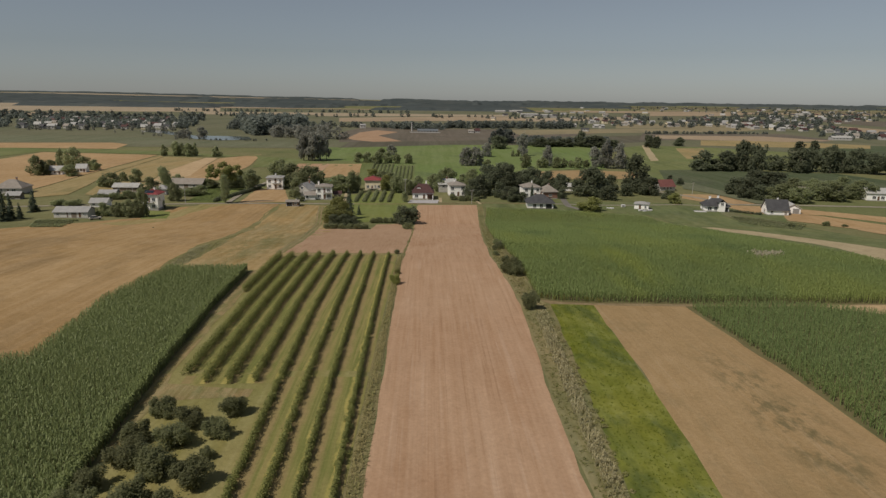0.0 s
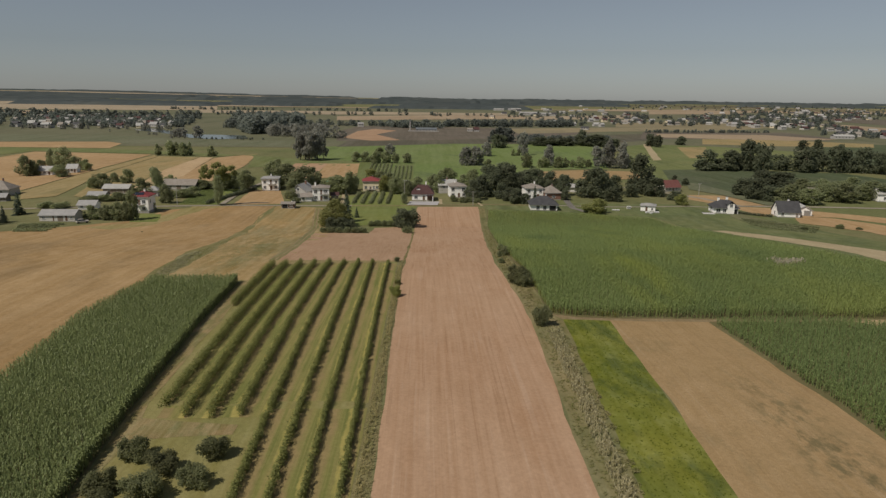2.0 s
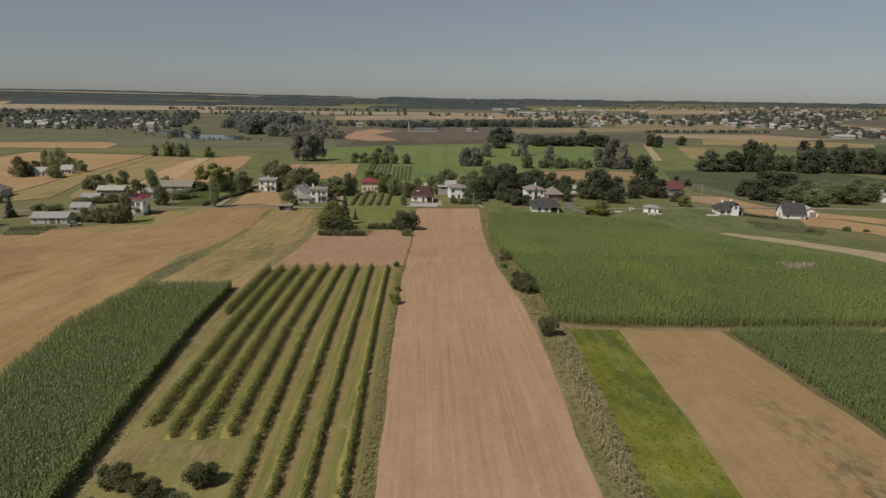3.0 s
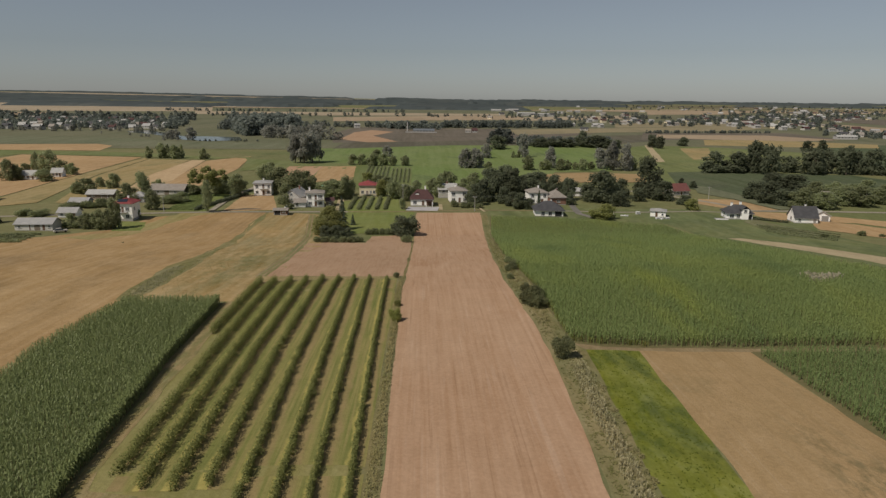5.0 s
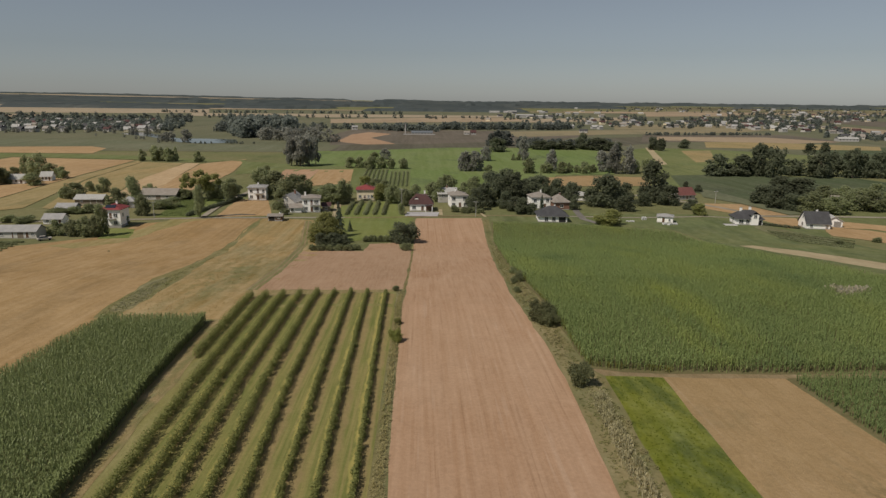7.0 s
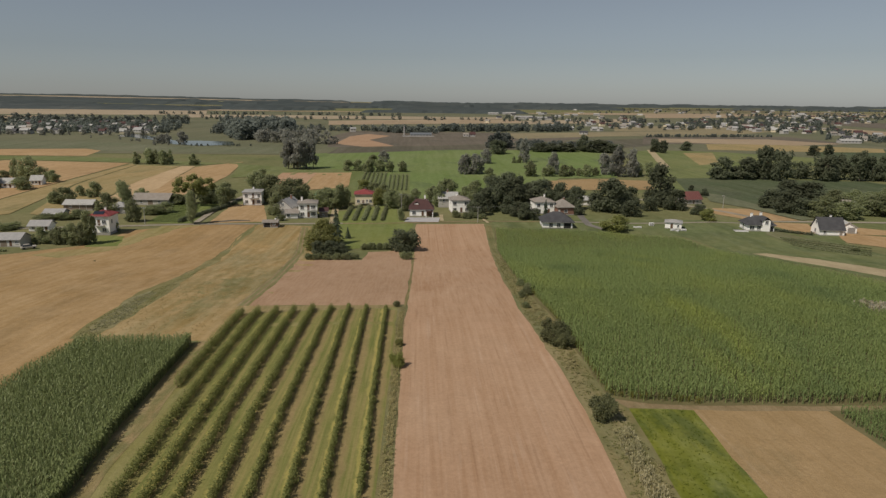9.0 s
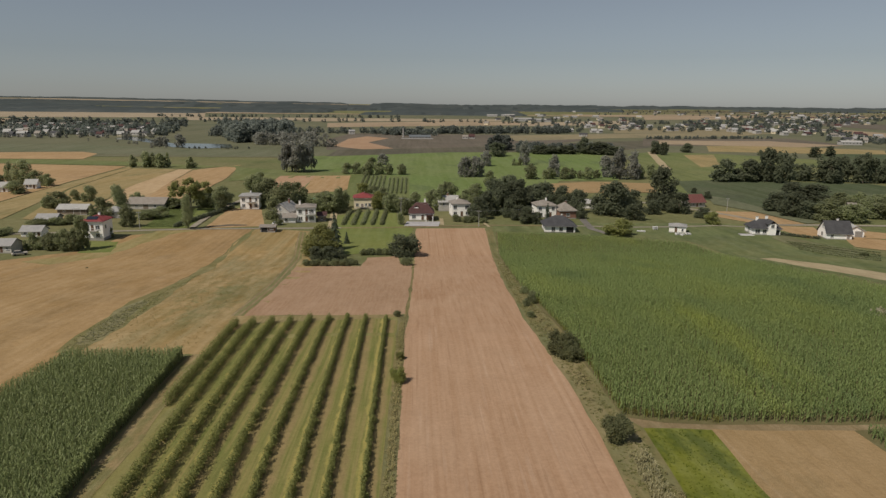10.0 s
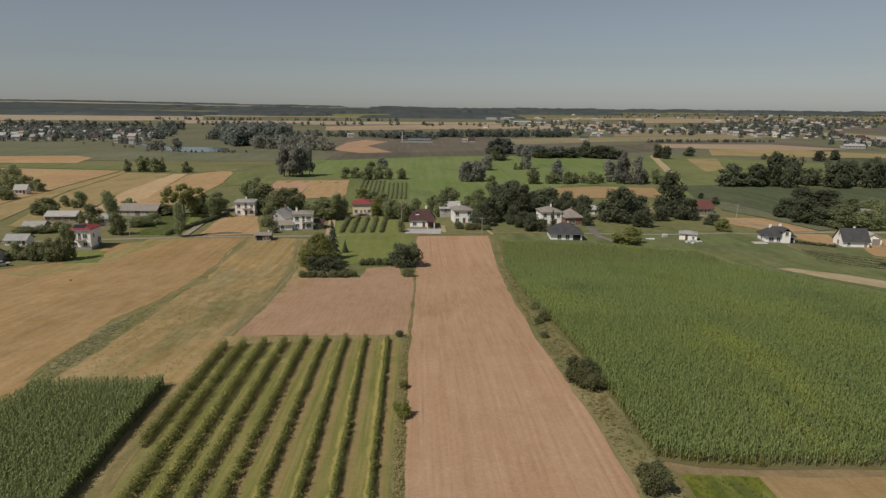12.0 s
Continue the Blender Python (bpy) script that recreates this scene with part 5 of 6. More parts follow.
BALK = [(-56.0, 143), (-55.6, 158), (-56.6, 172), (-58.8, 193), (-59.6, 214), (-60.6, 210), (-60.4, 190), (-60.5, 172), (-60.8, 158), (-59.0, 143)]
crop("weeds", BALK, 0.6, 0.6, 0.15, leafy("balk_tufts", (0.225, 0.222, 0.095), (0.285, 0.26, 0.115), (0.19, 0.2, 0.08), 0.8, 0.0, 0.2, 0.15), "rough green weeds on the balk between fields", 4, 5.0, 33, 0.45, 0.8, 3.0, 0.14)
crop("weeds", [(-58.0, 146), (-59.8, 158), (-61.2, 171), (-60.2, 176.5), (-58.8, 174), (-57.8, 166), (-55.8, 156.5), (-55.6, 148.5)], 0.5, 0.5, 0.18, leafy("thistles", (0.22, 0.218, 0.125), (0.275, 0.258, 0.145), (0.2, 0.2, 0.11), 0.8, 0.0, 0.2, 0.15), "patch of grey-green thistles on the field edge", 4, 25.0, 37, 0.4, 0.8, 3.0, 0.16)
WEED_L = [(-6.7, 40), (-6.3, 52), (-6.3, 100), (-6.4, 163), (-5.2, 163), (-4.9, 178), (-4.2, 230), (-3.9, 230), (-4.7, 178), (-5.2, 146), (-5.1, 100), (-4.8, 52), (-4.9, 40)]
crop("weeds", WEED_L, 0.3, 0.3, 0.1, L_WEED, "brown-green weeds along the ploughed edge", 3, 0.0, 28, 0.35, 1.5, 3.0)
crop("grey_weeds", [(-6.3, 40), (-6.2, 100), (-6.2, 158), (-5.4, 158), (-5.3, 100), (-5.2, 40)], 0.34, 0.34, 0.4, leafy("straw_weeds", (0.36, 0.32, 0.15), (0.46, 0.4, 0.2), (0.3, 0.3, 0.12), 0.8, 0.0, 0.12, 0.35), "pale grassy weeds along the ploughed edge", 5, 2.0, 35, 0.24, 0.14, 2.5, -0.1)


# ---- houses ----
def gable_roof(w, d, z, rh, over, along_x=True, th=0.22):
    """Two pitched slabs with thickness; ridge along x or y."""
    a, b = (w, d) if along_x else (d, w)
    hw, hd = a / 2 + over, b / 2
    drop = rh / hd * over
    prof = [(-hd - over, z - drop), (0, z + rh), (hd + over, z - drop), (hd + over, z - drop - th), (0, z + rh - th), (-hd - over, z - drop - th)]
    vs = [(x, y, q) if along_x else (-y, x, q) for x in (-hw, hw) for y, q in prof]
    fs = [(0, 1, 7, 6), (1, 2, 8, 7), (2, 3, 9, 8), (3, 4, 10, 9), (4, 5, 11, 10), (5, 0, 6, 11), (0, 5, 4, 1), (1, 4, 3, 2), (6, 7, 10, 11), (7, 8, 9, 10)]
    return vs, fs


def hip_roof(w, d, z, rh, over, ridge, th=0.2):
    """Hipped roof with a ridge along the longer side."""
    x, y = w / 2 + over, d / 2 + over
    r = ridge / 2
    z0 = z - 0.1
    e = [(-x, -y, z0), (x, -y, z0), (x, y, z0), (-x, y, z0), (-x, -y, z0 + th), (x, -y, z0 + th), (x, y, z0 + th), (-x, y, z0 + th)]
    top = [(-r, 0, z + rh), (r, 0, z + rh)] if w >= d else [(0, -r, z + rh), (0, r, z + rh)]
    if w >= d:
        fs = [(4, 5, 9, 8), (5, 6, 9), (6, 7, 8, 9), (7, 4, 8)]
    else:
        fs = [(4, 5, 8), (5, 6, 9, 8), (6, 7, 9), (7, 4, 8, 9)]
    fs += [(3, 2, 1, 0), (0, 1, 5, 4), (1, 2, 6, 5), (2, 3, 7, 6), (3, 0, 4, 7)]
    return e + top, fs


def face_pose(face, u, z, w, d):
    """Pose on a wall's outside: x along the wall, y out of it."""
    return {"f": pose(u, -d / 2, z, 0, 0, 180), "b": pose(u, d / 2, z), "l": pose(-w / 2, u, z, 0, 0, 90), "r": pose(w / 2, u, z, 0, 0, -90)}[face]


def window(parent, m, ww, wh, bars=1, mat=None):
    bm = bmesh.new()
    t = 0.09
    box(bm, -ww / 2 - t, ww / 2 + t, -0.02, 0.06, wh, wh + t)
    box(bm, -ww / 2 - t, ww / 2 + t, -0.02, 0.06, -t, 0)
    box(bm, -ww / 2 - t, -ww / 2, -0.02, 0.06, 0, wh)
    box(bm, ww / 2, ww / 2 + t, -0.02, 0.06, 0, wh)
    for k in range(bars):
        x = -ww / 2 + ww * (k + 1) / (bars + 1)
        box(bm, x - 0.04, x + 0.04, -0.02, 0.05, 0, wh)
    win = part("window", bm, mat or M_FRAME, parent)
    win.matrix_basis = m
    bm = box(bmesh.new(), -ww / 2, ww / 2, 0.005, 0.02, 0, wh)
    part("pane", bm, M_GLASS, win)
    bm = box(bmesh.new(), -ww / 2 - 0.14, ww / 2 + 0.14, -0.02, 0.16, -0.15, -t)
    part("sill", bm, M_METAL, win)


def house(name, label, x, y, turn, w, d, h, roof, rh, wall_mat, roof_mat, wins=(), doors=(), chims=(), over=0.5, ridge=3.0, along_x=True, plinth=0.45, category="house", group=""):
    """roof: gable or hip. wins: (face, u, z, width, height). doors: the same with the door's material."""
    top = new(name)
    top.matrix_world = Matrix.Translation((x, y, land(x, y) - 0.05)) @ Matrix.Rotation(radians(turn), 4, "Z")
    bm = bmesh.new()
    box(bm, -w / 2, w / 2, -d / 2, d / 2, plinth, h)
    if roof == "gable":
        a, b = (w / 2, d / 2) if along_x else (d / 2, w / 2)
        vs = []
        for s in (-a, a):
            for q, zz in ((-b, h), (b, h), (0, h + rh - 0.2)):
                vs.append(bm.verts.new((s, q, zz) if along_x else (-q, s, zz)))
        for f in ((0, 1, 2), (3, 5, 4), (0, 2, 5, 3), (1, 4, 5, 2)):
            bm.faces.new([vs[i] for i in f])
    part("wall", bm, wall_mat, top)
    part("plinth", box(bmesh.new(), -w / 2 - 0.04, w / 2 + 0.04, -d / 2 - 0.04, d / 2 + 0.04, -0.6, plinth), M_PLINTH, top)
    vs, fs = gable_roof(w, d, h, rh, over, along_x) if roof == "gable" else hip_roof(w, d, h, rh, over, ridge)
    rf = link_mesh("roof", vs, fs, roof_mat, top)
    ez = h - 0.14 - (rh / (d / 2) * over if roof == "gable" and along_x else 0)
    if along_x:
        for s in (-1, 1):
            part("gutter", tube(bmesh.new(), (-w / 2 - over, s * (d / 2 + over + 0.06), ez), (w / 2 + over, s * (d / 2 + over + 0.06), ez), 0.07, 0.07, 6), M_METAL, top)
    for face, u, z, ww, wh in wins:
        window(top, face_pose(face, u, z, w, d), ww, wh, 0 if ww < 0.8 else (1 if ww < 1.7 else 2))
    for face, u, z, ww, wh, dm in doors:
        bm = box(bmesh.new(), -ww / 2, ww / 2, -0.03, 0.05, 0, wh, 0.015)
        dr = part("door", bm, dm, top)
        dr.matrix_basis = face_pose(face, u, z, w, d)
        part("door_frame", box(box(box(bmesh.new(), -ww / 2 - 0.1, -ww / 2, -0.03, 0.07, 0, wh + 0.1), ww / 2, ww / 2 + 0.1, -0.03, 0.07, 0, wh + 0.1), -ww / 2, ww / 2, -0.03, 0.07, wh, wh + 0.1), M_FRAME, dr)
    for cx, cy, cz, s in chims:
        bm = box(bmesh.new(), cx - s / 2, cx + s / 2, cy - s / 2, cy + s / 2, h, cz, 0.02)
        ch = part("chimney", bm, M_WHITE if wall_mat is M_WHITE else M_BRICK, top)
        part("cap", box(bmesh.new(), cx - s / 2 - 0.08, cx + s / 2 + 0.08, cy - s / 2 - 0.08, cy + s / 2 + 0.08, cz, cz + 0.1), M_PLINTH, ch)
    return tagged(top, label, category, group)


def balcony(parent, u, z, ww, d):
    bm = box(bmesh.new(), u - ww / 2, u + ww / 2, -d / 2 - 1.2, -d / 2, z - 0.16, z)
    b = part("balcony", bm, M_PLINTH, parent)
    bm = bmesh.new()
    for k in range(9):
        x = u - ww / 2 + 0.05 + (ww - 0.1) * k / 8
        tube(bm, (x, -d / 2 - 1.15, z), (x, -d / 2 - 1.15, z + 1.0), 0.025, 0.025, 5)
    box(bm, u - ww / 2, u + ww / 2, -d / 2 - 1.2, -d / 2 - 1.1, z + 1.0, z + 1.06)
    part("railing", bm, M_FRAME, b)


# left farmyard
house("storage_shed", "long low grey block shed with flat-pitched sheet roof", -132.5, 244.5, 3, 12.2, 6.4, 2.7, "gable", 1.5, M_BLOCK, R_GREY, [("f", -4.6, 1.3, 0.9, 0.7), ("f", 5.0, 1.3, 0.8, 0.7)], [("f", -1.2, 0.4, 0.5, 2.0, M_DARKWOOD), ("f", 1.2, 0.3, 2.0, 2.1, M_WOOD), ("f", 3.3, 0.4, 0.9, 1.9, M_DARKWOOD)], over=0.35, category="shed")
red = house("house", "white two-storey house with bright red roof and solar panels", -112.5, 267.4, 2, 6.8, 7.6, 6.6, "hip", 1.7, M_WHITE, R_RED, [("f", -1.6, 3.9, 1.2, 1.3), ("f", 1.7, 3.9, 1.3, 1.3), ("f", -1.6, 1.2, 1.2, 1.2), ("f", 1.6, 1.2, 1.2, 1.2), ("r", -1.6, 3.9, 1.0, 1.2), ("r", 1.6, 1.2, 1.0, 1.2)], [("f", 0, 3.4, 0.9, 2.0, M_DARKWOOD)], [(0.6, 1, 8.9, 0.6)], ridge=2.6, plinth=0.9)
balcony(red, 0.3, 3.4, 3.0, 7.6)
panel = bmesh.new()
box(panel, -1.9, 1.7, -0.9, 0.9, 0, 0.06)
sp = part("solar_panel", panel, M_SOLAR, red, "dark solar panels on the roof slope")
sp.matrix_basis = pose(0.0, -2.7, 7.6, 27, 0, 0)
house("barn", "grey-roofed low farm outbuilding among trees", -142.4, 292.6, 4, 7, 6, 2.6, "gable", 1.4, M_BLOCK, R_GREY, [("f", -2, 1.2, 0.9, 0.8)], [("f", 1.5, 0.3, 2.0, 2.2, M_WOOD)], category="barn")
house("barn", "long farm barn with pale sheet-metal roof", -144.3, 315.6, 2, 11.5, 6.5, 2.8, "gable", 1.5, M_WOOD, R_LIGHT, [("f", -3, 1.4, 0.9, 0.8)], [("f", 2, 0.3, 2.6, 2.6, M_WOOD)], category="barn")
house("barn", "small outbuilding with grey roof and white wall", -134.7, 269.1, 3, 6.6, 5, 2.4, "gable", 1.4, M_WHITE, R_GREY, [("f", 1.0, 1.1, 0.9, 0.9), ("f", -1.8, 1.1, 0.9, 0.9)], [("f", 2.5, 0.3, 0.9, 1.9, M_DARKWOOD)], category="outbuilding")
house("barn", "long barn with weathered grey roof behind shrubs", -121.5, 334, -2, 16, 8, 2.9, "gable", 2.2, M_GREYWALL, R_BROWN, [("f", -4, 1.2, 1.0, 0.9), ("f", 4, 1.2, 1.0, 0.9)], [("f", 0, 0.3, 2.4, 2.4, M_WOOD)], category="barn")
house("outbuilding", "small grey farm building with hipped roof", -125.5, 309.5, 5, 5, 5, 2.8, "hip", 1.8, M_GREYWALL, R_GREY, [("f", 0, 1.2, 1.0, 1.0)], ridge=1.0, category="outbuilding")
house("house", "older farmhouse with broad grey hipped roof", -193.2, 306.3, 6, 12, 10, 3.0, "hip", 3.6, M_GREYWALL, R_BROWN, [("f", -3, 1.3, 1.3, 1.3), ("f", 2.5, 1.3, 1.6, 1.3)], [("f", 0, 0.4, 1.0, 2.1, M_DARKWOOD)], [(1.5, 1, 7.4, 0.6)], ridge=3.0)
house("outbuilding", "low porch building with grey sheet roof", -181.5, 288.4, 5, 5.5, 4, 2.2, "gable", 1.2, M_WOOD, R_GREY, [("f", 0, 1.0, 1.0, 0.9)], category="outbuilding")
for hx, hy, hw in ((-216.7, 385.1, 8.0), (-208.5, 398.5, 5.5)):
    house("farmhouse", "pale farmhouse half hidden in a grove", hx, hy, 10, hw, 6, 3.0, "gable", 2.2, M_WHITE, R_LIGHT, [("f", 0, 1.2, 1.1, 1.1), ("f", -hw * 0.3, 1.2, 0.9, 1.1)], [("f", hw * 0.3, 0.4, 0.9, 2.0, M_DARKWOOD)])
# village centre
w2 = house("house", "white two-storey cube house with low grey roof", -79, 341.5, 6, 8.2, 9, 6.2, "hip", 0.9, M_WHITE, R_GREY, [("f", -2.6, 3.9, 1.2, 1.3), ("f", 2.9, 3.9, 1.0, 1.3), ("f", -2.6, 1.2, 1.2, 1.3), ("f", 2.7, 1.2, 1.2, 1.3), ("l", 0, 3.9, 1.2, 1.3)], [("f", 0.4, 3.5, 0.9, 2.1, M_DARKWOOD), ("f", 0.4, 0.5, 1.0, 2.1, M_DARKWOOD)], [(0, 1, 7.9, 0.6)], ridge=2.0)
balcony(w2, 0.8, 3.5, 4.0, 9)
house("house", "older house with grey gabled roof and light gable wall", -58.3, 316, -14, 8.0, 10, 4.2, "gable", 3.0, M_GREYWALL, R_GREY, [("f", -1.8, 1.3, 1.2, 1.4), ("f", 1.8, 1.3, 1.2, 1.4), ("f", 0, 4.3, 1.1, 1.2), ("r", -2, 1.3, 1.2, 1.3)], [("r", 2, 0.4, 1.0, 2.1, M_DARKWOOD)], [(0.8, 2, 8.2, 0.6)], along_x=False)
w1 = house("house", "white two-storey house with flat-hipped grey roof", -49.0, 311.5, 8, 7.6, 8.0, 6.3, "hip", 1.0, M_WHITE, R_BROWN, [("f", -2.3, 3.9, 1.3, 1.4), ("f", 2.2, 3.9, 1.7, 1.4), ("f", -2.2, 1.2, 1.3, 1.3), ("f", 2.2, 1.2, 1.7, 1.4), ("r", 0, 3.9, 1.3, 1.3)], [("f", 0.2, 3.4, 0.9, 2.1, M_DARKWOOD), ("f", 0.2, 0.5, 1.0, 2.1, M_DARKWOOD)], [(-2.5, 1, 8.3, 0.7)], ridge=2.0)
balcony(w1, 1.6, 3.4, 4.2, 8.0)
house("garage", "low white garage wing with grey-brown tiled roof", -55.0, 307.8, 8, 4.8, 5, 2.6, "gable", 1.2, M_WHITE, R_BROWN, [("f", -1.4, 1.0, 1.0, 1.0)], [("f", 1.0, 0.3, 2.2, 2.1, M_FRAME)], category="garage")
house("outbuilding", "lean-to shed with dark brown roof", -43.0, 314, 8, 3.4, 6, 2.7, "gable", 1.0, M_WOOD, R_MAROON, [("f", 0, 1.0, 0.9, 0.8)], category="shed")
# The wide black door panel paints the dark inside of the open shelter.
house("carport", "open dark timber shelter with flat grey roof", -59, 286.8, 2, 5.4, 4.2, 2.3, "gable", 0.5, M_DARKWOOD, R_BROWN, [("f", 1.4, 1.1, 1.2, 0.7)], [("f", -1.2, 0.2, 2.4, 1.9, M_TYRE_GAP)], category="shelter", over=0.4)
rh_ = house("house", "cream house with bright red hipped roof", -28.6, 350.5, 4, 8.8, 9, 5.4, "hip", 1.9, M_CREAM, R_RED, [("f", -2.9, 1.5, 1.2, 1.3), ("f", 2.9, 1.5, 1.2, 1.3), ("f", 1.2, 1.5, 0.9, 1.3)], [("f", -0.6, 0.5, 1.0, 2.1, M_DARKWOOD)], [(0.5, 0.5, 7.6, 0.6)], ridge=3.0)
balcony(rh_, 0.0, 1.2, 4.2, 9)
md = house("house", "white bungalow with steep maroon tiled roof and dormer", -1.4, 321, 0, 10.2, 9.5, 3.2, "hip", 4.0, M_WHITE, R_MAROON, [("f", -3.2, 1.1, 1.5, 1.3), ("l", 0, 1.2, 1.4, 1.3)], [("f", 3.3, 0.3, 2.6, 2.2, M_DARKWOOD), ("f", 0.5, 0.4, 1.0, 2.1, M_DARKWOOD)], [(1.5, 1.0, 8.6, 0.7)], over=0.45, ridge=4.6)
dv, df = gable_roof(2.4, 3.0, 5.4, 0.9, 0.2, False, 0.15)
dm = part("dormer", box(bmesh.new(), -1.0, 1.0, -3.2, 0, 3.4, 5.5), M_WHITE, md)
dm.matrix_basis = pose(-2.2, 0.4, 0)
link_mesh("dormer_roof", [(v[0], v[1] - 1.7, v[2]) for v in dv], df, R_MAROON, dm)
window(dm, pose(0, -3.2, 4.1, 0, 0, 180), 1.1, 1.0)
porch = part("porch", box(bmesh.new(), 1.8, 4.9, -6.6, -4.75, 2.5, 2.7), R_MAROON, md)
pb = bmesh.new()
for px in (1.95, 4.75):
    box(pb, px - 0.14, px + 0.14, -6.5, -6.22, -0.3, 2.5)
part("post", pb, M_WHITE, porch)
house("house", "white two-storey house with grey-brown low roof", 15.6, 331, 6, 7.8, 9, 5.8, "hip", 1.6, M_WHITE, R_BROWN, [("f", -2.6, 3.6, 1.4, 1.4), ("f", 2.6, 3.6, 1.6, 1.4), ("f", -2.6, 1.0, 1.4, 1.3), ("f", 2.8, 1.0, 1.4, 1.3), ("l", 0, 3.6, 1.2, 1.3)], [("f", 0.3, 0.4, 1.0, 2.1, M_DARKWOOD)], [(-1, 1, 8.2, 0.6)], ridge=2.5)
house("house", "grey annex house with pale gabled roof", 11.0, 346, 4, 9, 8, 4.6, "gable", 2.4, M_GREYWALL, R_LIGHT, [("f", -2, 2.8, 1.2, 1.2)], [], [(0, 0, 8.0, 0.6)])
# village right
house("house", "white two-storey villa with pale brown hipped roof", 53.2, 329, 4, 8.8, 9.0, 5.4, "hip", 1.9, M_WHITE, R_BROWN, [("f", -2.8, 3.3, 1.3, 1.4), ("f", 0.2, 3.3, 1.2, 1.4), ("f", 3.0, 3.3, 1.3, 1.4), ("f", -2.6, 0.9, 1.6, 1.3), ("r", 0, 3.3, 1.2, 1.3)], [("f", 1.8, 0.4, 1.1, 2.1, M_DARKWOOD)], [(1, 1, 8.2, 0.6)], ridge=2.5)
house("house", "brick bungalow with grey-brown pyramidal roof", 61.8, 326, 8, 7.5, 9, 3.6, "hip", 3.2, M_BRICK, R_BROWN, [("f", 0, 1.2, 1.4, 1.2), ("r", 0, 1.2, 1.2, 1.2)], [], [(0.6, 0.5, 7.2, 0.6)], ridge=1.0)
# Right-hand black panel: the porch's shade as a flat door, no real recess.
house("bungalow", "new white bungalow with broad graphite hipped roof", 52.4, 294.5, -4, 11.6, 10, 2.7, "hip", 3.4, M_WHITE, R_DARK, [("f", -2.6, 0.6, 1.3, 1.6), ("f", 0.4, 0.6, 1.3, 1.6), ("l", 0, 1.0, 1.2, 1.2)], [("f", 3.8, 0.2, 2.8, 2.2, M_TYRE_GAP)], [(1.2, 0.4, 6.5, 0.6)], over=0.75, ridge=3.0)
house("outbuilding", "white shed with pale roof between dark trees", 79.5, 353, 3, 8, 6, 3.0, "gable", 1.4, M_WHITE, R_LIGHT, [("f", 0, 1.2, 1.0, 0.9)], category="shed")
house("cottage", "small white cottage with low grey roof", 99.0, 291.5, -22, 6.2, 5.4, 2.7, "hip", 0.9, M_WHITE, R_GREY, [("r", 0, 1.0, 1.0, 1.0), ("f", 1.8, 1.0, 0.7, 0.8)], [("f", -0.6, 0.3, 0.9, 2.0, M_DARKWOOD)], over=0.35, ridge=1.2, category="cottage")
# The villa's porch opening is a black panel too, its shade painted on.
h4 = house("villa", "white villa with graphite roof, gabled bay and two chimneys", 131.4, 288.6, -8, 10.2, 8.2, 2.7, "hip", 3.1, M_WHITE, R_DARK, [("f", -3.2, 0.9, 1.6, 1.3), ("f", -0.6, 0.9, 1.3, 1.4), ("l", 0, 1.0, 1.3, 1.3)], [("f", 4.0, 0.2, 1.6, 2.0, M_TYRE_GAP)], [(-2.4, 0.2, 6.6, 0.8), (1.2, 0.5, 6.9, 0.8)], over=0.6, ridge=3.8)
bay = bmesh.new()
box(bay, 0.4, 3.2, -5.0, -4.0, 0.3, 4.6)
bayo = part("bay", bay, M_WHITE, h4)
bv, bf = gable_roof(3.2, 3.4, 4.6, 1.3, 0.25, False, 0.16)
link_mesh("bay_roof", [(v[0] + 1.8, v[1] - 3.4, v[2]) for v in bv], bf, R_DARK, bayo)
window(bayo, pose(1.8, -5.0, 3.2, 0, 0, 180), 1.1, 1.3)
house("house", "white gable-ended house with tall graphite roof", 154.6, 279.8, -8, 8.9, 7.6, 2.7, "gable", 4.0, M_WHITE, R_DARK, [("l", 0, 1.0, 1.3, 1.3), ("l", 0, 4.2, 1.0, 1.2), ("f", -2.6, 1.0, 0.9, 1.0)], [("f", 3.2, 0.3, 1.0, 2.0, M_METAL)], [(0.8, 0.8, 7.2, 0.6)], over=0.4)
house("garage", "pale garage annex with light sheet-metal gable roof", 164.0, 284.0, -14, 6.2, 7.2, 2.8, "gable", 1.8, M_WHITE, R_LIGHT, [("f", -1.5, 1.0, 0.9, 0.9)], [("f", 1.2, 0.2, 2.6, 2.3, M_METAL)], along_x=False, category="garage")
house("cottage", "small house with faded red roof behind trees", 133.5, 360, 12, 9, 8, 2.8, "gable", 3.2, M_GREYWALL, R_OLDRED, [("f", -2, 1.1, 1.1, 1.2), ("f", 2, 1.1, 1.1, 1.2)], [("f", 0, 0.3, 1.0, 2.0, M_DARKWOOD)])
house("farm_hall", "long pale-roofed farm building by the road", 206, 333, -16, 20, 9, 3.2, "gable", 2.4, M_BLOCK, R_BROWN, [("f", -5, 1.2, 1.4, 0.9), ("f", 4, 1.2, 1.4, 0.9)], [("f", 0, 0.3, 3.0, 2.6, M_WOOD)], category="barn")
house("house", "white house with light grey roof beyond the thicket", 232, 328, -10, 11, 9, 4.2, "gable", 2.2, M_WHITE, R_LIGHT, [("f", -2, 1.2, 1.6, 1.3), ("f", 2, 1.2, 1.6, 1.3)], [("f", 0, 0.4, 1.0, 2.1, M_DARKWOOD)])

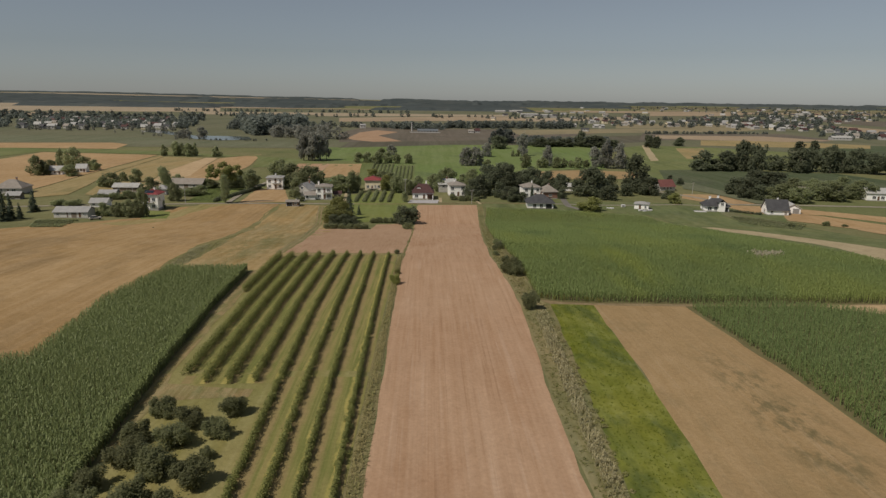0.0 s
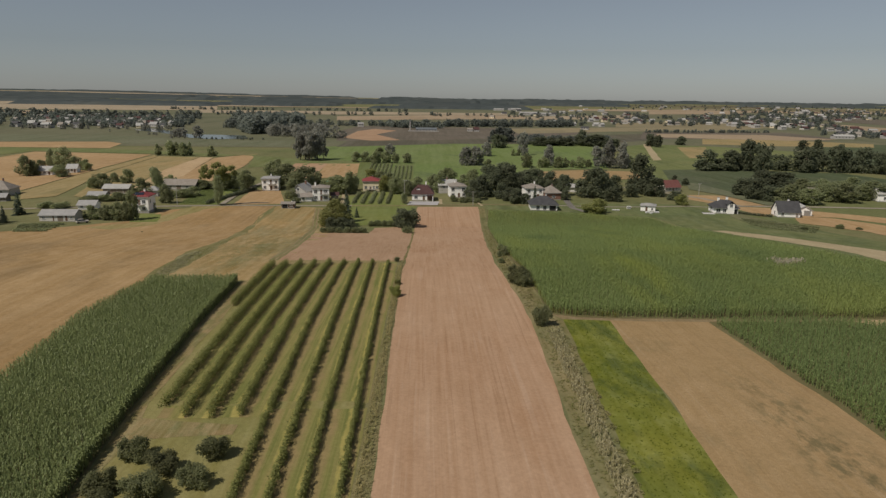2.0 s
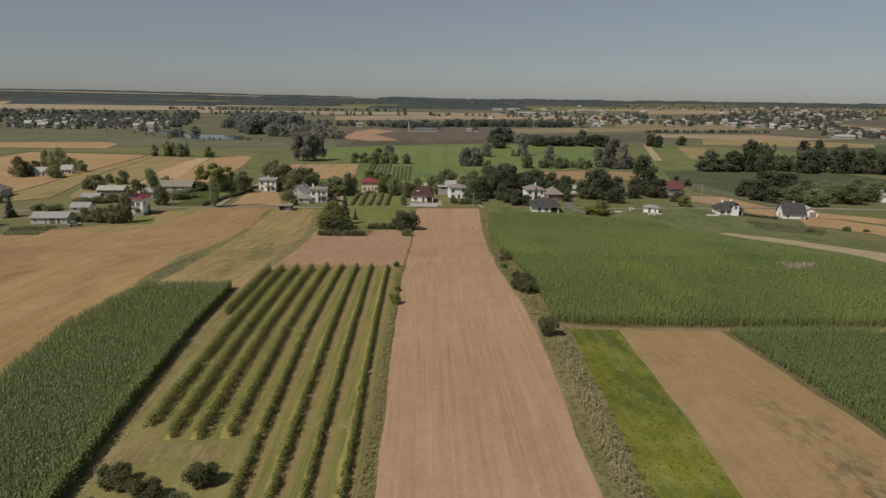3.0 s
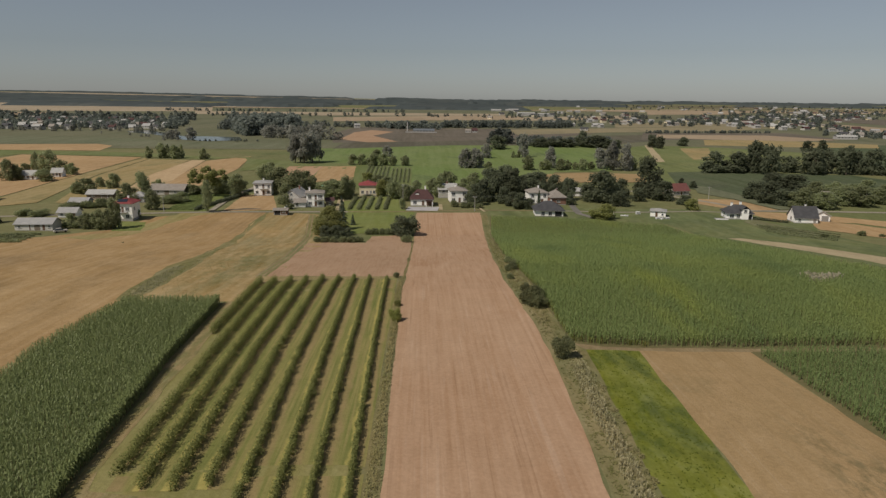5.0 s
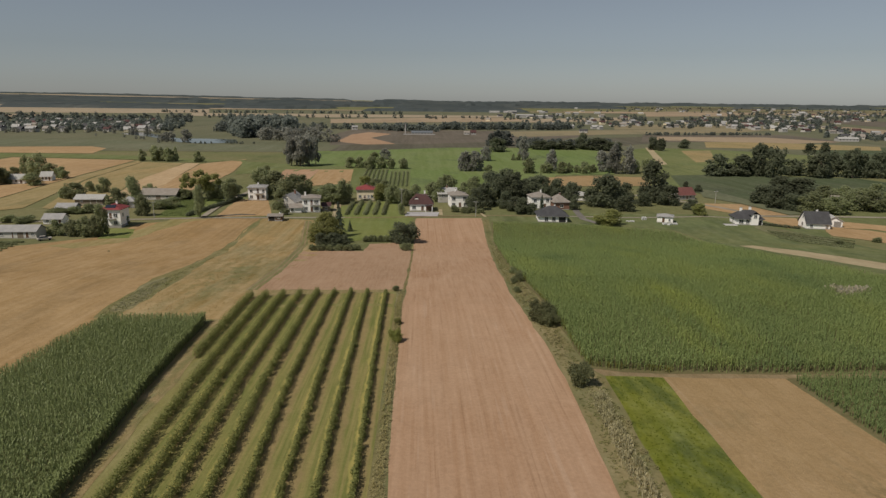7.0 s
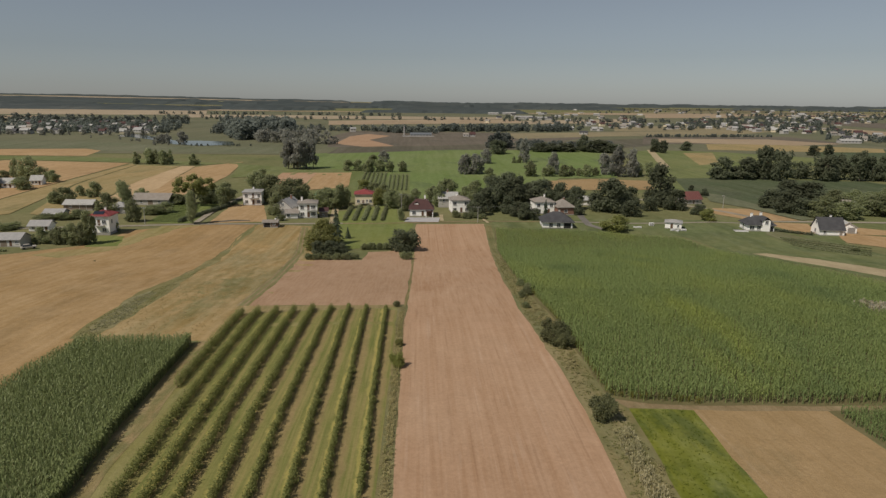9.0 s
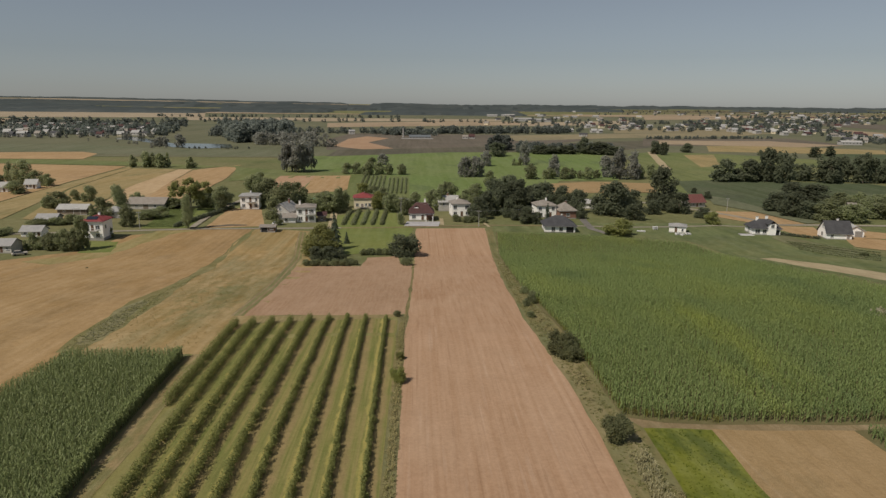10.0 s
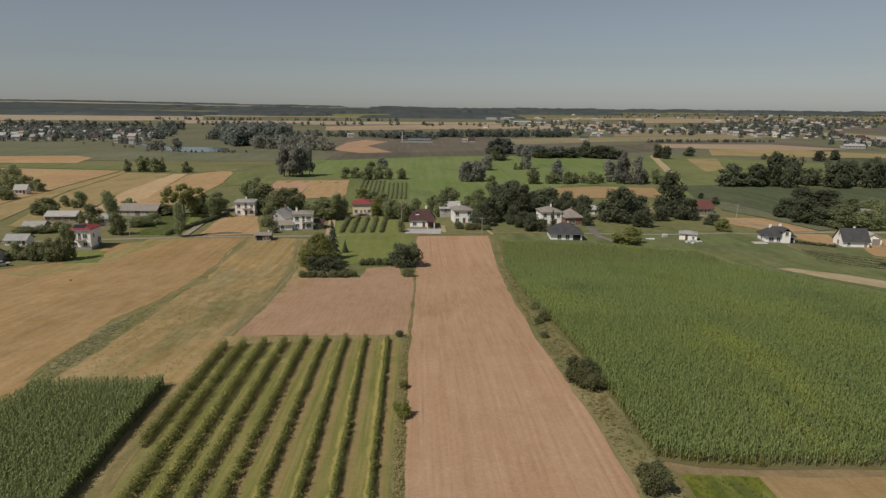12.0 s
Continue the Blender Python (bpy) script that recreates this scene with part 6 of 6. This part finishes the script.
# polytunnel with green film behind the white house
bm = bmesh.new()
arc = [(4.2 * math.cos(a), 3.4 * math.sin(a)) for a in [math.pi * k / 12 for k in range(13)]]
tv = [bm.verts.new((q, yy, zz)) for yy in (-6, 6) for q, zz in arc]
for k in range(12):
    bm.faces.new((tv[k], tv[k + 1], tv[k + 14], tv[k + 13]))
bm.faces.new(tv[:13])
bm.faces.new(tv[13:][::-1])
tun = new("polytunnel")
tun.matrix_world = Matrix.Translation((-49, 366, land(-49, 366))) @ Matrix.Rotation(radians(35), 4, "Z")
part("cover", bm, R_GREEN, tun)
bm = bmesh.new()
box(bm, -0.8, 0.8, -6.06, -6.0, 0, 2.1)
part("door", bm, M_WOOD, tun)
tagged(tun, "round-topped green film polytunnel behind the trees", "greenhouse")


def pole(x, y, h, label="grey concrete power pole with a crossarm"):
    p = new("utility_pole")
    p.matrix_world = Matrix.Translation((x, y, land(x, y)))
    part("shaft", tube(bmesh.new(), (0, 0, -0.3), (0, 0, h), 0.13, 0.08, 8), M_CONCRETE, p)
    arm = part("crossarm", box(bmesh.new(), -0.9, 0.9, -0.05, 0.05, h - 0.5, h - 0.38), M_METAL, p)
    for k in (-0.8, 0, 0.8):
        part("insulator", tube(bmesh.new(), (k, 0, h - 0.38), (k, 0, h - 0.15), 0.05, 0.03, 6), M_FRAME, arm)
    return tagged(p, label, "power pole", "power poles along the lane")


POLES = [(-106, 285.5), (-93.5, 335), (-9.8, 308), (21.7, 302.5), (142.6, 342)]
for x, y in POLES:
    pole(x, y, 11.0 if x == -9.8 else 6.6)


def wire(a, b, za, zb, sag):
    """A slack cable between two pole tops."""
    bm = bmesh.new()
    pts = [Vector((a[0] + (b[0] - a[0]) * k / 10, a[1] + (b[1] - a[1]) * k / 10, za + (zb - za) * k / 10 - sag * 4 * k / 10 * (1 - k / 10))) for k in range(11)]
    for p, q in zip(pts, pts[1:]):
        tube(bm, p, q, 0.011, 0.011, 4)
    me = bpy.data.meshes.new("cable")
    bm.to_mesh(me)
    bm.free()
    me.materials.append(M_METAL)
    tagged(new("cable", me), "thin grey overhead cable strung between power poles", "cable", "overhead cables")


for a, b in ((POLES[2], POLES[3]), (POLES[3], (61.8, 326)), (POLES[0], POLES[1])):
    top_b = land(*b) + (6.4 if b in POLES else 5.6)
    for off in (-0.8, 0.8):
        wire((a[0] + off, a[1]), (b[0] + off, b[1]), land(*a) + (10.85 if a == POLES[2] else 6.45), top_b, 0.7)


def car(x, y, turn, paint, label):
    c = new("car")
    c.matrix_world = Matrix.Translation((x, y, land(x, y) + 0.1)) @ Matrix.Rotation(radians(turn), 4, "Z")
    part("body", box(bmesh.new(), -2.1, 2.1, -0.88, 0.88, 0.28, 0.85, 0.12), paint, c)
    bm = bmesh.new()
    vs = [bm.verts.new(p) for p in ((-1.7, -0.8, 0.84), (1.0, -0.8, 0.84), (1.0, 0.8, 0.84), (-1.7, 0.8, 0.84), (-1.3, -0.65, 1.42), (0.3, -0.65, 1.42), (0.3, 0.65, 1.42), (-1.3, 0.65, 1.42))]
    for f in ((3, 2, 1, 0), (4, 5, 6, 7), (0, 1, 5, 4), (1, 2, 6, 5), (2, 3, 7, 6), (3, 0, 4, 7)):
        bm.faces.new([vs[i] for i in f])
    part("cabin", bm, M_GLASS, c, "dark glazed cabin")
    part("roof", box(bmesh.new(), -1.28, 0.28, -0.66, 0.66, 1.42, 1.46), paint, c)
    for wx in (-1.3, 1.3):
        for wy in (-0.86, 0.86):
            part("wheel", tube(bmesh.new(), (wx, wy - 0.1, 0.31), (wx, wy + 0.1, 0.31), 0.31, 0.31, 14), M_TYRE_GAP, c)
    return tagged(c, label, "car")


car(-58.5, 300.5, 8, M_CARW, "white car parked before the white house")
car(-122.0, 238.6, 38, M_CARG, "beige car parked at the farm shed")


slab = new("terrace")
slab.matrix_world = Matrix.Translation((123.4, 285.2, land(123.4, 285.2))) @ Matrix.Rotation(radians(-8), 4, "Z")
part("paving", box(bmesh.new(), -2.4, 2.4, -1.5, 1.5, -0.3, 0.22, 0.03), M_PAVING, slab)
part("kerb", box(bmesh.new(), -2.5, 2.5, -1.62, -1.5, -0.3, 0.3, 0.02), M_FRAME, slab)
tagged(slab, "pale paved terrace on the grass beside the villa", "terrace")


def pallet_stack(x, y, turn, n):
    s = new("pallet_stack")
    s.matrix_world = Matrix.Translation((x, y, land(x, y) + 0.05)) @ Matrix.Rotation(radians(turn), 4, "Z")
    for k in range(n):
        bm = bmesh.new()
        for q in range(5):
            box(bm, -0.9, 0.9, -0.6 + 0.26 * q, -0.44 + 0.26 * q, k * 0.17 + 0.11, k * 0.17 + 0.14)
        for q in (-0.8, 0, 0.8):
            box(bm, q - 0.06, q + 0.06, -0.6, 0.6, k * 0.17, k * 0.17 + 0.11)
        part("pallet", bm, M_FRAME, s)
    return tagged(s, "pale stack of building pallets on the grass", "pallet stack", "building material")


for x, y, turn, n in ((75.8, 295.2, 10, 3), (77.2, 294.8, 30, 2), (79.8, 294.1, 5, 3), (83.9, 291.8, -20, 2), (85.2, 291.2, -20, 3), (96.7, 285.4, 15, 4), (98.2, 284.4, 40, 3), (100.8, 285.4, 0, 4), (91.9, 296.4, 0, 7)):
    pallet_stack(x, y, turn, n)

# garden hedges and planting rows
rngh = np.random.default_rng(31)


def hedge_line(name, a, b, w, h, mat, label, dens=90, leaf=0.3):
    a, b = Vector((*a, 0)), Vector((*b, 0))
    n = max(2, int((b - a).length / 0.6))
    lobes = []
    for k in range(n):
        p = a.lerp(b, (k + 0.5) / n)
        s = 0.8 + 0.4 * rngh.random()
        lobes.append(((p.x + rngh.normal() * 0.1, p.y + rngh.normal() * 0.1, land(p.x, p.y) + h * 0.5), (w / 2 * s + 0.1, w / 2 * s + 0.1, h * 0.55 * s)))
    v, f = leaf_cloud(rngh, lobes, n * dens, leaf)
    return tagged(new(name, quads_mesh(name, v, f, mat)), label, "hedge")


for k in range(5):
    hedge_line("garden_hedge", (-33.1 + 3.85 * k, 303.5 + 0.4 * k), (-33.7 + 4.0 * k, 340), 1.3, 1.3, L_BROAD, "row of green garden bushes on the lawn", 60, 0.4)["group"] = "garden rows"
for k in range(11):
    vx = -36.2 + 2.55 * k + (0.8 if k > 5 else 0)
    hedge_line("garden_hedge", (vx, 402), (vx * 1.08, 490 if k < 6 else 478), 0.9 if k < 6 else 0.5, 1.1, L_BROAD, "row of green vines in the back plot", 24, 0.5)["group"] = "back plot rows"
hedge_line("hedge", (-95, 290), (-86.5, 340), 1.6, 1.6, L_DARK, "clipped dark hedge along the dirt track", 60, 0.4)
hedge_line("hedge", (136, 285.5), (147, 276.5), 1.2, 1.1, L_DARK, "low dark hedge behind the villa garden", 50, 0.4)
for k in range(5):
    hedge_line("low_hedge", (131.5 - 0.7 * k, 271.5 - 3.2 * k), (153.5 - 2.8 * k, 253.0 - 4.0 * k), 0.5, 0.4, L_BROAD, "planted row of dark green garden crops", 26, 0.38)["group"] = "vegetable rows"
for a, b in (((-139.0, 230.8), (-125.9, 233.9)), ((-137.1, 226.6), (-125.2, 229.9)), ((-135.2, 222.4), (-124.1, 225.4)), ((-133.4, 218.4), (-123.1, 221.0)), ((-131.6, 214.4), (-122.1, 216.8))):
    hedge_line("low_hedge", a, b, 0.9, 0.6, L_BROAD, "row of leafy kitchen-garden plants by the shed", 34, 0.4)["group"] = "kitchen garden rows"


# ---- far country ----
far = random.Random(17)


def far_house(x, y, w, d, h, rh, turn, wall_mat, roof_mat, label, name="far_house", category="house"):
    top = new(name)
    top.matrix_world = Matrix.Translation((x, y, land(x, y) - 0.1)) @ Matrix.Rotation(radians(turn), 4, "Z")
    part("wall", box(bmesh.new(), -w / 2, w / 2, -d / 2, d / 2, 0, h), wall_mat, top)
    vs, fs = gable_roof(w, d, h, rh, 0.4)
    link_mesh("roof", vs, fs, roof_mat, top)
    for k in range(max(2, int(w / 4))):
        bm = box(bmesh.new(), -0.6, 0.6, -0.06, 0.06, 0, 1.3)
        o = part("window", bm, M_GLASS, top)
        o.matrix_basis = pose(-w / 2 + w * (k + 0.5) / max(2, int(w / 4)), -d / 2, h * 0.5)
    return tagged(top, label, category)


WALLS = [(M_FARWALL, "white"), (M_FARWALL, "white"), (M_FARWALL, "white"), (M_CREAM, "cream"), (M_GREYWALL, "grey")]
ROOFS = [(R_BROWN, "brown-grey"), (R_MAROON, "maroon"), (R_DARK, "dark"), (R_LIGHT, "pale"), (R_GREY, "grey")]


def hamlet(rows, group):
    for x, y, w in rows:
        (wm, wn), (rm, rn) = far.choice(WALLS), far.choice(ROOFS)
        far_house(x, y, w, far.uniform(7.5, 9.5), far.uniform(3.0, 5.6), far.uniform(1.8, 3.6), far.uniform(-25, 25), wm, rm, f"{wn} house with {rn} roof in the far village")["group"] = group


def belt(kind, n, corners, h, label, name="woodland", spread=0.3, leaves=130):
    """n trees spread over a four-cornered stretch of land."""
    rows = []
    for k in range(n):
        u, v, s = far.random(), far.random(), far.uniform(1 - spread, 1 + spread)
        a, b, c, e = [Vector(q) for q in corners]
        q = a.lerp(b, u).lerp(e.lerp(c, u), v)
        rows.append((q.x, q.y, h * s * far.uniform(0.75, 1.1), h * s))
    woodland(name, kind, rows, label, leaves)


hamlet([(-532, 945, 9.7), (-631, 1152, 9.2), (-599, 1119, 12.5), (-554, 1073, 10.3), (-558, 1125, 9.9), (-505, 1047, 12.5), (-622, 1258, 9.1), (-552, 1226, 10.8), (-450, 1054, 10.1), (-440, 1072, 11.2), (-404, 1000, 12.0), (-454, 1140, 10.1), (-483, 1050, 9.2), (-517, 1095, 8.7), (-643, 1113, 8.9), (-571, 980, 9.3), (-629, 1235, 8.9), (-525, 972, 7.7), (-504, 1152, 9.2), (-395, 1046, 7.5), (-658, 1252, 9.0), (-595, 1068, 8.5)], "far village by the pond")
hamlet([(-585, 965, 9), (-552, 958, 8), (-498, 962, 10), (-470, 975, 9), (-440, 968, 8), (-415, 975, 9), (-545, 1010, 10), (-485, 1015, 9), (-430, 1020, 10), (-610, 1010, 9)], "far village by the pond")
hamlet([(641, 1233, 13.4), (619, 1174, 9.8), (701, 1372, 10.4), (692, 1281, 12.9), (670, 1218, 9.2), (1223, 2128, 16), (649, 1126, 13.2), (694, 1184, 8.9), (740, 1190, 12.0), (679, 1081, 7.5), (1260, 2083, 16), (638, 1362, 11.4), (700, 1503, 10.1), (601, 1333, 8.9), (698, 1662, 11.2), (566, 1426, 9.5), (473, 1251, 12.5), (491, 1340, 10.1)], "town on the rise")
hamlet([(841, 1689, 11.4), (1064, 2090, 14.2), (935, 1783, 15.1), (663, 1366, 16), (804, 1437, 10.9), (798, 1463, 8.6), (754, 1248, 9.4), (734, 1286, 8.6), (1022, 1588, 10.8), (1516, 2257, 16), (1467, 2130, 16), (1510, 2452, 16), (1712, 2662, 16), (1584, 2402, 16), (1223, 2245, 15.3), (896, 1999, 13.5), (858, 1990, 11.8)], "town on the rise")
hamlet([(251, 1048, 12.1), (300, 1170, 11.6), (305, 1152, 7.6), (368, 1299, 10.8), (332, 1340, 8.9), (262, 1183, 7.8), (385, 1881, 16), (397, 2152, 16), (259, 1685, 16), (274, 1651, 15.1), (204, 1752, 13.1), (145, 1465, 9.7), (277, 2005, 13.4), (266, 2116, 14.1), (403, 2283, 16), (447, 2048, 16), (499, 1861, 14.0), (583, 1926, 14.6), (694, 2111, 16), (473, 1386, 10.4), (439, 1356, 11.3), (64, 972, 7.9), (73, 973, 7.5), (-105, 1066, 8.7), (40, 1135, 7.5)], "scattered far farms")


def scatter(n, corners, group, size=(7.5, 12.5)):
    """n more houses spread over a four-cornered stretch of a settlement."""
    a, b, c, e = [Vector(q) for q in corners]
    rows = []
    for k in range(n):
        u = far.random()
        q = a.lerp(b, u).lerp(e.lerp(c, u), far.random())
        rows.append((q.x, q.y, far.uniform(*size)))
    hamlet(rows, group)


scatter(34, [(-600, 930), (-385, 985), (-470, 1290), (-800, 1330)], "far village by the pond")
scatter(46, [(430, 1230), (640, 1100), (1000, 1500), (760, 1800)], "town on the rise")
scatter(22, [(575, 870), (690, 850), (840, 1130), (640, 1080)], "town on the rise")
scatter(26, [(820, 1750), (1080, 1600), (1500, 2150), (1000, 2200)], "town on the rise", (9, 16))
scatter(20, [(220, 1200), (420, 1260), (640, 1900), (250, 1800)], "scattered far farms")
scatter(30, [(420, 2250), (1900, 2350), (2700, 3250), (600, 3250)], "scattered far farms", (10, 17))
TOWN = "leafy trees among the far village houses"
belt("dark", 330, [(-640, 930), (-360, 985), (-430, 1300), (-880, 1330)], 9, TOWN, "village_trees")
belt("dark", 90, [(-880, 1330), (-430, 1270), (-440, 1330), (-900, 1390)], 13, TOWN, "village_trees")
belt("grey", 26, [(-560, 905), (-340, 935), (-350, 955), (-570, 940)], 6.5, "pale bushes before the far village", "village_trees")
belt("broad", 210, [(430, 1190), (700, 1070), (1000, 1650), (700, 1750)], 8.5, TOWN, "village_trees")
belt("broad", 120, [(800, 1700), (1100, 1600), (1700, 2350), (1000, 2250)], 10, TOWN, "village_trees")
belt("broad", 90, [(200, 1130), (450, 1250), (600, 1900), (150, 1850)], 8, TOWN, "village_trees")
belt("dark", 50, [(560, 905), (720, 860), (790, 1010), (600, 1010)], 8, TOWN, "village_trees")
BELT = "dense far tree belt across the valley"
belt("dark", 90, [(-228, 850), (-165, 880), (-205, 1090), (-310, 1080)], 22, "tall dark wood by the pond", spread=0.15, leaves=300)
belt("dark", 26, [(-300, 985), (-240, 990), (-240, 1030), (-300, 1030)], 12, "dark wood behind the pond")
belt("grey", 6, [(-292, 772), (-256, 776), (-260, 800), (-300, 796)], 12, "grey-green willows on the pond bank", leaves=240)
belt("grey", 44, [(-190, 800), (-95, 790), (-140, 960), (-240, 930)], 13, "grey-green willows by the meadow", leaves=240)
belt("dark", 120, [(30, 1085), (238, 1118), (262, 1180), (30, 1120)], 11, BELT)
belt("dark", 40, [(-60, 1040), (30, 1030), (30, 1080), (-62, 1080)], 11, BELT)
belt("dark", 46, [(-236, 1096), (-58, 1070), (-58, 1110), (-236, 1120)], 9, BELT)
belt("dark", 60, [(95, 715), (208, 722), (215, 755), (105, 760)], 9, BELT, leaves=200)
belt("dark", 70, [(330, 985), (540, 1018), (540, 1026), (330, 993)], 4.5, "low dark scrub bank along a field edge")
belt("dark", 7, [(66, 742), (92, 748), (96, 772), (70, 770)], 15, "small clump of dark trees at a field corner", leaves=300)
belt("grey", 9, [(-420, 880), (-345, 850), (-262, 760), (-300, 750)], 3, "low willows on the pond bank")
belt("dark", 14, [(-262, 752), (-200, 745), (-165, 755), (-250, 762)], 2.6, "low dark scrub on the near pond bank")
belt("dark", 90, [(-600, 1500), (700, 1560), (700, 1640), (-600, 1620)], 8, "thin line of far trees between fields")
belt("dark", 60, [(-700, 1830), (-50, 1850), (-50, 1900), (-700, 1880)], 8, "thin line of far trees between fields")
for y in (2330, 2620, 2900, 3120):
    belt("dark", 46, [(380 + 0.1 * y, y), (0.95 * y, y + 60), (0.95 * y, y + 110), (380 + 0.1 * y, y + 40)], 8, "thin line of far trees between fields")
far_house(0, 968, 30, 11, 3.0, 2.4, 0, M_FARWALL, R_SLATE, "long low white hall with blue-grey roof among trees", "hall", "hall")
fence = new("yard_wall")
fence.matrix_world = Matrix.Translation((-2, 957, land(-2, 957)))
part("wall", box(bmesh.new(), -24, 20, -0.15, 0.15, -0.3, 1.5), M_FARWALL, fence)
part("coping", box(bmesh.new(), -24.1, 20.1, -0.22, 0.22, 1.5, 1.62), M_PLINTH, fence)
tagged(fence, "low pale yard wall before the long hall", "wall")
tower = new("chimney_stack")
tower.matrix_world = Matrix.Translation((-24, 990, land(-24, 990)))
part("shaft", tube(bmesh.new(), (0, 0, -0.5), (0, 0, 13), 1.1, 0.8, 10), M_FARWALL, tower)
part("cap", tube(bmesh.new(), (0, 0, 13), (0, 0, 13.6), 1.1, 1.1, 10), M_PLINTH, tower)
tagged(tower, "pale slender tower beside the long hall", "tower")
far_house(258, 1690, 44, 18, 7, 2, 3, M_FARWALL, R_LIGHT, "long white warehouse at the edge of town", "warehouse", "warehouse")
far_house(300, 1665, 34, 14, 6, 2, 3, M_FARWALL, R_LIGHT, "white warehouse with pale roof", "warehouse", "warehouse")
far_house(566, 890, 26, 12, 4, 2, -6, M_FARWALL, R_LIGHT, "long white farm hall with pale roof", "warehouse", "warehouse")
far_house(1223, 2128, 28, 16, 8, 5, 12, M_FARWALL, R_LIGHT, "large white barn on the rise", "barn", "barn")
for k in range(5):
    far_house(230 + k * 84 + far.uniform(-30, 30), 2060 + far.uniform(-90, 90), far.uniform(14, 40), 12, 4.5, 2, far.uniform(-8, 8), M_FARWALL, R_LIGHT, "pale hall in the distant industrial strip", "far_hall", "hall")


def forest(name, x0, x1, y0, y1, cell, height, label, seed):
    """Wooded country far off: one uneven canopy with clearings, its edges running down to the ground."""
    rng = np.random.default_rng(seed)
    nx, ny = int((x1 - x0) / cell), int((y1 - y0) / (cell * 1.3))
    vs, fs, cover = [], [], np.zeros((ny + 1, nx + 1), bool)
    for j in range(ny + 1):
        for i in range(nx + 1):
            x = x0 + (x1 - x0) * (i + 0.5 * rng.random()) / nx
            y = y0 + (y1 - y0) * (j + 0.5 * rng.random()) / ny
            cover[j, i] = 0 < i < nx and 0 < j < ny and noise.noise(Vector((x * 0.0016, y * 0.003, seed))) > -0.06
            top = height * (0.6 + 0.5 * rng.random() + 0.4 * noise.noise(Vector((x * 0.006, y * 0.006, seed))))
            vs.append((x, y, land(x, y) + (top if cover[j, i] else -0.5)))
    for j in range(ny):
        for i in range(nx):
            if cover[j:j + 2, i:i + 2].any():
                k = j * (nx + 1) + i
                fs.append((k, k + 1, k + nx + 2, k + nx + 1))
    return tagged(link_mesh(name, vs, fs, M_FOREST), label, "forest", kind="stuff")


# These canopies carry the horizon haze in their pale blue-grey colour.
forest("forest", -2600, 350, 2150, 2800, 22, 10, "wide haze-blued woodland in the distance", 3)
forest("forest", -3400, 900, 2850, 3700, 28, 12, "haze-blued woods towards the horizon", 4)
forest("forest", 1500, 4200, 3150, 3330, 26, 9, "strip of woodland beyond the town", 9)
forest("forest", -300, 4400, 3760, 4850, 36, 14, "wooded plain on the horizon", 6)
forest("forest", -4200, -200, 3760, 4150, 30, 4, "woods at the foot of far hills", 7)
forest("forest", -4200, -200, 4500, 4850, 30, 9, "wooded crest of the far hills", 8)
for k in range(22):
    y0 = 2280 + 62 * k
    x0 = 360 + far.uniform(0, 0.7) * y0 * 0.75
    x1, y1 = x0 + far.uniform(350, 900), y0 + far.uniform(25, 55)
    m, text = ((M_FARPALE, "pale harvested strip beyond the town"), (M_FARTAN, "tan field strip beyond the town"), (M_FARGOLD, "yellow stubble strip beyond the town"), (M_DARK2, "dark fallow strip beyond the town"))[k % 4]
    field("far_field", [(x0, y0), (x1, y0 + 15), (x1, y1 + 15), (x0, y1)], m, text, 0.5)
field("far_field", [(-4300, 4180), (-300, 4180), (-300, 4480), (-4300, 4480)], M_FARPALE, "pale harvested slopes on the far hills", 0.6)
for x0, x1, y0, y1, m, text in ((-2600, -500, 2160, 2330, M_FARPALE, "pale harvested slope before the far woods"), (-900, 900, 2170, 2260, M_FARTAN, "tan field strip before the far woods"), (500, 2600, 2160, 2420, M_FARTAN, "tan farmland around the far town"), (-1500, 2900, 2805, 2845, M_FARPALE, "pale strip of field between far woods"), (-3300, -400, 3715, 3755, M_FARPALE, "pale strip of field between far woods"), (900, 2800, 2480, 2600, M_FARGOLD, "yellow field in a far clearing")):
    field("far_field", [(x0, y0), (x1, y0 + 20), (x1, y1), (x0, y1 - 15)], m, text, 0.4)
